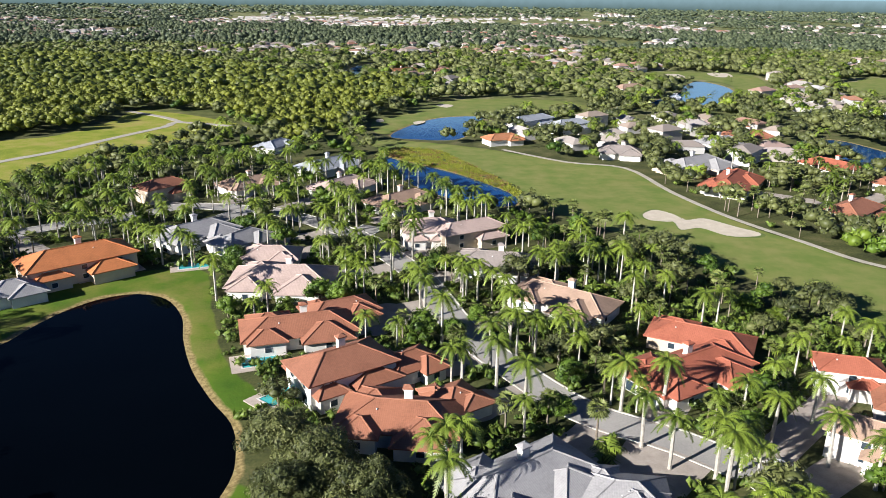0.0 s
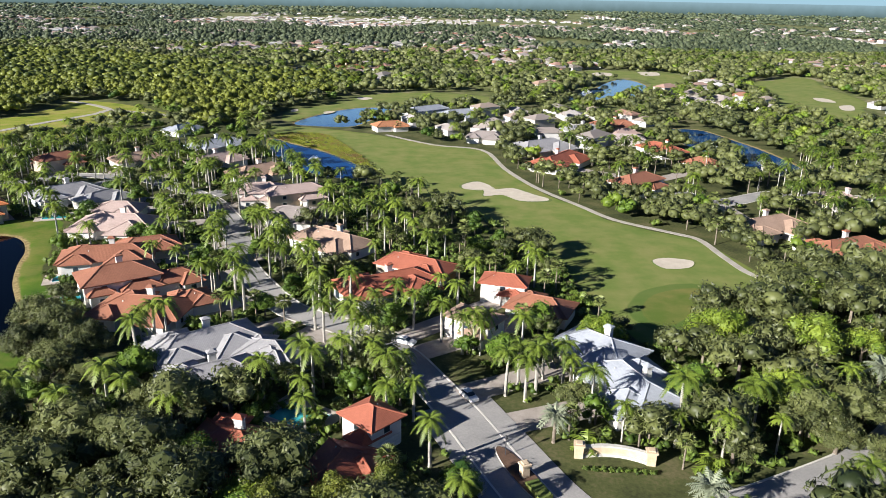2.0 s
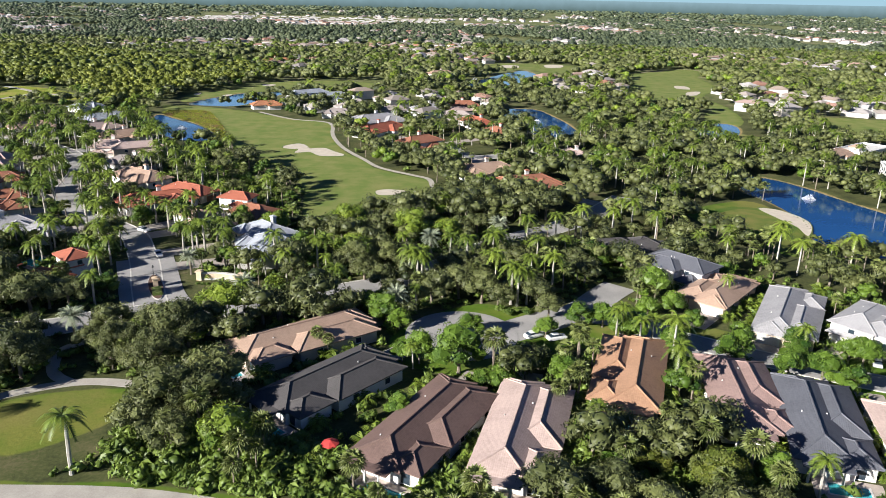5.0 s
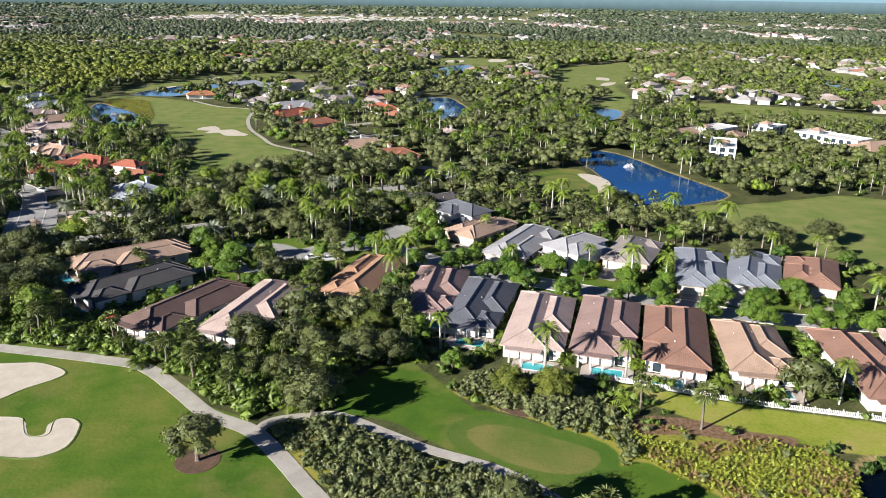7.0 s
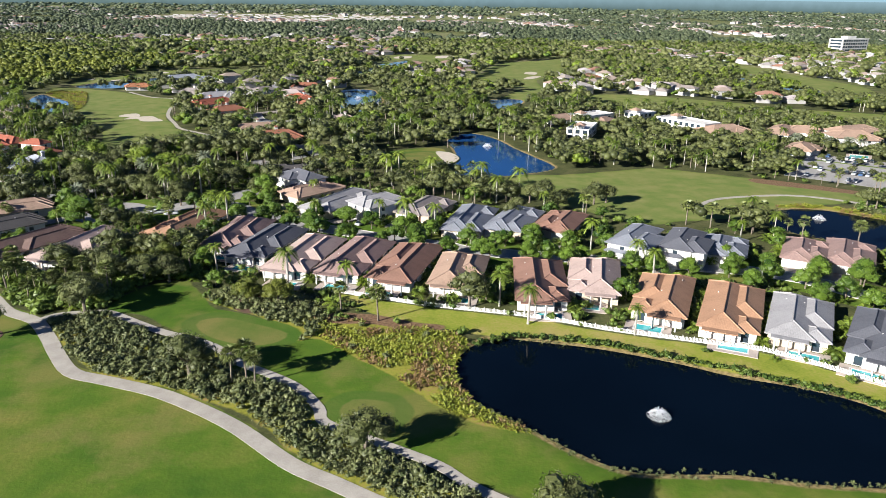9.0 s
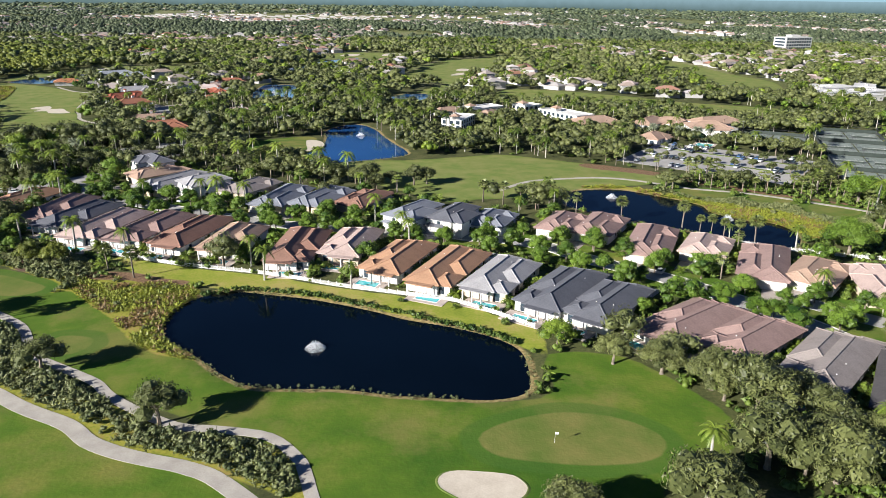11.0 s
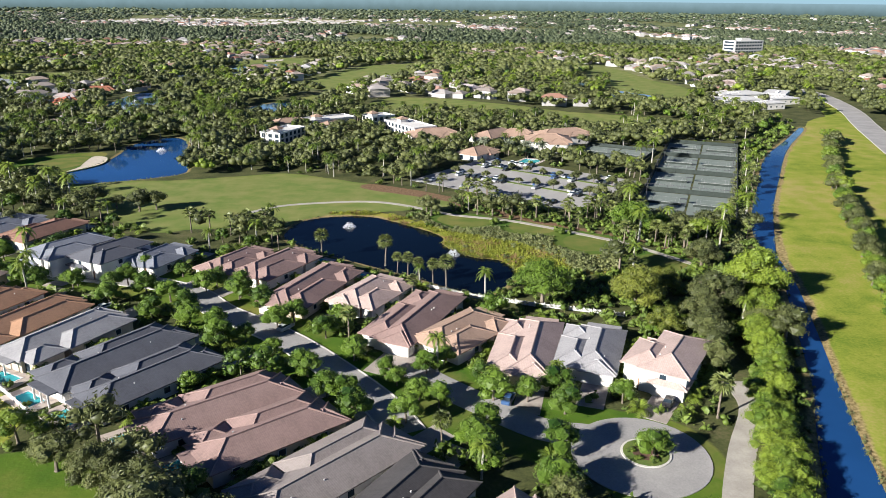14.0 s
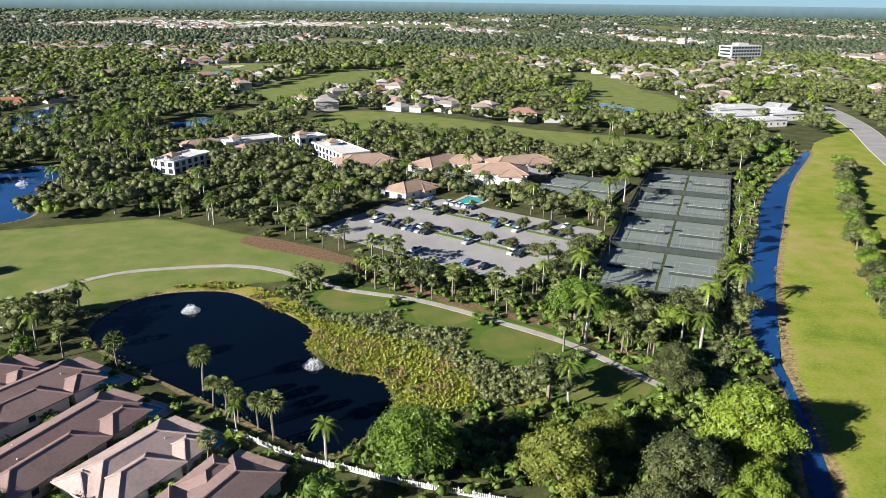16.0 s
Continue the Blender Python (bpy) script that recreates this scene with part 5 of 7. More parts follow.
def loft(sections):
    """Bodywork through cross-sections: (x, half width, z low, z high)."""
    V, Fc = [], []
    for x, w, z0, z1 in sections:
        V += [(x, -w, z0), (x, w, z0), (x, w * 1.03, (z0 + z1) / 2), (x, w * 0.9, z1), (x, -w * 0.9, z1), (x, -w * 1.03, (z0 + z1) / 2)]
    for i in range(len(sections) - 1):
        Fc += [(6 * i + k, 6 * i + (k + 1) % 6, 6 * i + 6 + (k + 1) % 6, 6 * i + 6 + k) for k in range(6)]
    Fc += [tuple(range(6)), tuple(range(len(V) - 6, len(V)))]
    return V, Fc


WHEEL = mesh_of("wheel", *tube([(0, -0.11, 0), (0, 0.11, 0)], [0.33, 0.33], 12), M_TYRE)
CARS = {}


def car(x, y, turn, paint):
    if paint in CARS:
        return copy_thing(CARS[paint], pose(x, y, 0.06, 0, 0, turn))
    c = empty("car", pose(x, y, 0.06, 0, 0, turn), "%s passenger car parked on pale paving" % paint, "car", "cars parked about")
    m = car_paint(paint, CAR_PAINT[paint])
    part("body", loft([(-2.3, 0.78, 0.35, 0.75), (-2.1, 0.9, 0.25, 0.95), (-0.9, 0.92, 0.22, 1.0), (0.9, 0.92, 0.22, 0.98), (2.0, 0.88, 0.25, 0.82), (2.3, 0.75, 0.35, 0.65)]), m, c)
    part("cabin_glass", loft([(-1.75, 0.74, 0.95, 1.0), (-1.2, 0.72, 0.95, 1.42), (0.2, 0.72, 0.95, 1.45), (1.05, 0.72, 0.95, 1.0)]), M_GLASS, c, "tinted window glass")
    part("roof_panel", loft([(-1.3, 0.62, 1.4, 1.45), (-0.8, 0.68, 1.4, 1.5), (0.0, 0.68, 1.4, 1.5), (0.3, 0.6, 1.4, 1.46)]), m, c)
    for sx in (-1.4, 1.4):
        for sy in (-0.82, 0.82):
            w = part("wheel", WHEEL, None, c)
            w.matrix_basis = pose(sx, sy, 0.33)
    for sy in (-0.6, 0.6):
        part("headlight", boxes([(2.2, sy - 0.15, 0.6, 2.3, sy + 0.15, 0.72)]), M_TRIM, c)
    CARS[paint] = c
    return c


for x, y, turn, paint in ((66, 74.4, -60, "white"), (53, 96.5, -25, "white"), (167, 26.4, 30, "white"), (237.4, 16.5, 65, "silver"), (252.2, 13.7, 70, "black"),
                          (440.7, -80.5, 70, "blue"), (471, -80.5, 60, "black"), (392, -50, 60, "silver"), (346, -40, 60, "white"), (171.9, 25.5, 20, "white")):
    car(x, y, turn, paint)

# ---- lakeside fence ----
FENCE = rounded([(238, -42), (260.7, -49.9), (285.5, -56.0), (304.7, -63.5), (325.5, -69.6), (334.0, -72.2), (343.4, -79.1), (353.2, -87.4)], False, 12)
POST = mesh_of("post", *boxes([(-0.07, -0.07, 0, 0.07, 0.07, 1.35), (-0.1, -0.1, 1.35, 0.1, 0.1, 1.42)]), M_TRIM)
COMB = [(0, 0.12), (1, 0.12)] + [p for k in reversed(range(8)) for p in ((0.11 + 0.12 * k, 0.4), (0.11 + 0.12 * k, 1.15), (0.04 + 0.12 * k, 1.15), (0.04 + 0.12 * k, 0.4))] + [(0, 0.4)]
PANEL = mesh_of("panel", [(x, y, z) for y in (-0.02, 0.02) for x, z in COMB], [tuple(range(len(COMB))), tuple(reversed(range(len(COMB), 2 * len(COMB))))]
                + [(i, len(COMB) + i, len(COMB) + (i + 1) % len(COMB), (i + 1) % len(COMB)) for i in range(len(COMB))], M_TRIM)


def fence(line, step=2.4):
    f = empty("garden_fence", pose(0, 0, 0), "white picket garden fence along the lake lawn", "fence")
    seg = np.concatenate([[0], np.cumsum(np.linalg.norm(np.diff(line, axis=0), axis=1))])
    s = np.arange(0, seg[-1], step)
    P = np.stack([np.interp(s, seg, line[:, 0]), np.interp(s, seg, line[:, 1])], 1)
    for i, p in enumerate(P):
        part("post", POST, None, f).matrix_basis = pose(p[0], p[1], 0)
        if i + 1 < len(P):
            d = P[i + 1] - p
            part("panel", PANEL, None, f).matrix_basis = pose(p[0], p[1], 0, 0, 0, math.degrees(math.atan2(d[1], d[0]))) @ Matrix.Diagonal((np.hypot(*d), 1, 1, 1))


fence(FENCE)
fence(rounded([(420, -21.5), (427, -25.5), (434, -29.5), (442, -32), (450, -35), (461.5, -38), (472, -41)], False, 12))

# ---- club grounds: car park and tennis courts ----
PARK_M = pose(462, 97, 0, 0, 0, -36)
M_LOT = rough_surface("car_park_asphalt", (0.27, 0.26, 0.25), (0.38, 0.37, 0.35), 0.08, 3.0, 0.9)
lot = part("pavement_car_park", boxes([(-40, -29, -0.2, 36, 30, 0.07)]), M_LOT)
lot.matrix_basis = PARK_M
tagged(lot, "pale grey asphalt car park with painted bays", "car park", kind="structure")
rngp = random.Random(4)
bays = []
for row in (-24, -8.5, -3.5, 12, 17, 26):
    for i in range(25):
        bays.append((-36 + i * 2.7, row - 2.4, 0.07, -35.88 + i * 2.7, row + 2.4, 0.078))
part("bay_marking", boxes(bays), M_LINE, lot)
for row in (-6, 14.5):
    bed = part("planted_strip", boxes([(-36, row - 0.9, 0.02, 32, row + 0.9, 0.2)]), M_TURF, lot)
    for i in range(9):
        q = PARK_M @ Vector((-33 + 8 * i, row, 0))
        EXTRA.append(("oak", q.x, q.y, rngp.uniform(0.42, 0.68)))
for row in (-24, -8.5, -3.5, 12, 17, 26):
    for i in range(24):
        if rngp.random() < 0.34:
            q = PARK_M @ Vector((-34.6 + i * 2.7, row, 0))
            car(q.x, q.y, 54 + (180 if rngp.random() < 0.5 else 0), rngp.choice(("white", "silver", "black", "white", "black", "silver", "blue")))
lot_edge = rounded([tuple((PARK_M @ Vector(p)).xy) for p in ((-41, -30, 0), (37, -30, 0), (37, 31, 0), (-41, 31, 0))], True, 1)

COURT_LINES = boxes([(-5.5, -11.9, 0, -5.4, 11.9, 0.02), (5.4, -11.9, 0, 5.5, 11.9, 0.02), (-4.15, -11.9, 0, -4.05, 11.9, 0.02), (4.05, -11.9, 0, 4.15, 11.9, 0.02),
                     (-5.5, -11.95, 0, 5.5, -11.82, 0.02), (-5.5, 11.82, 0, 5.5, 11.95, 0.02), (-4.1, -6.45, 0, 4.1, -6.35, 0.02), (-4.1, 6.35, 0, 4.1, 6.45, 0.02), (-0.05, -6.4, 0, 0.05, 6.4, 0.02)])


def court(x, y, turn):
    c = empty("tennis_court", pose(x, y, 0, 0, 0, turn), "grey-green clay tennis court with white lines and a net", "tennis court", "tennis courts")
    part("surface", boxes([(-8.2, -18.2, -0.1, 8.2, 18.2, 0.09)]), M_COURT, c)
    o = part("court_marking", COURT_LINES, M_LINE, c)
    o.location = (0, 0, 0.085)
    nt = part("net", boxes([(-6.3, -0.02, 0.1, 6.3, 0.02, 1.0)]), M_SCREEN, c)
    part("net_band", boxes([(-6.3, -0.04, 1.0, 6.3, 0.04, 1.1)]), M_LINE, nt)
    for sx in (-6.4, 6.4):
        part("net_post", tube([(sx, 0, 0), (sx, 0, 1.15)], [0.06, 0.06], 6), M_METAL, c)
    part("bench", boxes([(-1.2, -0.25, 0.4, 1.2, 0.25, 0.48), (-1.1, -0.2, 0, -1.0, 0.2, 0.4), (1.0, -0.2, 0, 1.1, 0.2, 0.4), (-1.3, -0.6, 2.2, 1.3, 0.6, 2.3), (-1.2, 0.3, 0, -1.12, 0.38, 2.2), (1.12, 0.3, 0, 1.2, 0.38, 2.2)]), M_METAL, c).location = (7.2, 2, 0.05)


def court_fence(m, L, W, label="dark mesh court fence with wind screens"):
    f = empty("court_fence", m, label, "fence", "fences of the courts")
    for a, b in (((-W / 2, -L / 2), (W / 2, -L / 2)), ((W / 2, -L / 2), (W / 2, L / 2)), ((W / 2, L / 2), (-W / 2, L / 2)), ((-W / 2, L / 2), (-W / 2, -L / 2))):
        a, b = Vector((*a, 0)), Vector((*b, 0))
        n = max(1, round((b - a).length / 8))
        ang = math.degrees(math.atan2((b - a).y, (b - a).x))
        ln = (b - a).length
        for i in range(n):
            part("post", tube([(0, 0, 0), (0, 0, 3.0)], [0.05, 0.05], 5), M_METAL, f).location = a.lerp(b, i / n)
        part("wind_screen", boxes([(0, -0.02, 0.15, ln, 0.02, 1.9)]), M_SCREEN, f).matrix_basis = pose(a.x, a.y, 0, 0, 0, ang)
        part("rail", boxes([(0, -0.04, 2.95, ln, 0.04, 3.02)]), M_METAL, f).matrix_basis = pose(a.x, a.y, 0, 0, 0, ang)


def court_block(cx, cy, turn, rows):
    base = pose(cx, cy, 0, 0, 0, turn)
    for r in range(rows):
        for k in (-1, 1):
            p = base @ Vector((k * 8.6, (r - (rows - 1) / 2) * 38.0, 0))
            court(p.x, p.y, turn)
            q = base @ Vector((k * 15.5, (r - (rows - 1) / 2) * 38.0 + 8, 0))
            lamp = empty("court_lamp", pose(q.x, q.y, 0, 0, 0, turn), "tall dark floodlight pole beside the courts", "lamp post", "court floodlights")
            part("pole", tube([(0, 0, 0), (0, 0, 7.5)], [0.12, 0.08], 6), M_METAL, lamp)
            part("head", boxes([(-0.9, -0.15, 7.4, 0.9, 0.15, 7.6)]), M_METAL, lamp)
        court_fence(base @ pose(0, (r - (rows - 1) / 2) * 38.0, 0), 37.2, 34.4)
    return rounded([tuple((base @ Vector((sx * 19, sy * rows * 19.5, 0))).xy) for sx, sy in ((-1, -1), (1, -1), (1, 1), (-1, 1))], True, 1)


court_edge = court_block(537, 114, -20.4, 4)
court_edge_b = court_block(509, 155, -28, 1)

# ---- distant buildings ----
def office(x, y, turn):
    o = empty("office_block", pose(x, y, 0, 0, 0, turn), "white five-storey office block with dark window bands", "office building")
    part("wall", boxes([(-26, -11, 0, 26, 11, 22.0)] + [(-10, -5, 22, 8, 5, 25)]), M_WALL, o)
    for s in range(5):
        for i in range(10):
            w = part("window", boxes([(-24 + 4.9 * i, -11.15, 1.6 + 4.2 * s, -20.6 + 4.9 * i, -10.9, 4.0 + 4.2 * s)]), M_GLASS, o)
    for s in range(5):
        part("window", boxes([(-26.15, -9, 1.6 + 4.2 * s, -25.9, 9, 4.0 + 4.2 * s)]), M_GLASS, o)


office(838, 864, 25)
for k, (x, y, L, W, t) in enumerate(((640, 350, 34, 20, 20), (655, 385, 40, 22, 20), (676, 360, 26, 18, 20), (690, 395, 30, 16, 60), (652, 330, 30, 14, 20))):
    h = empty("school_building", pose(x, y, 0, 0, 0, t), "low white flat-roofed building beyond the course", "building", "low white buildings")
    part("wall", boxes([(-L / 2, -W / 2, 0, L / 2, W / 2, 4.2)]), M_WALL, h)
    part("roof", boxes([(-L / 2 - 0.4, -W / 2 - 0.4, 4.2, L / 2 + 0.4, W / 2 + 0.4, 4.7)] + [(-L / 4 + 3 * i, -2, 4.7, -L / 4 + 1.6 + 3 * i, 0, 5.6) for i in range(4)]), M_TRIM, h)
    for i in range(int(L // 5)):
        add_wall_piece(h, "window", -L / 2 + 2.5 + 5 * i, -W / 2, 1.2, 0)
    FOOTPRINTS.append((x, y, t, L + 4, W + 4))


def far_material(name, stops, rough=0.8):
    m, n, l, p = material(name)
    geo = n.new("ShaderNodeNewGeometry")
    col = ramp(n, l, geo.outputs["Random Per Island"], stops)
    l.new(mix(n, l, ramp(n, l, noise_node(n, l, 0.2), [(0.4, (0, 0, 0)), (0.8, (0.4, 0.4, 0.4))]), col, (0.25, 0.22, 0.2)), p.inputs["Base Color"])
    p.inputs["Roughness"].default_value = rough
    return m


FAR_WALL = far_material("far_stucco", [(0.0, (0.32, 0.31, 0.30)), (0.6, (0.52, 0.52, 0.52)), (1.0, (0.38, 0.34, 0.29))])
FAR_ROOF = far_material("far_roof_tiles", [(0.0, (0.36, 0.35, 0.35)), (0.35, (0.33, 0.26, 0.21)), (0.6, (0.22, 0.20, 0.19)), (0.8, (0.33, 0.15, 0.09)), (1.0, (0.46, 0.47, 0.48))])
FAR_SPOTS = []


def far_houses():
    V, T, idx = [], [], []
    def add(x, y, a, L, W, h, flat):
        k = len(V)
        c, s = math.cos(a), math.sin(a)
        o = 0.0 if flat else 0.6
        pts = [(sx * L / 2, sy * W / 2, z) for z in (0, h) for sx, sy in ((-1, -1), (1, -1), (1, 1), (-1, 1))]
        pts += [(sx * (L / 2 + o), sy * (W / 2 + o), h) for sx, sy in ((-1, -1), (1, -1), (1, 1), (-1, 1))]
        pts += [(-(L - W) / 2 - 0.2, 0, h + (0.7 if flat else 0.22 * W)), ((L - W) / 2 + 0.2, 0, h + (0.7 if flat else 0.22 * W))]
        V.extend((x + c * px - s * py, y + s * px + c * py, z) for px, py, z in pts)
        for q in ((0, 1, 5), (0, 5, 4), (1, 2, 6), (1, 6, 5), (2, 3, 7), (2, 7, 6), (3, 0, 4), (3, 4, 7)):
            T.append([k + i for i in q]); idx.append(0)
        for q in ((8, 9, 13), (8, 13, 12), (9, 10, 13), (10, 11, 12), (10, 12, 13), (11, 8, 12)):
            T.append([k + i for i in q]); idx.append(1)
        FAR_SPOTS.append((x, y))
    rs = np.random.RandomState(11)
    for y0, y1, step, thr in ((330, 1000, 22, 0.06), (1000, 2000, 28, 0.03), (2000, 3600, 50, 0.13)):
        X, Y = np.meshgrid(np.arange(-2400, 3000, step), np.arange(y0, y1, step))
        X = X.ravel() + rs.uniform(-0.3, 0.3, X.size) * step
        Y = Y.ravel() + rs.uniform(-0.3, 0.3, Y.size) * step
        keep = (X > -0.66 * (Y + 60) - 20) & (X < 470 + 0.66 * (Y + 140))
        X, Y = X[keep], Y[keep]
        keep = ~(field(list(WATER_R.values()) + list(LAWN_R.values()), X, Y, 14) > -9) & ~(near_only(signed, WOODS, X, Y, 5) > -25) & ~(near_only(signed, CLUB, X, Y, 5) > -15)
        for hx, hy, _, L, W in FOOTPRINTS:
            keep &= np.hypot(X - hx, Y - hy) > 0.5 * L + 10
        for n_, w, line in ROAD_R:
            keep &= near_only(line_distance, line, X, Y, w + 12, 1e3) > w / 2 + 9
        for x, y in zip(X[keep], Y[keep]):
            if noise.noise((x * 0.005, y * 0.0035, 4.0)) > thr:
                add(x, y, rs.uniform(0, math.pi), rs.uniform(11, 19), rs.uniform(8, 12), rs.choice((3.2, 3.6, 6.0)), False)
    for i in range(33):
        for j in range(9):
            if rs.uniform() < 0.5:
                add(-640 + 24 * i + rs.uniform(-3, 3), 1980 + 55 * j + rs.uniform(-8, 8), 0.05, 17, 7, 3.2, True)
    me = fast_mesh("far_houses", np.array(V), np.array(T), FAR_WALL)
    me.materials.append(FAR_ROOF)
    me.polygons.foreach_set("material_index", np.array(idx, dtype=np.int32))
    tagged(new("far_houses", me), "scattered white and tan houses of the distant suburbs", "houses", kind="stuff")


far_houses()


def taken(X, Y):
    """Near a far house, or just south of one."""
    cell = 7.0
    full = set()
    for x, y in FAR_SPOTS:
        for dx in (-1, 0, 1):
            for dy in (-1, 0):
                full.add((int(x // cell) + dx, int(y // cell) + dy))
    return np.array([(int(a // cell), int(b // cell)) in full for a, b in zip(X, Y)], bool)


# ---- glowing backdrop: haze painted over distance and horizon sky ----
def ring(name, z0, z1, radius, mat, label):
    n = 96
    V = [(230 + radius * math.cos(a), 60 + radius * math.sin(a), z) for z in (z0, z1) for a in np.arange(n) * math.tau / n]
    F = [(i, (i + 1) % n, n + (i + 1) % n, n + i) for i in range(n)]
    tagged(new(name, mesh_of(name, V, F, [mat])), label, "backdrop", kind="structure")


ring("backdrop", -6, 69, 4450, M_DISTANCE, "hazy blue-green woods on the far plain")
ring("backdrop_sky", 69, 700, 4480, M_HORIZON, "glowing backdrop painted as pale blue hazy sky along the horizon")


# ---- fountains and flag ----
def fountain(x, y, size):
    f = empty("fountain", pose(x, y, -0.32), "white floating fountain spraying on the lake", "fountain", "lake fountains")
    rs = np.random.RandomState(int(abs(x * 7 + y)))
    n = 1500
    a, r = rs.uniform(0, math.tau, n), np.sqrt(rs.uniform(0, 1, n))
    h = np.clip(1 - r * r, 0, 1) * rs.uniform(0.8, 1.0, n)
    p = np.stack([np.cos(a) * r * 2.2, np.sin(a) * r * 2.2, h * rs.uniform(0.6, 1.2, n)], 1) * size
    d = rs.normal(size=(n, 3, 3)) * 0.08 * size
    part("spray", fast_mesh("spray", (p[:, None] + d).reshape(-1, 3), np.arange(3 * n).reshape(-1, 3), M_SPRAY), None, f)["kind"] = "stuff"
    jets = [tube([(0, 0, 0.1), (0.8 * size * math.cos(k), 0.8 * size * math.sin(k), 1.5 * size), (1.8 * size * math.cos(k), 1.8 * size * math.sin(k), 0.2)], [0.05, 0.07, 0.03], 4) for k in np.arange(8) * math.tau / 8]
    part("jet", join(*jets), M_SPRAY, f)
    part("float", tube([(0, 0, -0.1), (0, 0, 0.12)], [0.6, 0.5], 12), M_METAL, f)


for x, y, s in ((304.3, -98, 1.0), (396, 31, 1.0), (430.4, 4, 1.0), (287, 154, 1.15), (1, 281, 1.3), (171, 552, 2.0), (202, 330, 1.2), (209, 295, 1.2)):
    fountain(x, y, s)
flag = empty("golf_flag", pose(350.8, -132.9, 0.05), "white golf flag on a thin pole in the green", "flag")
part("pole", tube([(0, 0, 0), (0, 0, 2.2)], [0.03, 0.02], 6), M_TRIM, flag)
part("cloth", boxes([(0.02, -0.015, 1.7, 0.6, 0.015, 2.15)]), M_TRIM, flag)


def umbrella(x, y, mat, words):
    u = empty("patio_umbrella", pose(x, y, 0.1), words, "umbrella", "patio umbrellas")
    part("pole", tube([(0, 0, 0), (0, 0, 2.5)], [0.03, 0.03], 6), M_TRIM, u)
    n = 8
    V = [(0, 0, 2.7)] + [(1.5 * math.cos(a), 1.5 * math.sin(a), 2.15) for a in np.arange(n) * math.tau / n] + [(1.5 * math.cos(a), 1.5 * math.sin(a), 2.0) for a in np.arange(n) * math.tau / n]
    part("canopy", (V, [(0, 1 + i, 1 + (i + 1) % n) for i in range(n)] + [(1 + i, 1 + n + i, 1 + n + (i + 1) % n, 1 + (i + 1) % n) for i in range(n)]), mat, u)


umbrella(129, -19, M_RED, "red cloth patio umbrella beside a house")

# trees with a place of their own
for kind, x, y, s in (("oak", 164.6, -69.8, 1.2), ("oak", 282, -128.5, 1.15), ("oak", 252, -110.5, 1.15), ("oak", 215, -86.5, 1.3), ("oak", 181, -57.5, 1.35), ("sabal", 223.6, -87.9, 1.0), ("sabal", 226.4, -87.4, 1.15), ("sabal", 228.4, -89, 0.95), ("royal", 97, 33, 0.9), ("royal", 101, 34.5, 0.85), ("royal", 118, 41.5, 0.9), ("royal", 121, 42, 1.0), ("royal", 138, 53, 1.1), ("royal", 141, 55, 1.05), ("oak", 122, 63, 1.2), ("oak", 131, 66, 1.2), ("oak", 108, 56, 1.0), ("oak", 148, 58, 1.1), ("oak", 157, 62, 1.0), ("oak", 178, -35.5, 1.1), ("sabal", 171.6, -38.1, 1.0), ("grand_olive", 216.6, -48, 0.62), ("grand_olive", 224.5, -49.5, 0.66), ("grand_olive", 189, -27, 0.75), ("grand_olive", 180, -22, 0.6),
                      ("oak", 177, -49, 1.05), ("oak", 187, -37, 1.2), ("bright", 356.6, -96.5, 0.95), ("oak", 367, -104, 1.0), ("ficus", 391, -112, 1.1)):
    EXTRA.append((kind, x, y, s))
for kind, x, y, s in (("grand_ficus", 452.5, -34, 1.2), ("grand_olive", 475, -36, 1.1), ("grand_olive", 484, -26, 0.8), ("grand", 494, -38, 1.1), ("grand", 488, -45, 0.8), ("grand_bright", 507.5, -27, 1.3), ("grand_bright", 503, -42, 0.85), ("grand_olive", 478, -51, 0.7), ("oak", 486, -57, 1.2), ("grand_bright", 497, -55, 0.7), ("grand", 501, -6, 0.85), ("grand", 505, 4, 0.6),
                      ("grand_ficus", 488, 27, 1.15), ("grand_ficus", 496, 22, 0.8), ("sabal", 495, 10, 1.1), ("sabal", 498, 13, 1.0), ("sabal", 493, 14, 1.1), ("sabal", 500, 8, 0.9), ("grand_bright", 94, 96, 0.8), ("grand_bright", 118, 92, 1.15), ("grand", 350, -154, 0.8),
                      ("grand", 193.1, -36, 0.75), ("grand", 376, -108, 0.8), ("grand", 384, -114, 0.85), ("grand", -24.5, 96.5, 0.95), ("grand", -17.5, 90.5, 1.0), ("grand", -10, 85, 0.9), ("grand", -21, 85, 0.85), ("grand", -12, 77, 0.9), ("grand", 92, 18, 1.1), ("grand", 82, 12, 0.9), ("grand", 14, 40, 0.8)):
    EXTRA.append((kind, x, y, s))
for x, y, s in ((68.5, 20.3, 1.0), (136.1, 34.6, 1.05), (46.4, 17.3, 1.0), (163.2, 91.8, 1.1), (142.9, 77.6, 1.1), (98.9, 41.6, 1.0), (446, 160, 1.0), (458, 152, 1.0), (466, 147, 1.1), (474, 150, 1.0)):
    EXTRA.append(("date", x, y, s))
for x, y, s in ((392.2, -0.8, 1.15), (411.2, -7, 1.2), (428.6, -23.7, 1.2), (418, -15, 0.9), (421, -18, 0.85), (425, -20, 0.9), (415, -13, 0.8)):
    EXTRA.append(("sabal", x, y, s))
EXTRA.append(("royal", 438.5, -29.9, 0.75))
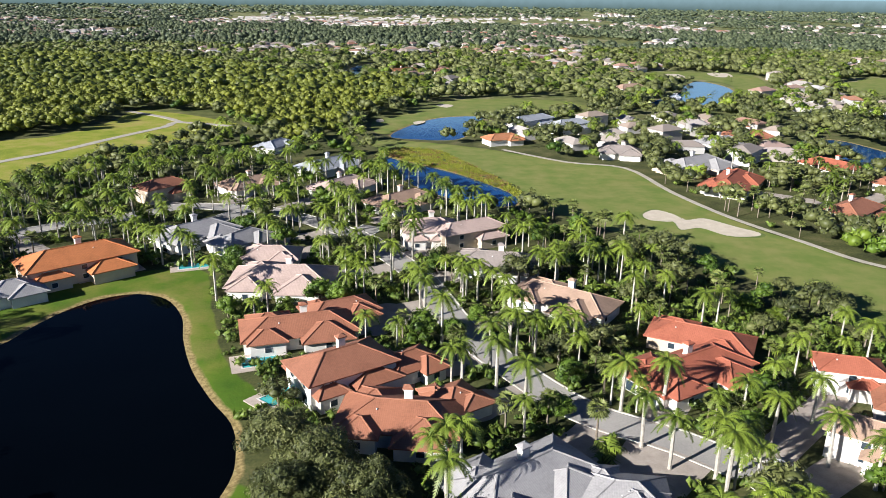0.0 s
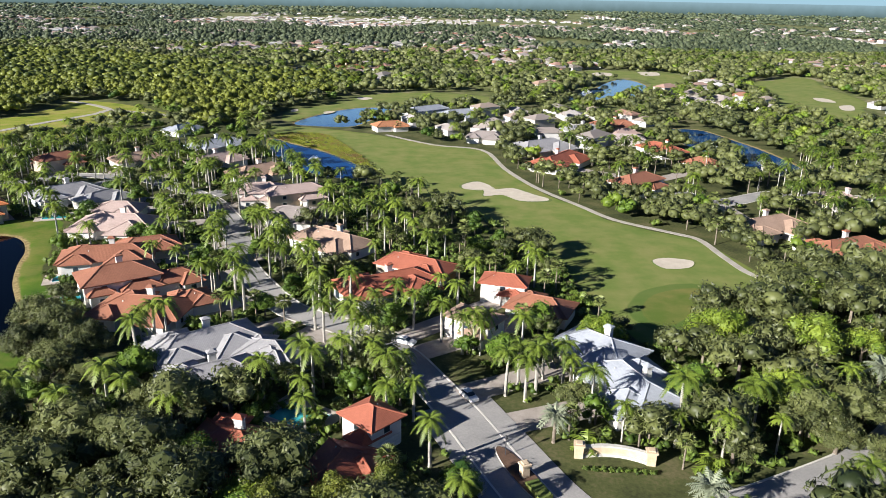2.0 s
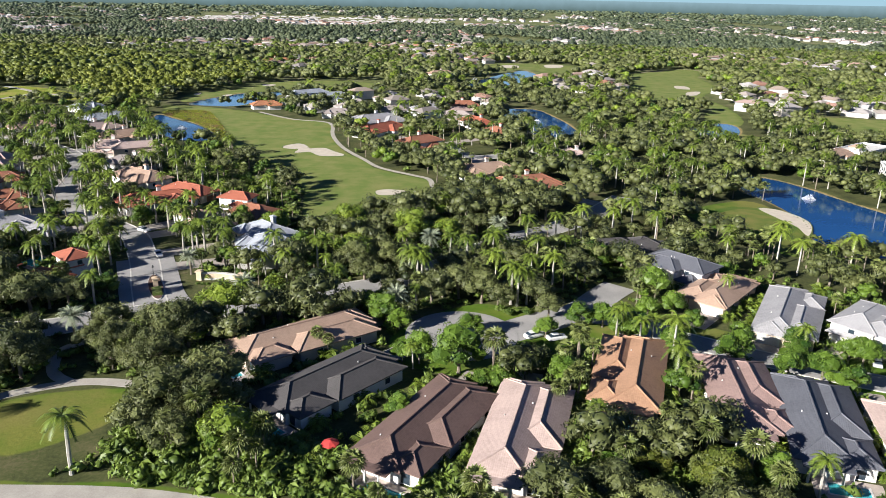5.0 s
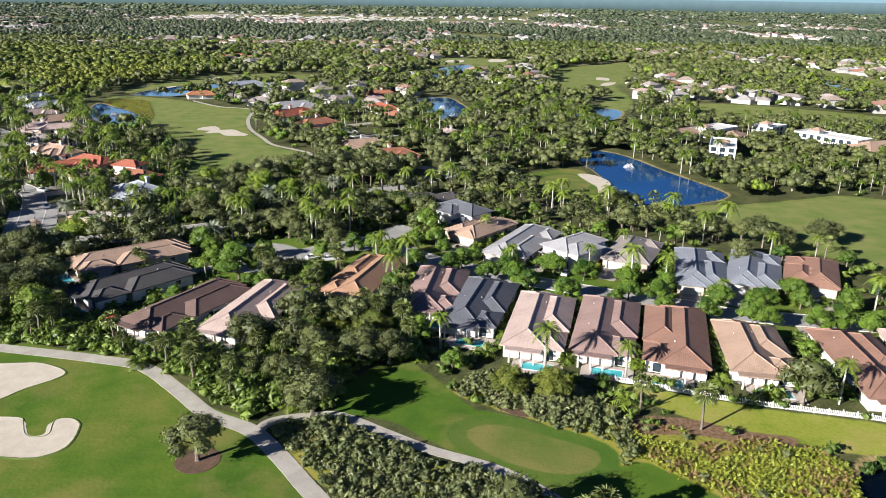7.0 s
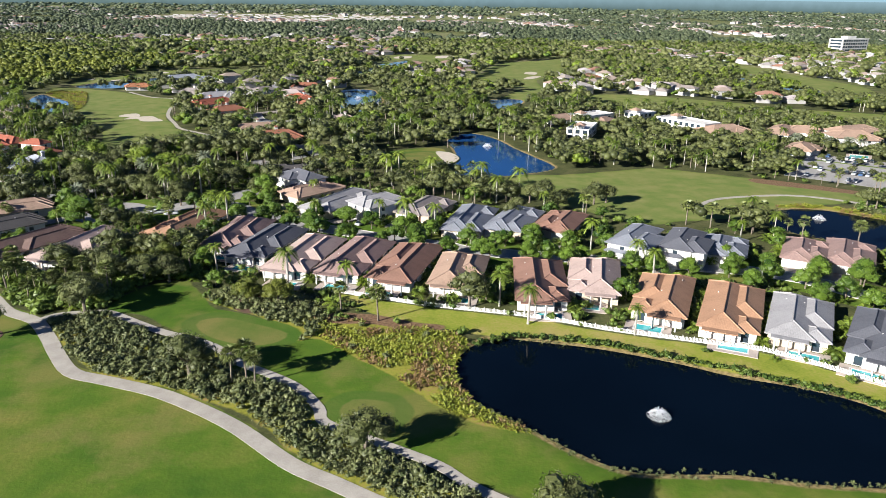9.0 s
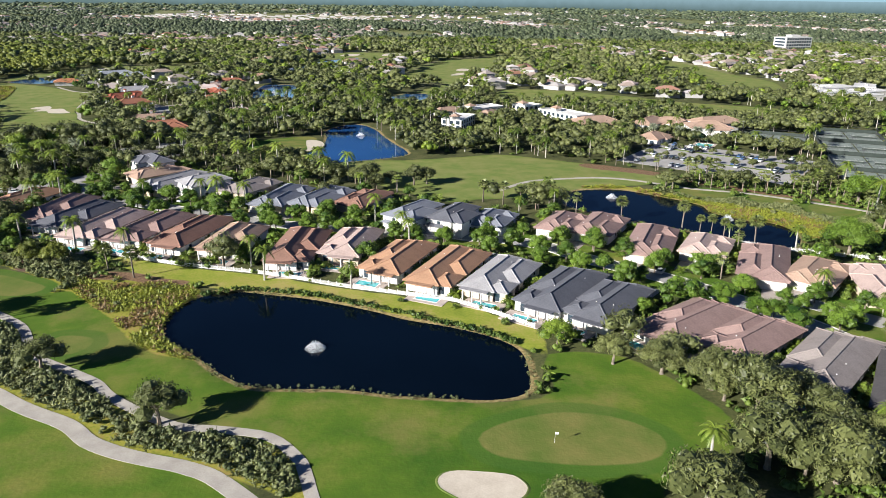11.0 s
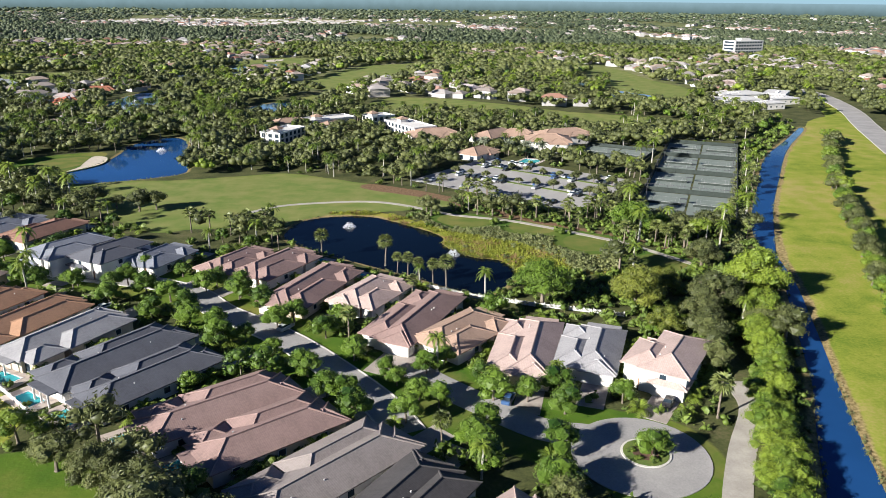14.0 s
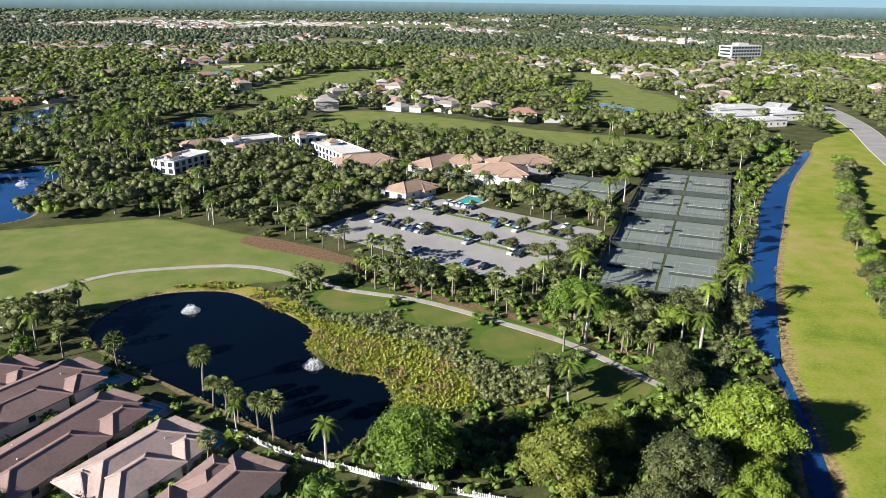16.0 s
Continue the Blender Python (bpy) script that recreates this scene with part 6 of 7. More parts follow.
# oaks behind the last homes, before the shaded fairway
for k, (x, y) in enumerate(((296.5, 46.7), (301.9, 50.1), (310.5, 48.9), (320.0, 45.5), (325.0, 48.0), (275.9, 51.3), (287.9, 47.9), (288.0, 22.9), (290.5, 31.8))):
    EXTRA.append(("oak", x, y, 1.0 + 0.25 * math.sin(k * 2.3)))
# fan palms between the cart path and the gardens
for k, (x, y) in enumerate(((138.0, -34.3), (142.7, -38.6), (145.2, -36.3), (148.8, -39.4), (149.4, -33.9), (152.7, -36.1), (154.8, -38.2), (157.7, -39.2), (160.2, -43.2), (163.1, -45.1), (164.4, -41.0), (167.0, -44.0), (134.1, -29.7), (131.2, -31.0))):
    EXTRA.append((("sabal", "areca", "sabal")[k % 3], x, y, 0.75 + 0.3 * abs(math.sin(k * 1.7))))
EXTRA.append(("bright", 113.5, -20.8, 1.35))
EXTRA.append(("grand", 91.5, 5.2, 1.0))
# trees round the turning circle
for kind, x, y, s in (("oak", 143.9, 44.5, 1.15), ("oak", 150.6, 47.7, 1.25), ("oak", 156.2, 45.1, 1.20), ("oak", 160.0, 41.2, 1.00), ("oak", 169.6, 41.7, 1.15), ("oak", 171.5, 36.6, 0.90), ("oak", 123.8, 64.0, 1.30), ("grand", 128.3, 74.9, 0.80),
                      ("oak", 137.3, 63.0, 1.10), ("oak", 131.2, 52.7, 1.00), ("ficus", 133.8, 31.8, 1.20), ("ficus", 130.8, 36.6, 1.00), ("ficus", 189.1, 72.0, 1.35), ("ficus", 198.3, 49.4, 1.60), ("ficus", 150.2, 9.4, 1.75), ("ficus", 138.6, 13.8, 0.80),
                      ("bright", 166.3, 11.6, 0.70), ("ficus", 170.8, 8.4, 0.90), ("ficus", 154.3, 2.9, 0.70), ("ficus", 160.2, 1.6, 0.60), ("royal", 140.1, 51.9, 1.05), ("royal", 141.3, 52.0, 1.00), ("royal", 153.2, 66.9, 1.00), ("royal", 159.9, 69.0, 1.05),
                      ("royal", 162.4, 70.9, 1.00), ("royal", 163.3, 44.7, 1.05), ("royal", 164.8, 43.5, 1.00), ("royal", 181.0, 94.0, 0.90), ("royal", 148.4, 71.9, 0.90), ("sabal", 157.0, 8.2, 1.35), ("sabal", 170.7, -0.8, 0.90), ("sabal", 168.0, -5.0, 0.90),
                      ("sabal", 175.2, 15.5, 1.00), ("royal", 186.3, 26.9, 0.80), ("royal", 192.0, 23.0, 0.70), ("royal", 188.9, 20.9, 0.75), ("shrub", 164.9, 39.6, 1.00), ("shrub", 166.6, 39.2, 0.90), ("shrub", 162.2, 38.3, 0.90), ("shrub", 160.4, 40.7, 0.90),
                      ("areca", 128.5, -2.4, 1.10), ("areca", 130.6, 2.1, 1.00), ("sabal", 120.9, 16.8, 0.80), ("sabal", 123.4, 15.0, 0.70)):
    EXTRA.append((kind, x, y, s))
# the gate's palms and trees
for kind, x, y, s in (("royal", 72.8, 75.5, 0.95), ("royal", 75.5, 79.4, 0.9), ("royal", 78.5, 76.6, 1.0), ("royal", 80.5, 82, 0.9), ("royal", 84, 79, 0.95), ("date", 79.8, 60.6, 0.9), ("sabal", 82.5, 61.5, 0.9), ("sabal", 93.5, 58.8, 0.9),
                      ("royal", 98.6, 61.3, 0.6), ("royal", 51.7, 64.2, 0.85), ("royal", 56.1, 66.2, 0.8), ("royal", 53.7, 78.5, 0.7), ("royal", 46.3, 95.9, 0.85), ("royal", 54.3, 103.7, 0.9), ("royal", 60.6, 97.5, 0.95), ("ficus", 73, 87, 1.25),
                      ("oak", 79, 86, 1.0), ("oak", 85, 70, 0.9), ("ficus", 106.5, 73, 1.4), ("grand", 124, 72, 0.75), ("grand", 126, 59, 0.7), ("grand", 154, 116, 1.0), ("grand_olive", 54, 43, 0.7), ("grand_olive", 46, 40.5, 0.7), ("grand_olive", 37, 38.5, 0.75), ("grand_ficus", 22.8, 48, 0.8),
                      ("ficus", 82, 103, 1.2), ("royal", 65, 92, 0.9), ("royal", 70, 95, 0.85), ("royal", 64, 110, 0.9), ("grand", 66, 4, 0.95), ("grand", 52, 6, 0.8), ("grand", 36, 4, 0.9)):
    EXTRA.append((kind, x, y, s))
lane = ROAD_R[0][2]
lane_d = np.gradient(lane, axis=0)
lane_s = np.concatenate([[0], np.cumsum(np.linalg.norm(np.diff(lane, axis=0), axis=1))])
for k, q in enumerate(np.arange(6, lane_s[-1] - 66, 6.5)):
    px, py, dx, dy = (np.interp(q, lane_s, v) for v in (lane[:, 0], lane[:, 1], lane_d[:, 0], lane_d[:, 1]))
    for side in (-1, 1):
        if (k * 7 + side) % 5 == 0:
            continue
        off = side * (6.2 + 1.9 * math.sin(k * 2.7 + side))
        EXTRA.append((("royal", "royal", "ficus", "royal", "sabal")[(2 * k + side) % 5], px - dy / math.hypot(dx, dy) * off, py + dx / math.hypot(dx, dy) * off, 0.75 + 0.3 * abs(math.sin(k * 3.3 + side))))
for line, step, off in ((ROAD_R[3][2], 4, 6.8), (ROAD_R[3][2], 4, -6.8), (ROAD_R[4][2], 3, 6.4), (ROAD_R[4][2], 3, -6.4), (ROAD_R[2][2], 6, -6.5)):
    d = np.gradient(line, axis=0)
    seg = np.concatenate([[0], np.cumsum(np.linalg.norm(np.diff(line, axis=0), axis=1))])
    for s in np.arange(4, seg[-1], 11.0):
        px, py, dx, dy = (np.interp(s, seg, v) for v in (line[:, 0], line[:, 1], d[:, 0], d[:, 1]))
        ln = math.hypot(dx, dy)
        px, py = px - dy / ln * off, py + dx / ln * off
        if all(math.hypot(px - x, py - y) > r + 1 for x, y, r, _ in CIRCLES):
            EXTRA.append(("ficus", px, py, 0.72 + 0.35 * abs(math.sin(s * 7.1 + off))))
CANAL_HEDGE = rounded([(508, -30), (499, -54), (491, -77), (485, -95), (480, -110), (475, -128), (470, -150)], False, 7)
WEST_HEDGE = rounded([(645, 268), (598, 198), (575, 150), (553, 98), (538, 66), (527, 44), (516, 20)], False, 14)
EAST_HEDGE = rounded([(640, 205), (614, 150), (590, 97), (568, 40), (550, -5), (530, -60)], False, 8)
rngh = random.Random(8)
for line, kinds_, step in ((CANAL_HEDGE, ("bright", "bright", "ficus"), 3), (EAST_HEDGE, ("oak", "ficus", "oak", "bright"), 2), (WEST_HEDGE, ("bright", "sabal", "ficus"), 1)):
    for k in range(0, len(line), 1):
        for m in range(1 if step == 1 else 2):
            EXTRA.append((rngh.choice(kinds_), line[k][0] + rngh.uniform(-2.0, 2.0), line[k][1] + rngh.uniform(-2, 2), rngh.uniform(*{1: (0.3, 0.5), 2: (0.6, 1.1), 3: (0.55, 0.85)}[step])))
MULCH_SPOTS = [(164.6, -69.8, 3.6), (220, -48.5, 7.0)]
for x, y, r in MULCH_SPOTS:
    tagged(disc("mulch_bed", x, y, r, 0.05, M_MULCH, 0.1), "dark bark mulch ring under a tree", "mulch bed", "mulch beds")
# palms along the east side of the courts
for k in range(5):
    q = pose(537, 114, 0, 0, 0, -20.4) @ Vector((20.5, -66 + 33 * k, 0))
    EXTRA.append(("royal", q.x, q.y, 0.62))

# ---- trees ----
def lumps(rng, n, rx, rz, z0, r0):
    out = []
    for i in range(n):
        a = i * 2.399 + rng.uniform(-0.4, 0.4)
        q = math.sqrt((i + 0.4) / n)
        zz = z0 + rz * (1 - q * q) * rng.uniform(0.5, 1.0) + rng.uniform(-0.15, 0.15) * rz
        out.append((rx * q * math.cos(a) * 0.78, rx * q * math.sin(a) * 0.78, zz, r0 * rng.uniform(0.75, 1.2)))
    return out


ICO_V = np.array([(0, 0, 1), *[(0.894 * math.cos(a), 0.894 * math.sin(a), 0.447) for a in np.arange(5) * math.tau / 5],
                  *[(0.894 * math.cos(a + math.pi / 5), 0.894 * math.sin(a + math.pi / 5), -0.447) for a in np.arange(5) * math.tau / 5], (0, 0, -1)])
OCT_V = np.array([(0, 0, 1), (1, 0, 0), (0, 1, 0), (-1, 0, 0), (0, -1, 0), (0, 0, -1)]) * 1.08
OCT_F = np.array([(0, 1 + i, 1 + (i + 1) % 4) for i in range(4)] + [(5, 1 + (i + 1) % 4, 1 + i) for i in range(4)])
ICO_F = np.array([(0, 1 + i, 1 + (i + 1) % 5) for i in range(5)] + [(1 + i, 6 + i, 1 + (i + 1) % 5) for i in range(5)]
                 + [(1 + (i + 1) % 5, 6 + i, 6 + (i + 1) % 5) for i in range(5)] + [(11, 6 + (i + 1) % 5, 6 + i) for i in range(5)])


def crown(seed, n, rx, rz, z0, r0, leaves, size, core=0.8, round_heart=False):
    """Clumps of small leaves round dense hearts: triangles, with a tone for each vertex."""
    rs = np.random.RandomState(seed)
    rng = random.Random(seed)
    V, T, tone, k = [], [], [], 0
    for cx, cy, cz, r in lumps(rng, n, rx, rz, z0, r0):
        c = np.array((cx, cy, cz))
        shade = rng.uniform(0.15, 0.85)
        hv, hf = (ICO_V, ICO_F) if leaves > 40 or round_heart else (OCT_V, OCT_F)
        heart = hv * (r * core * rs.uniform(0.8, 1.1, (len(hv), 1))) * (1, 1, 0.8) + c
        # hearts toned darker: the crown's inner shade put into the colour
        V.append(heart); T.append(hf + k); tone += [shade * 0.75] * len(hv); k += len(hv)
        d = rs.normal(size=(leaves, 3))
        d[:, 2] = np.abs(d[:, 2]) * 1.0 - 0.35
        d /= np.linalg.norm(d, axis=1)[:, None]
        p = c + d * r * rs.uniform(0.72, 1.12, (leaves, 1)) * (1, 1, 0.85)
        nrm = d + rs.normal(size=(leaves, 3)) * 0.45
        nrm /= np.linalg.norm(nrm, axis=1)[:, None]
        u = np.cross(nrm, rs.normal(size=(leaves, 3)))
        u /= np.linalg.norm(u, axis=1)[:, None]
        w = np.cross(nrm, u)
        s = size * rs.uniform(0.6, 1.35, (leaves, 1))
        tri = np.stack([p - u * s, p + w * s * 0.75 - nrm * s * 0.15, p + u * s * 1.15], 1).reshape(-1, 3)
        V.append(tri); T.append(k + np.arange(3 * leaves).reshape(-1, 3)); k += 3 * leaves
        tone += list(np.repeat(np.clip(shade + rs.normal(size=leaves) * 0.18, 0, 1), 3))
    return np.concatenate(V), np.concatenate(T), np.array(tone)


def fronds(seed, n, length, z, droop, width, segs=5, lift=0.9):
    """Arching feather fronds with toothed edges."""
    rng = random.Random(seed)
    V, T, tone = [], [], []
    for i in range(n):
        a = i * 2.399 + rng.uniform(-0.2, 0.2)
        up = lift * (1 - (i / n) * 1.25) + rng.uniform(-0.1, 0.1)
        ln = length * rng.uniform(0.85, 1.1)
        # tone falls from the upper fronds to the lower ones
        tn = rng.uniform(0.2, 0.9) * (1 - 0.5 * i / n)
        pts = []
        for s in range(segs + 1):
            t = s / segs
            pts.append((ln * t * math.cos(up * 0.8) * (1 - 0.12 * t), z + ln * (math.sin(up) * t - droop * t * t)))
        ca, sa = math.cos(a), math.sin(a)
        for s in range(segs):
            (r0, h0), (r1, h1) = pts[s], pts[s + 1]
            t = (s + 0.5) / segs
            w = width * (0.35 + 1.3 * math.sin(math.pi * min(1, 0.15 + 0.8 * t)))
            for half in (0, 1):
                q0, q1 = half * 0.5, half * 0.5 + 0.5
                ra, ha, rb, hb = r0 + (r1 - r0) * q0, h0 + (h1 - h0) * q0, r0 + (r1 - r0) * q1, h0 + (h1 - h0) * q1
                for side in (-1, 1):
                    k = len(V)
                    tip_r, tip_h = rb + 0.35 * w, hb - 0.45 * w * (0.6 + 0.6 * t)
                    V += [(ra * ca, ra * sa, ha), (rb * ca, rb * sa, hb), (tip_r * ca - side * w * sa, tip_r * sa + side * w * ca, tip_h)]
                    T.append((k, k + 1, k + 2) if side > 0 else (k + 1, k, k + 2))
                    tone += [tn, tn, min(1, tn + 0.25)]
    return np.array(V), np.array(T), np.array(tone)


def fan_head(seed, n, r, z):
    rng = random.Random(seed)
    V, T, tone = [], [], []
    for i in range(n):
        a, e = i * 2.399, 1.2 - 2.0 * i / n + rng.uniform(-0.15, 0.15)
        d = Vector((math.cos(a) * math.cos(e), math.sin(a) * math.cos(e), math.sin(e)))
        side = Vector((-math.sin(a), math.cos(a), 0))
        up = side.cross(d)
        c = d * r * 0.45 + Vector((0, 0, z))
        # hanging fans get a lower tone
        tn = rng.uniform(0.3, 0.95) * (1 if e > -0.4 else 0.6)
        for f in range(6):
            g0 = (f - 3) * 0.5
            k = len(V)
            t0 = d * math.cos(g0 + 0.25) + side * math.sin(g0 + 0.25)
            tip = c + t0 * r * 0.62 - Vector((0, 0, 0.16 * r)) + up * 0.03
            s1 = c + (d * math.cos(g0) + side * math.sin(g0)) * r * 0.3
            s2 = c + (d * math.cos(g0 + 0.5) + side * math.sin(g0 + 0.5)) * r * 0.3
            V += [tuple(c), tuple(s1), tuple(tip), tuple(s2)]
            T += [(k, k + 1, k + 2), (k, k + 2, k + 3)]
            tone += [tn * 0.8, tn, tn, tn]
    return np.array(V), np.array(T), np.array(tone)


def trunk_of(h, r0, r1, lean=0.3, limbs=0, spread=2.0, seed=0, sides=6, bulge=0.0):
    rng = random.Random(seed)
    ts = (0, 0.08, 0.35, 0.7, 1.0)
    g = [tube([(lean * t * t, 0.3 * lean * t, h * t) for t in ts], [(r0 * 1.35 if t == 0 else r0 + (r1 - r0) * t + bulge * math.sin(math.pi * t)) for t in ts], sides)]
    for i in range(limbs):
        a = i * math.tau / limbs + rng.uniform(-0.4, 0.4)
        b = h * rng.uniform(0.55, 0.8)
        e = spread * rng.uniform(0.7, 1.0)
        g.append(tube([(lean * 0.4, 0, b), (math.cos(a) * e * 0.5, math.sin(a) * e * 0.5, b + e * 0.55), (math.cos(a) * e, math.sin(a) * e, b + e * 0.9)], [r0 * 0.6, r0 * 0.4, r0 * 0.15], 5))
    return join(*g)


# kinds: leaf material, trunk material, crown builder by detail, trunk, words
def grand(seed, lod):
    return crown(seed, (24, 9, 5)[lod], 6.6, 4.6, 4.4, (1.95, 2.6, 3.2)[lod], (340, 50, 12)[lod], (0.24, 0.75, 1.6)[lod])


def oak(seed, lod):
    return crown(seed, (10, 7, 5, 3, 2)[lod], 4.2, 2.6, 3.6, (1.75, 2.0, 2.1, 2.8, 3.4)[lod], (190, 78, 20, 8, 3)[lod], (0.22, 0.35, 0.55, 0.85, 1.6)[lod], (0.8, 0.74, 0.86, 0.95, 1.0)[lod], lod < 4)


def ficus(seed, lod):
    return crown(seed, (10, 8, 5, 3)[lod], 2.9, 2.9, 2.5, (1.55, 1.6, 1.9, 2.3)[lod], (150, 60, 20, 8)[lod], (0.185, 0.33, 0.5, 0.8)[lod], (0.86, 0.78, 0.86, 0.92)[lod], True)


def shrub(seed, lod):
    return crown(seed, (5, 3, 2)[lod], 1.5, 0.9, 0.6, (0.75, 0.95, 1.2)[lod], (56, 18, 9)[lod], (0.24, 0.42, 0.62)[lod], 0.85)


def royal(seed, lod):
    return fronds(seed, (22, 18, 10, 6)[lod], 4.0, 10.0, 0.72, (0.42, 0.5, 0.9, 1.5)[lod], (8, 5, 2, 1)[lod])


def sabal(seed, lod):
    return fan_head(seed, (30, 15, 8, 5)[lod], (2.1, 2.2, 2.4, 2.8)[lod], 6.2)


def date(seed, lod):
    return fronds(seed, (44, 26, 16)[lod], 3.6, 6.0, 0.42, 0.42, (4, 3, 2)[lod], 1.2)


def areca(seed, lod):
    return fronds(seed, (16, 10, 7)[lod], 3.2, 1.0, 0.55, (0.6, 0.75, 1.0)[lod], (4, 3, 2)[lod], 1.35)


KINDS = {
    "grand": (grand, M_OAK, M_BARK, lambda s: trunk_of(5.2, 0.5, 0.3, 0.4, 7, 4.2, s, 8), "large_oak", "very large spreading oak with dense grey-green leaves", "tree", "large trees"),
    "grand_bright": (grand, M_BRIGHT, M_BARK, lambda s: trunk_of(5.2, 0.5, 0.3, 0.4, 7, 4.2, s, 8), "large_broadleaf_tree", "very large sunlit yellow-green broadleaf tree", "tree", "large trees"),
    "grand_ficus": (grand, M_FICUS, M_BARK, lambda s: trunk_of(5.2, 0.5, 0.3, 0.4, 7, 4.2, s, 8), "large_ficus", "very large dense deep green ficus tree", "tree", "large trees"),
    "grand_olive": (grand, M_OLIVE, M_BARK, lambda s: trunk_of(5.2, 0.5, 0.3, 0.4, 7, 4.2, s, 8), "large_olive_tree", "very large olive-green tree with a lumpy sunlit crown", "tree", "large trees"),
    "oak": (oak, M_OAK, M_BARK, lambda s: trunk_of(3.6, 0.34, 0.2, 0.3, 5, 2.4, s), "oak_tree", "spreading live oak with grey-green leaves on rough ground", "tree", "oaks of the grounds"),
    "ficus": (ficus, M_FICUS, M_BARK, lambda s: trunk_of(3.0, 0.22, 0.14, 0.15, 4, 1.6, s), "street_tree", "round dense bright green street tree on a verge", "tree", "street trees"),
    "bright": (oak, M_BRIGHT, M_BARK, lambda s: trunk_of(3.6, 0.3, 0.18, 0.3, 5, 2.4, s), "broadleaf_tree", "sunlit yellow-green broadleaf tree with an open crown", "tree", "broadleaf trees"),
    "shrub": (shrub, M_SHRUB, M_BARK, lambda s: trunk_of(0.7, 0.08, 0.05, 0.05, 2, 0.5, s, 5), "shrub", "low rounded green garden shrub on mulch", "shrub", "garden shrubs"),
    "royal": (royal, M_PALM, M_PALM_BARK, lambda s: trunk_of(9.2, 0.30, 0.19, 0.35, sides=7, bulge=0.08, seed=s), "royal_palm", "tall royal palm with a smooth pale grey trunk", "palm tree", "royal palms"),
    "sabal": (sabal, M_SABAL, M_BARK, lambda s: trunk_of(6.2, 0.2, 0.17, 0.4, seed=s), "fan_palm", "slim fan palm with a round grey-green head", "palm tree", "fan palms"),
    "date": (date, M_DATE, M_BARK, lambda s: trunk_of(6.0, 0.34, 0.3, 0.1, sides=8, seed=s), "date_palm", "silver-green date palm with a thick trunk", "palm tree", "date palms"),
    "areca": (areca, M_PALM, M_BARK, lambda s: join(*[trunk_of(1.3, 0.07, 0.05, 0.6 * math.cos(k * 2.1), seed=k, sides=5) for k in range(3)]), "cluster_palm", "feathery cluster palm growing between houses", "palm tree", "cluster palms"),
}
TEMPLATES = {}


def template(kind, var, lod=0):
    key = (kind, var, lod)
    if key not in TEMPLATES:
        f, leaf = KINDS[kind][0], KINDS[kind][1]
        V, T, tone = f(17 * var + 3, lod)
        TEMPLATES[key] = (V, T, tone)
    return TEMPLATES[key]


BUILT = {}


def tree(kind, x, y, size, turn, var):
    """A tree as a thing of its own: trunk and crown share their meshes with its likes."""
    f, leaf, bark, trunk, name, label, cat, group = KINDS[kind]
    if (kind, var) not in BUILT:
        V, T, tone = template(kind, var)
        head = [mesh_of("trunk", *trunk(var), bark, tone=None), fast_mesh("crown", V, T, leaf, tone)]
        if kind == "royal":
            head.append(mesh_of("crownshaft", *tube([(0.35, 0.1, 9.0), (0.36, 0.1, 9.5), (0.3, 0.05, 10.2)], [0.22, 0.24, 0.1], 7), M_SHAFT))
        BUILT[kind, var] = head
    t = empty(name, pose(x, y, -0.05, 0, 0, turn) @ Matrix.Diagonal((size, size, size, 1)), label, cat, group)
    for nm, me in zip(("trunk", "crown", "crownshaft"), BUILT[kind, var]):
        part(nm, me, None, t)


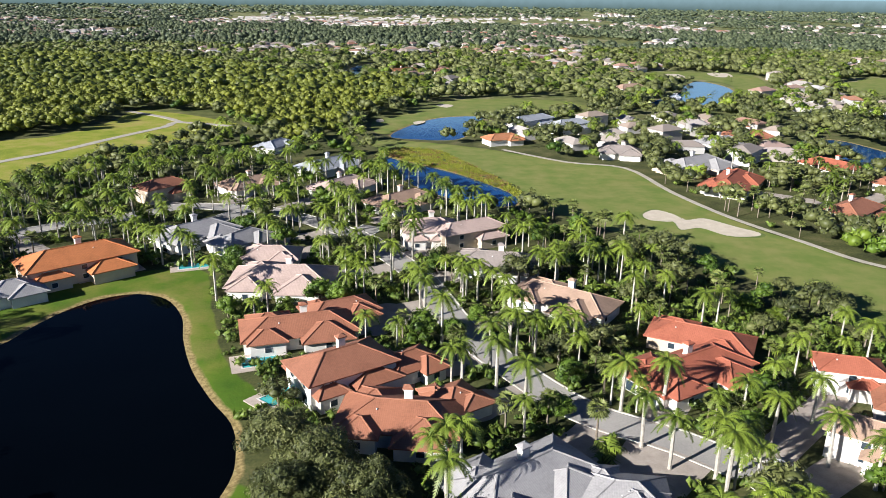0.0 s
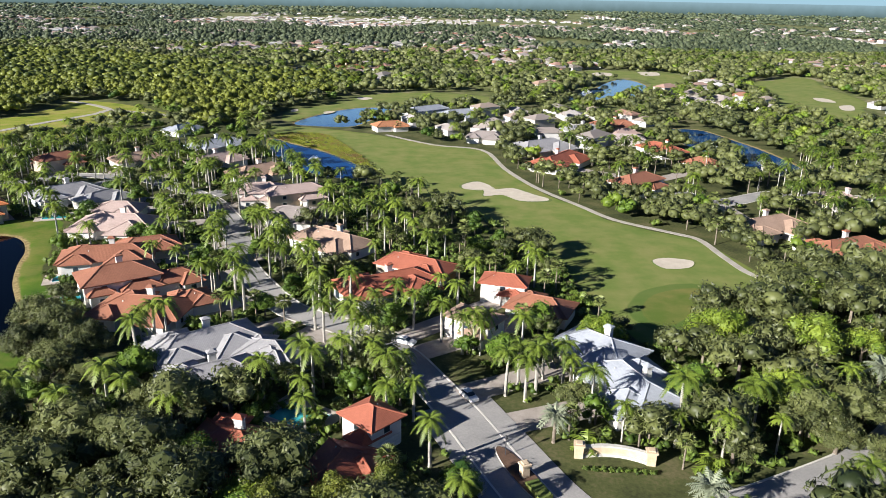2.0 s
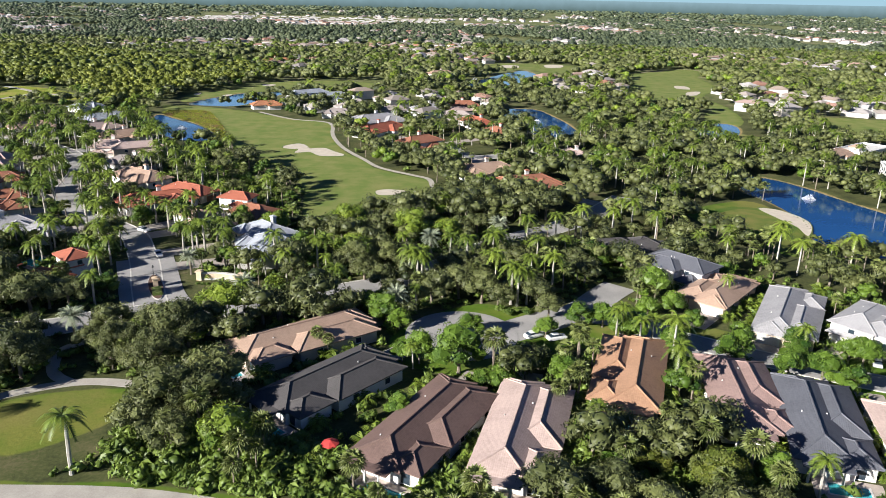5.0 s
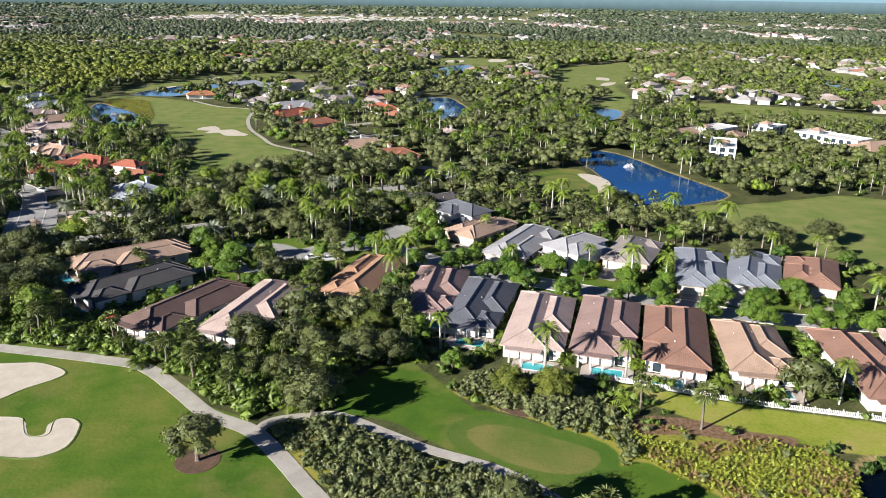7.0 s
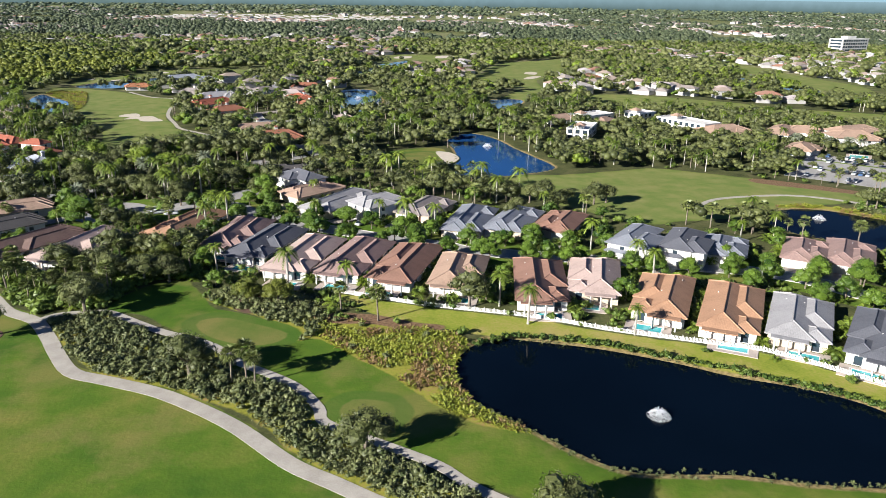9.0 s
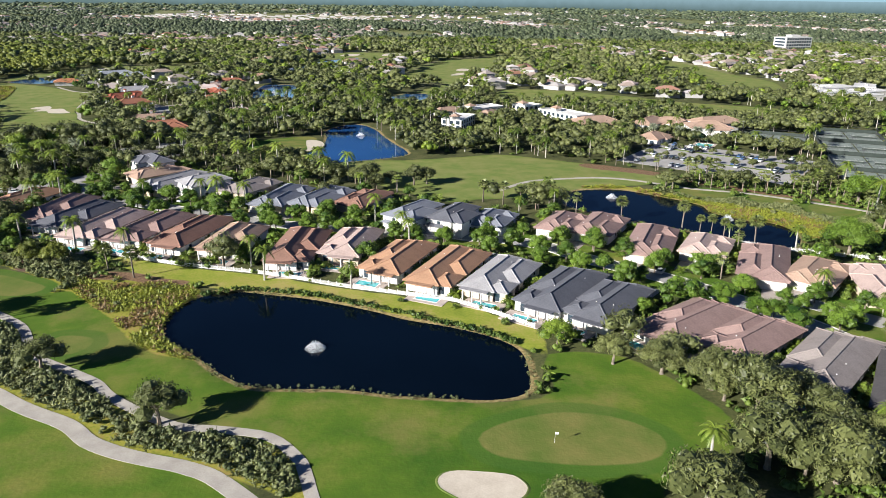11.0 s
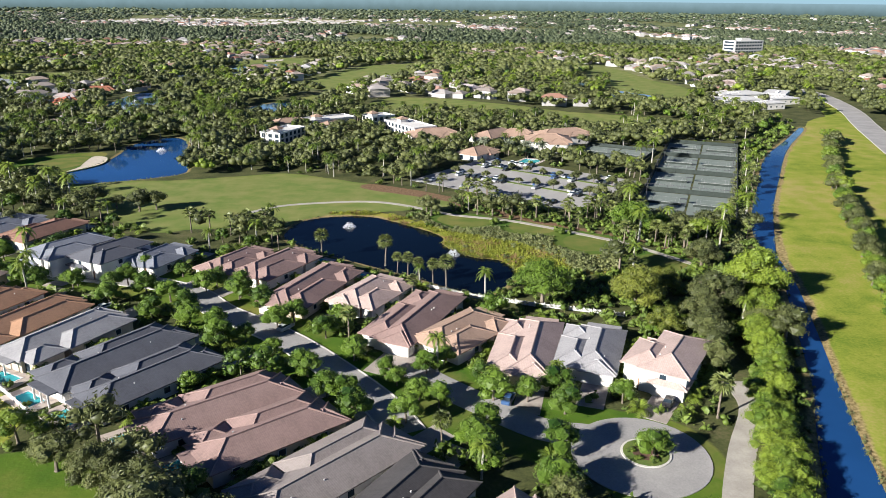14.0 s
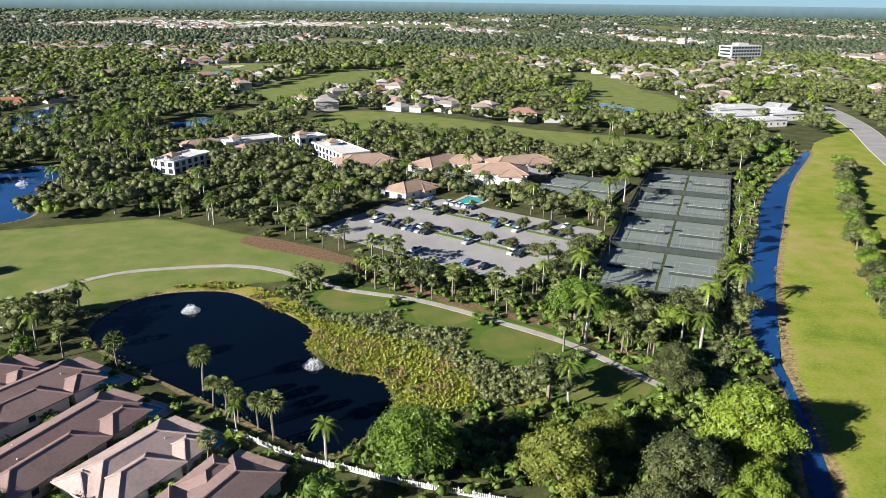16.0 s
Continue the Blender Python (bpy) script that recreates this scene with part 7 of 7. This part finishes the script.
def stuff(name, kind, items, lod, label, category, mat=None, flat=1.0):
    """Many plants in one mesh: items of x, y, size, turn, tone."""
    if not len(items):
        return
    VV, TT, tones, k = [], [], [], 0
    for var in range(4):
        sel = items[var::4]
        if not len(sel):
            continue
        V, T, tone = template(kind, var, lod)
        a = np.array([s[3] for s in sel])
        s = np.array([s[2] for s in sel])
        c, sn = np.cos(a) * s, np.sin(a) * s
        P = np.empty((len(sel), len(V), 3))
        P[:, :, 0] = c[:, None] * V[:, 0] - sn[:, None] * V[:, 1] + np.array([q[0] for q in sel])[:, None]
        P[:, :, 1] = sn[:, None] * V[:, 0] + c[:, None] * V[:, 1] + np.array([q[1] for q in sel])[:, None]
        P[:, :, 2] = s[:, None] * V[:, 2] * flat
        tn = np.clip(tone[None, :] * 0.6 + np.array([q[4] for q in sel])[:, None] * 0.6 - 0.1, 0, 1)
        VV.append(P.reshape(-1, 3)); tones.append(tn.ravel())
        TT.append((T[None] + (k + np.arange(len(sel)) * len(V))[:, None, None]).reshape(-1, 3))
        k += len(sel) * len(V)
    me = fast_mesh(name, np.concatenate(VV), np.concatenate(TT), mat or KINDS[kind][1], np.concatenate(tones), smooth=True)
    tagged(new(name, me), label, category, kind="stuff")
    tall = {"royal": (9.6, 0.26), "sabal": (6.0, 0.2), "oak": (4.2, 0.28), "bright": (4.2, 0.28), "ficus": (3.4, 0.2)}
    if kind in tall and lod < 2:
        h, r = tall[kind]
        ring = np.array([(math.cos(a), math.sin(a)) for a in (0, 1.57, 3.14, 4.71)])
        I = np.array(items)
        P = np.zeros((len(items), 8, 3))
        for e, (z, q) in enumerate(((-0.1, 1.15), (h, 0.75))):
            P[:, 4 * e:4 * e + 4, :2] = I[:, None, :2] + ring[None] * (r * q * I[:, 2])[:, None, None]
            P[:, 4 * e:4 * e + 4, 2] = (z * I[:, 2])[:, None]
        quads = np.array([(i, (i + 1) % 4, 4 + (i + 1) % 4, 4 + i) for i in range(4)])
        Q = (quads[None] + (8 * np.arange(len(items)))[:, None, None]).reshape(-1, 4)
        me = fast_mesh(name + "_trunks", P.reshape(-1, 3), Q, M_PALM_BARK if kind == "royal" else M_BARK)
        tagged(new(name + "_trunks", me), "pale trunks of the " + name.replace("_", " "), "tree trunks", kind="stuff")


# where nothing grows
def blocked(X, Y, gap=1.5):
    b = field(WATER_R.values(), X, Y, 8) > -1.5
    b |= field(LAWN_R.values(), X, Y, 8) > -gap
    b |= field(GREEN_R.values(), X, Y, 8) > -gap
    b |= field(BUNKER_R.values(), X, Y, 8) > -gap
    b |= field(MARSH_R.values(), X, Y, 8) > 0
    for n_, w, line in PATH_R + ROAD_R:
        b |= near_only(line_distance, line, X, Y, w + 6, 1e3) < w / 2 + gap
    for line in DRIVES:
        b |= near_only(line_distance, line, X, Y, 8, 1e3) < 3.2 + 0.5 * gap
    for hx, hy, turn, L, W in FOOTPRINTS:
        c, s = math.cos(radians(turn)), math.sin(radians(turn))
        u, v = (X - hx) * c + (Y - hy) * s, -(X - hx) * s + (Y - hy) * c
        b |= (np.abs(u) < L / 2 + 0.4) & (np.abs(v) < W / 2 + 0.4)
    for x0, y0, x1, y1 in CLEAR:
        b |= (X > x0) & (X < x1) & (Y > y0) & (Y < y1)
    for poly in CLEAR_R:
        b |= near_only(signed, poly, X, Y, 6) > 0
    return b


def jittered(x0, x1, y0, y1, step, seed):
    rs = np.random.RandomState(seed)
    a, b = np.meshgrid(np.arange(x0, x1, step), np.arange(y0, y1, step))
    return a.ravel() + rs.uniform(-0.45, 0.45, a.size) * step, b.ravel() + rs.uniform(-0.45, 0.45, a.size) * step, rs


TABLES = [(PALM_BELT, "sabal 0.6 shrub 0.25 areca 0.15"), (POND_WOOD, "shrub 0.92 areca 0.08"), (BELT, "sabal 0.3 shrub 0.3 oak 0.25 areca 0.15"), (HEDGE_B, "shrub 0.9 ficus 0.1"), (OAKS, "oak 0.75 ficus 0.15 bright 0.1"), (OAKS_B, "oak 0.9 bright 0.1"), (OAKS_C, "oak 0.9 bright 0.1"),
          (PARK, "oak 0.72 bright 0.06 ficus 0.22"), (GROVE, "oak 0.6 sabal 0.2 ficus 0.2"), (PALMS_B, "sabal 0.5 oak 0.4 royal 0.1"),
          (ESTATE, "royal 0.22 sabal 0.13 oak 0.10 ficus 0.19 areca 0.16 shrub 0.20"), (WOODS, "bright 0.62 oak 0.38"), (CLUB, "oak 0.62 sabal 0.12 shrub 0.16 royal 0.10"),
          (ROWS_ZONE, "ficus 0.22 areca 0.25 royal 0.08 shrub 0.33 sabal 0.07 oak 0.05")]


def choose(X, Y, rs):
    """The kind of plant for each place, by the plan's zones and by patches of noise."""
    zone = np.full(len(X), -1)
    for k in reversed(range(len(TABLES))):
        zone[near_only(signed, TABLES[k][0], X, Y, 5) > 0] = k
    patch = np.array([noise.noise((x * 0.02, y * 0.02, 9.0)) for x, y in zip(X, Y)])
    u = rs.uniform(size=len(X))
    tables = [t.split() for _, t in TABLES] + ["sabal 0.28 royal 0.16 oak 0.44 shrub 0.12".split(), "oak 0.68 ficus 0.2 bright 0.04 royal 0.08".split(), "oak 0.61 royal 0.13 sabal 0.13 bright 0.03 shrub 0.10".split()]
    kinds = np.empty(len(X), object)
    for i in range(len(X)):
        t = tables[zone[i]] if zone[i] >= 0 else tables[-3] if patch[i] > 0.14 else tables[-2] if patch[i] < -0.18 else tables[-1]
        acc = 0
        for kname, pr in zip(t[::2], t[1::2]):
            acc += float(pr)
            if u[i] <= acc + 1e-6:
                break
        kinds[i] = kname
    return kinds, zone


SIZES = {"oak": (0.7, 1.3), "bright": (0.8, 1.25), "ficus": (0.7, 1.2), "shrub": (0.6, 1.4), "royal": (0.62, 1.12), "sabal": (0.7, 1.2), "date": (0.9, 1.1), "areca": (0.7, 1.2)}
GROVE_NAMES = {"oak": "oak_grove", "bright": "broadleaf_grove", "ficus": "tree_belt", "shrub": "shrubbery", "royal": "palm_grove", "sabal": "fan_palm_grove", "areca": "cluster_palm_grove", "date": "date_palm_grove"}


def hides_view(X, Y):
    """Just south of water and sand, where the banks are kept open."""
    b = field(WATER_R.values(), X, Y + 9, 8) > 0
    b |= field(WATER_R.values(), X, Y + 4, 8) > 0
    b |= field(BUNKER_R.values(), X, Y + 7, 8) > 0
    b |= near_only(signed, lot_edge, X, Y + 7, 8) > 0
    for hx, hy, turn, L, W in FOOTPRINTS:
        if hx > 320 and hy > 140:
            b |= (np.hypot(X - hx, Y + 8 - hy) < 0.5 * L) | (np.hypot(X - hx, Y + 15 - hy) < 0.42 * L)
        elif hy > 135 or 110 < hx < 160:
            b |= np.hypot(X - hx, Y + 8 - hy) < 0.36 * L
        elif hx < 60 and hy > 80:
            b |= np.hypot(X - hx, Y + 7 - hy) < 0.27 * L
    open_lawns = [p for k, p in LAWN_R.items() if k.startswith("fairway") and p[:, 1].mean() > 250 and k != "fairway_main"]
    b |= (field(open_lawns, X, Y + 8, 8) > 0) | (field(open_lawns, X, Y + 15, 8) > 0)
    return b


def near_street(X, Y):
    b = np.zeros(X.shape, bool)
    for n_, w, line in ROAD_R[:1]:
        b |= near_only(line_distance, line, X, Y + 5, w + 6, 1e3) < w / 2 + 2.0
    return b


def plant_all():
    for j, (kname, x, y, s) in enumerate(EXTRA):
        tree(kname, x, y, s, (j * 137) % 360, j % 4)
    X, Y, rs = jittered(-150, 640, -185, 300, 5.0, 5)
    kinds, zone = choose(X, Y, rs)
    verge = near_only(signed, LAWN_R["fairway_main"], X, Y, 12) > -9
    belt = near_only(signed, LAWN_R["fairway_main"], X, Y, 30) > -27
    swap = belt & (kinds == "royal") & (rs.uniform(size=len(X)) < 0.75)
    kinds[swap] = rs.choice(("ficus", "areca", "sabal", "shrub"), swap.sum())
    kinds[verge & (kinds == "royal")] = "sabal"
    kinds[verge & (kinds == "oak") & (X < 80)] = "shrub"
    free = ~blocked(X, Y, 1.0) & (Y > np.interp(X, SPINE[:, 0], SPINE[:, 1]) - np.where(X < 130, 48, 16))
    big = np.isin(kinds, ("oak", "bright", "ficus"))
    tall = big | np.isin(kinds, ("royal", "sabal"))
    free &= ~big | ~blocked(X, Y, 2.2)
    in_dense = np.array([TABLES[z][0] is CLUB or TABLES[z][0] is HEDGE_B if z >= 0 else False for z in zone])
    free &= ~big | (rs.uniform(size=len(X)) < np.where(in_dense, 0.85, 0.6))
    free &= ~tall | ~hides_view(X, Y) | (rs.uniform(size=len(X)) < 0.12)
    free &= ~tall | ~near_street(X, Y) | (rs.uniform(size=len(X)) < np.where(Y > 85, 1.0, 0.75))
    in_rows = (near_only(signed, ROWS_ZONE, X, Y, 5) > 0) & ~(field([BELT, GROVE], X, Y) > -2)
    free &= ~in_rows | (rs.uniform(size=len(X)) < 0.5)
    for k in (3, 4):
        free &= near_only(line_distance, ROAD_R[k][2], X, Y, 20, 1e3) > 7.0
    X, Y, kinds, zone = X[free], Y[free], kinds[free], zone[free]
    dist = line_distance(SPINE, X, Y)
    for kname in SIZES:
        sel = np.where(kinds == kname)[0]
        sel = sel[np.argsort(dist[sel])]
        rest = [[], []]
        for j, i in enumerate(sel):
            s = rs.uniform(*SIZES[kname]) * (1.25 if zone[i] in (4, 5, 6, 7) and kname in ("oak", "bright") else 0.85 if TABLES[zone[i]][0] is CLUB and zone[i] >= 0 else 1.0)
            if j < (80 if kname == "oak" else 30 if kname in ("shrub", "ficus", "areca") else 48) and dist[i] < 130:
                tree(kname, X[i], Y[i], s, rs.uniform(0, 360), j % 4)
            else:
                rest[0 if dist[i] < 150 else 1].append((X[i], Y[i], s, rs.uniform(0, math.tau), rs.uniform()))
        name = GROVE_NAMES[kname]
        for q in (0, 1):
            stuff(name, kname, rest[q], 2 if q and kname in ("oak", "bright", "ficus", "shrub") else 1, "dense " + name.replace("_", " ") + " filling the gardens and roughs", "trees")
    stuff("cluster_palm_grove", "areca", GARDEN, 0, "feathery cluster palms between the homes of the rows", "trees")
    # more palms in the old estates
    X, Y, rs = jittered(-150, 150, 60, 300, 9.5, 15)
    keep = ~blocked(X, Y, 0.3) & (near_only(signed, ESTATE, X, Y, 5) > 0) & ~hides_view(X, Y) & ~(near_only(signed, LAWN_R["fairway_main"], X, Y, 30) > -27)
    items = [(x, y, rs.uniform(0.7, 1.05), rs.uniform(0, math.tau), rs.uniform()) for x, y in zip(X[keep], Y[keep])]
    stuff("palm_grove", "royal", items, 1, "tall royal palms crowding the gardens of the estate", "trees")
    # undergrowth between the trees
    X, Y, rs = jittered(-120, 560, -150, 230, 3.3, 9)
    keep = ~blocked(X, Y, 0.4) & (line_distance(SPINE, X, Y) < 125) & (Y > np.interp(X, SPINE[:, 0], SPINE[:, 1]) - np.where(X < 130, 40, np.where(X > 385, 34, 8)))
    for k in (3, 4):
        keep &= near_only(line_distance, ROAD_R[k][2], X, Y, 20, 1e3) > 9.5
    keep &= (rs.uniform(size=len(X)) < np.where((near_only(signed, ROWS_ZONE, X, Y, 5) > 0) & ~(field([BELT, GROVE], X, Y) > -3), 0.55, 1.0))
    items = [(x, y, rs.uniform(0.45, 1.0), rs.uniform(0, math.tau), rs.uniform()) for x, y in zip(X[keep], Y[keep])]
    stuff("undergrowth", "shrub", items, 2, "green undergrowth and ground cover below the trees", "plants")
    # thick planting between the cart path and the gardens
    X, Y, rs = jittered(90, 200, -60, -8, 1.9, 19)
    keep = ~blocked(X, Y, 0.2) & (near_only(signed, BELT, X, Y, 5) > -3.5)
    for kname, share, s0, s1 in (("shrub", 0.8, 0.7, 1.5), ("areca", 0.08, 0.6, 1.0)):
        pick = keep & (rs.uniform(size=len(X)) < share)
        items = [(x, y, rs.uniform(s0, s1), rs.uniform(0, math.tau), rs.uniform()) for x, y in zip(X[pick], Y[pick])]
        stuff(GROVE_NAMES[kname], kname, items, 1 if kname == "shrub" else 0, "thick green planting between the cart path and the gardens", "plants")
    # middle distance
    X, Y, rs = jittered(-520, 1000, 300, 1000, 7.6, 6)
    keep = (X > -0.68 * (Y + 60) - 20) & (X < 470 + 0.66 * (Y + 140))
    X, Y = X[keep], Y[keep]
    kinds, zone = choose(X, Y, rs)
    free = ~blocked(X, Y, 2.0) & ~hides_view(X, Y) & ~taken(X, Y)
    free &= (rs.uniform(size=len(X)) < np.where(zone >= 0, 0.95, 0.8))
    X, Y, kinds = X[free], Y[free], kinds[free]
    in_woods = near_only(signed, WOODS, X, Y, 5) > 0
    for lod in (2, 3):
        sel = np.where(in_woods & ((Y < 520) == (lod == 2)))[0]
        items = [(X[i], Y[i], rs.uniform(0.8, 1.45), rs.uniform(0, math.tau), rs.uniform()) for i in sel]
        stuff("broadleaf_woods", "bright", items, lod, "dense sunlit yellow-green woods beside the meadow", "trees", M_WOODS)
    for kname in SIZES:
        for lod in (2, 3):
            sel = np.where((kinds == kname) & ((Y < 520) == (lod == 2)) & ~in_woods)[0]
            if kname in ("shrub", "areca", "date"):
                continue
            items = [(X[i], Y[i], rs.uniform(*SIZES[kname]) * 1.1, rs.uniform(0, math.tau), rs.uniform()) for i in sel]
            stuff("distant_" + KINDS[kname][4] + "_woods", kname, items, lod, "distant mixed woods among golf holes and houses", "trees")
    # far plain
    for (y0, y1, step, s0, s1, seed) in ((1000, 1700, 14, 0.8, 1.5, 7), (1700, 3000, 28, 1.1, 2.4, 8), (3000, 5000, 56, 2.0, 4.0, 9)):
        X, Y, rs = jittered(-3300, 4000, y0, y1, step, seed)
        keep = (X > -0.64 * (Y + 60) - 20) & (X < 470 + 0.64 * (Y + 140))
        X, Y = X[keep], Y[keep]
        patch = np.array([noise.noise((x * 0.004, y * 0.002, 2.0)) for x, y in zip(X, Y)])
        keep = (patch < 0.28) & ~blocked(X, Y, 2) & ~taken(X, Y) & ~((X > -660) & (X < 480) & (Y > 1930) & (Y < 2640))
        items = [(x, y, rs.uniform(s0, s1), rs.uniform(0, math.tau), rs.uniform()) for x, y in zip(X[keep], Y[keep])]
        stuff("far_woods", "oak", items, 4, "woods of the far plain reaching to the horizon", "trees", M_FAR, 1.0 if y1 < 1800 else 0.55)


CLEAR = []
OAK_CLEAR = rounded([(-34, 108), (-24, 107), (-8, 96), (0, 78), (-20, 74), (-31, 86)])
CLEAR_R = [OAK_CLEAR, lot_edge, court_edge, court_edge_b, GATE_CLEAR, CROSS_CLEAR, PARK_CLEAR, SCRUB_CLEAR, SCRUB_CLEAR_B] + [rounded([(x + (r + 1.5) * math.cos(a), y + (r + 1.5) * math.sin(a)) for a in np.arange(8) * math.tau / 8]) for x, y, r, _ in CIRCLES]


# ---- reeds, tufts and scrub ----
def tuft(seed, lod):
    return fronds(seed, (16, 10, 6)[lod], 1.3, 0.0, 0.45, (0.14, 0.2, 0.3)[lod], 2, 1.5)


KINDS["tuft"] = (tuft, M_SAGE, M_BARK, None, "tuft", "", "", "")


def fill(poly, step, seed, kind, lod, s0, s1, name, label, mat, thr=-0.36, grain=0.09):
    lo, hi = poly.min(0), poly.max(0)
    X, Y, rs = jittered(lo[0], hi[0], lo[1], hi[1], step, seed)
    keep = (signed(poly, X, Y) > 0.3) & ~(field(WATER_R.values(), X, Y, 8) > -0.3) & ~(field(GREEN_R.values(), X, Y, 8) > -3.4)
    for n_, w, line in PATH_R:
        keep &= near_only(line_distance, line, X, Y, w + 6, 1e3) > w / 2 + 0.8
    patch = np.array([noise.noise((x * grain, y * grain, seed)) for x, y in zip(X, Y)])
    keep &= patch > thr
    items = [(x, y, rs.uniform(s0, s1), rs.uniform(0, math.tau), rs.uniform()) for x, y in zip(X[keep], Y[keep])]
    stuff(name, kind, items, lod, label, "plants", mat)


for k, (name, poly) in enumerate(MARSH_R.items()):
    if name.startswith("reeds"):
        fill(poly, 1.15, 20 + k, "tuft", 1, 0.7, 1.4, "reed_bed", "yellow-green reeds and marsh grass beside the water", M_REED)
        fill(poly, 1.6, 60 + k, "tuft", 1, 0.8, 1.5, "russet_reed_bed", "brown and russet dry reeds among the green marsh grass", M_RUSSET, -0.04 if name == "reeds_lake" else 0.1, 0.12)
        fill(poly, 7.5, 40 + k, "shrub", 1, 0.3, 0.7, "marsh_scrub", "low scrub in the marsh", M_SAGE)
    else:
        fill(poly, 1.4, 20 + k, "tuft", 1, 0.8, 1.6, "tuft_grass_bed", "grey-green ornamental grass tufts beside the cart path", M_SAGE)
        fill(poly, 2.0, 40 + k, "shrub", 1, 0.45, 0.9, "scrub_bed", "rounded grey-green scrub beside the cart path", M_SAGE)
def shore_fringe(names, seed):
    """Broken fringes of rushes along the banks."""
    rs = np.random.RandomState(seed)
    items = []
    for nm in names:
        poly = rounded(WATER[nm], True, 16)
        c = poly.mean(0)
        for p in poly:
            for k in range(1):
                if noise.noise((p[0] * 0.06, p[1] * 0.06, 5.0)) > -0.12:
                    q = p + (p - c) / np.linalg.norm(p - c) * rs.uniform(-0.2, 1.6) + rs.uniform(-0.6, 0.6, 2)
                    items.append((q[0], q[1], rs.uniform(0.2, 0.55), rs.uniform(0, math.tau), rs.uniform()))
    stuff("bank_rushes", "tuft", items, 1, "low rushes fringing the lake banks", "plants", M_SAGE)


shore_fringe(("lake_houses", "pond_marsh", "pond_club", "canal"), 3)
bank = rounded([(272, -71), (282, -66.5), (300, -70.5), (314, -76.5), (328, -83.5), (340, -89.5), (347, -95)], False, 10)
rsb = np.random.RandomState(12)
stuff("shore_hedge", "shrub", [(p[0] + rsb.uniform(-0.6, 0.6), p[1] + rsb.uniform(-0.5, 0.5), rsb.uniform(0.45, 0.8), rsb.uniform(0, math.tau), rsb.uniform()) for p in bank], 1, "dark clipped hedge along the lake shore", "plants")
plant_all()
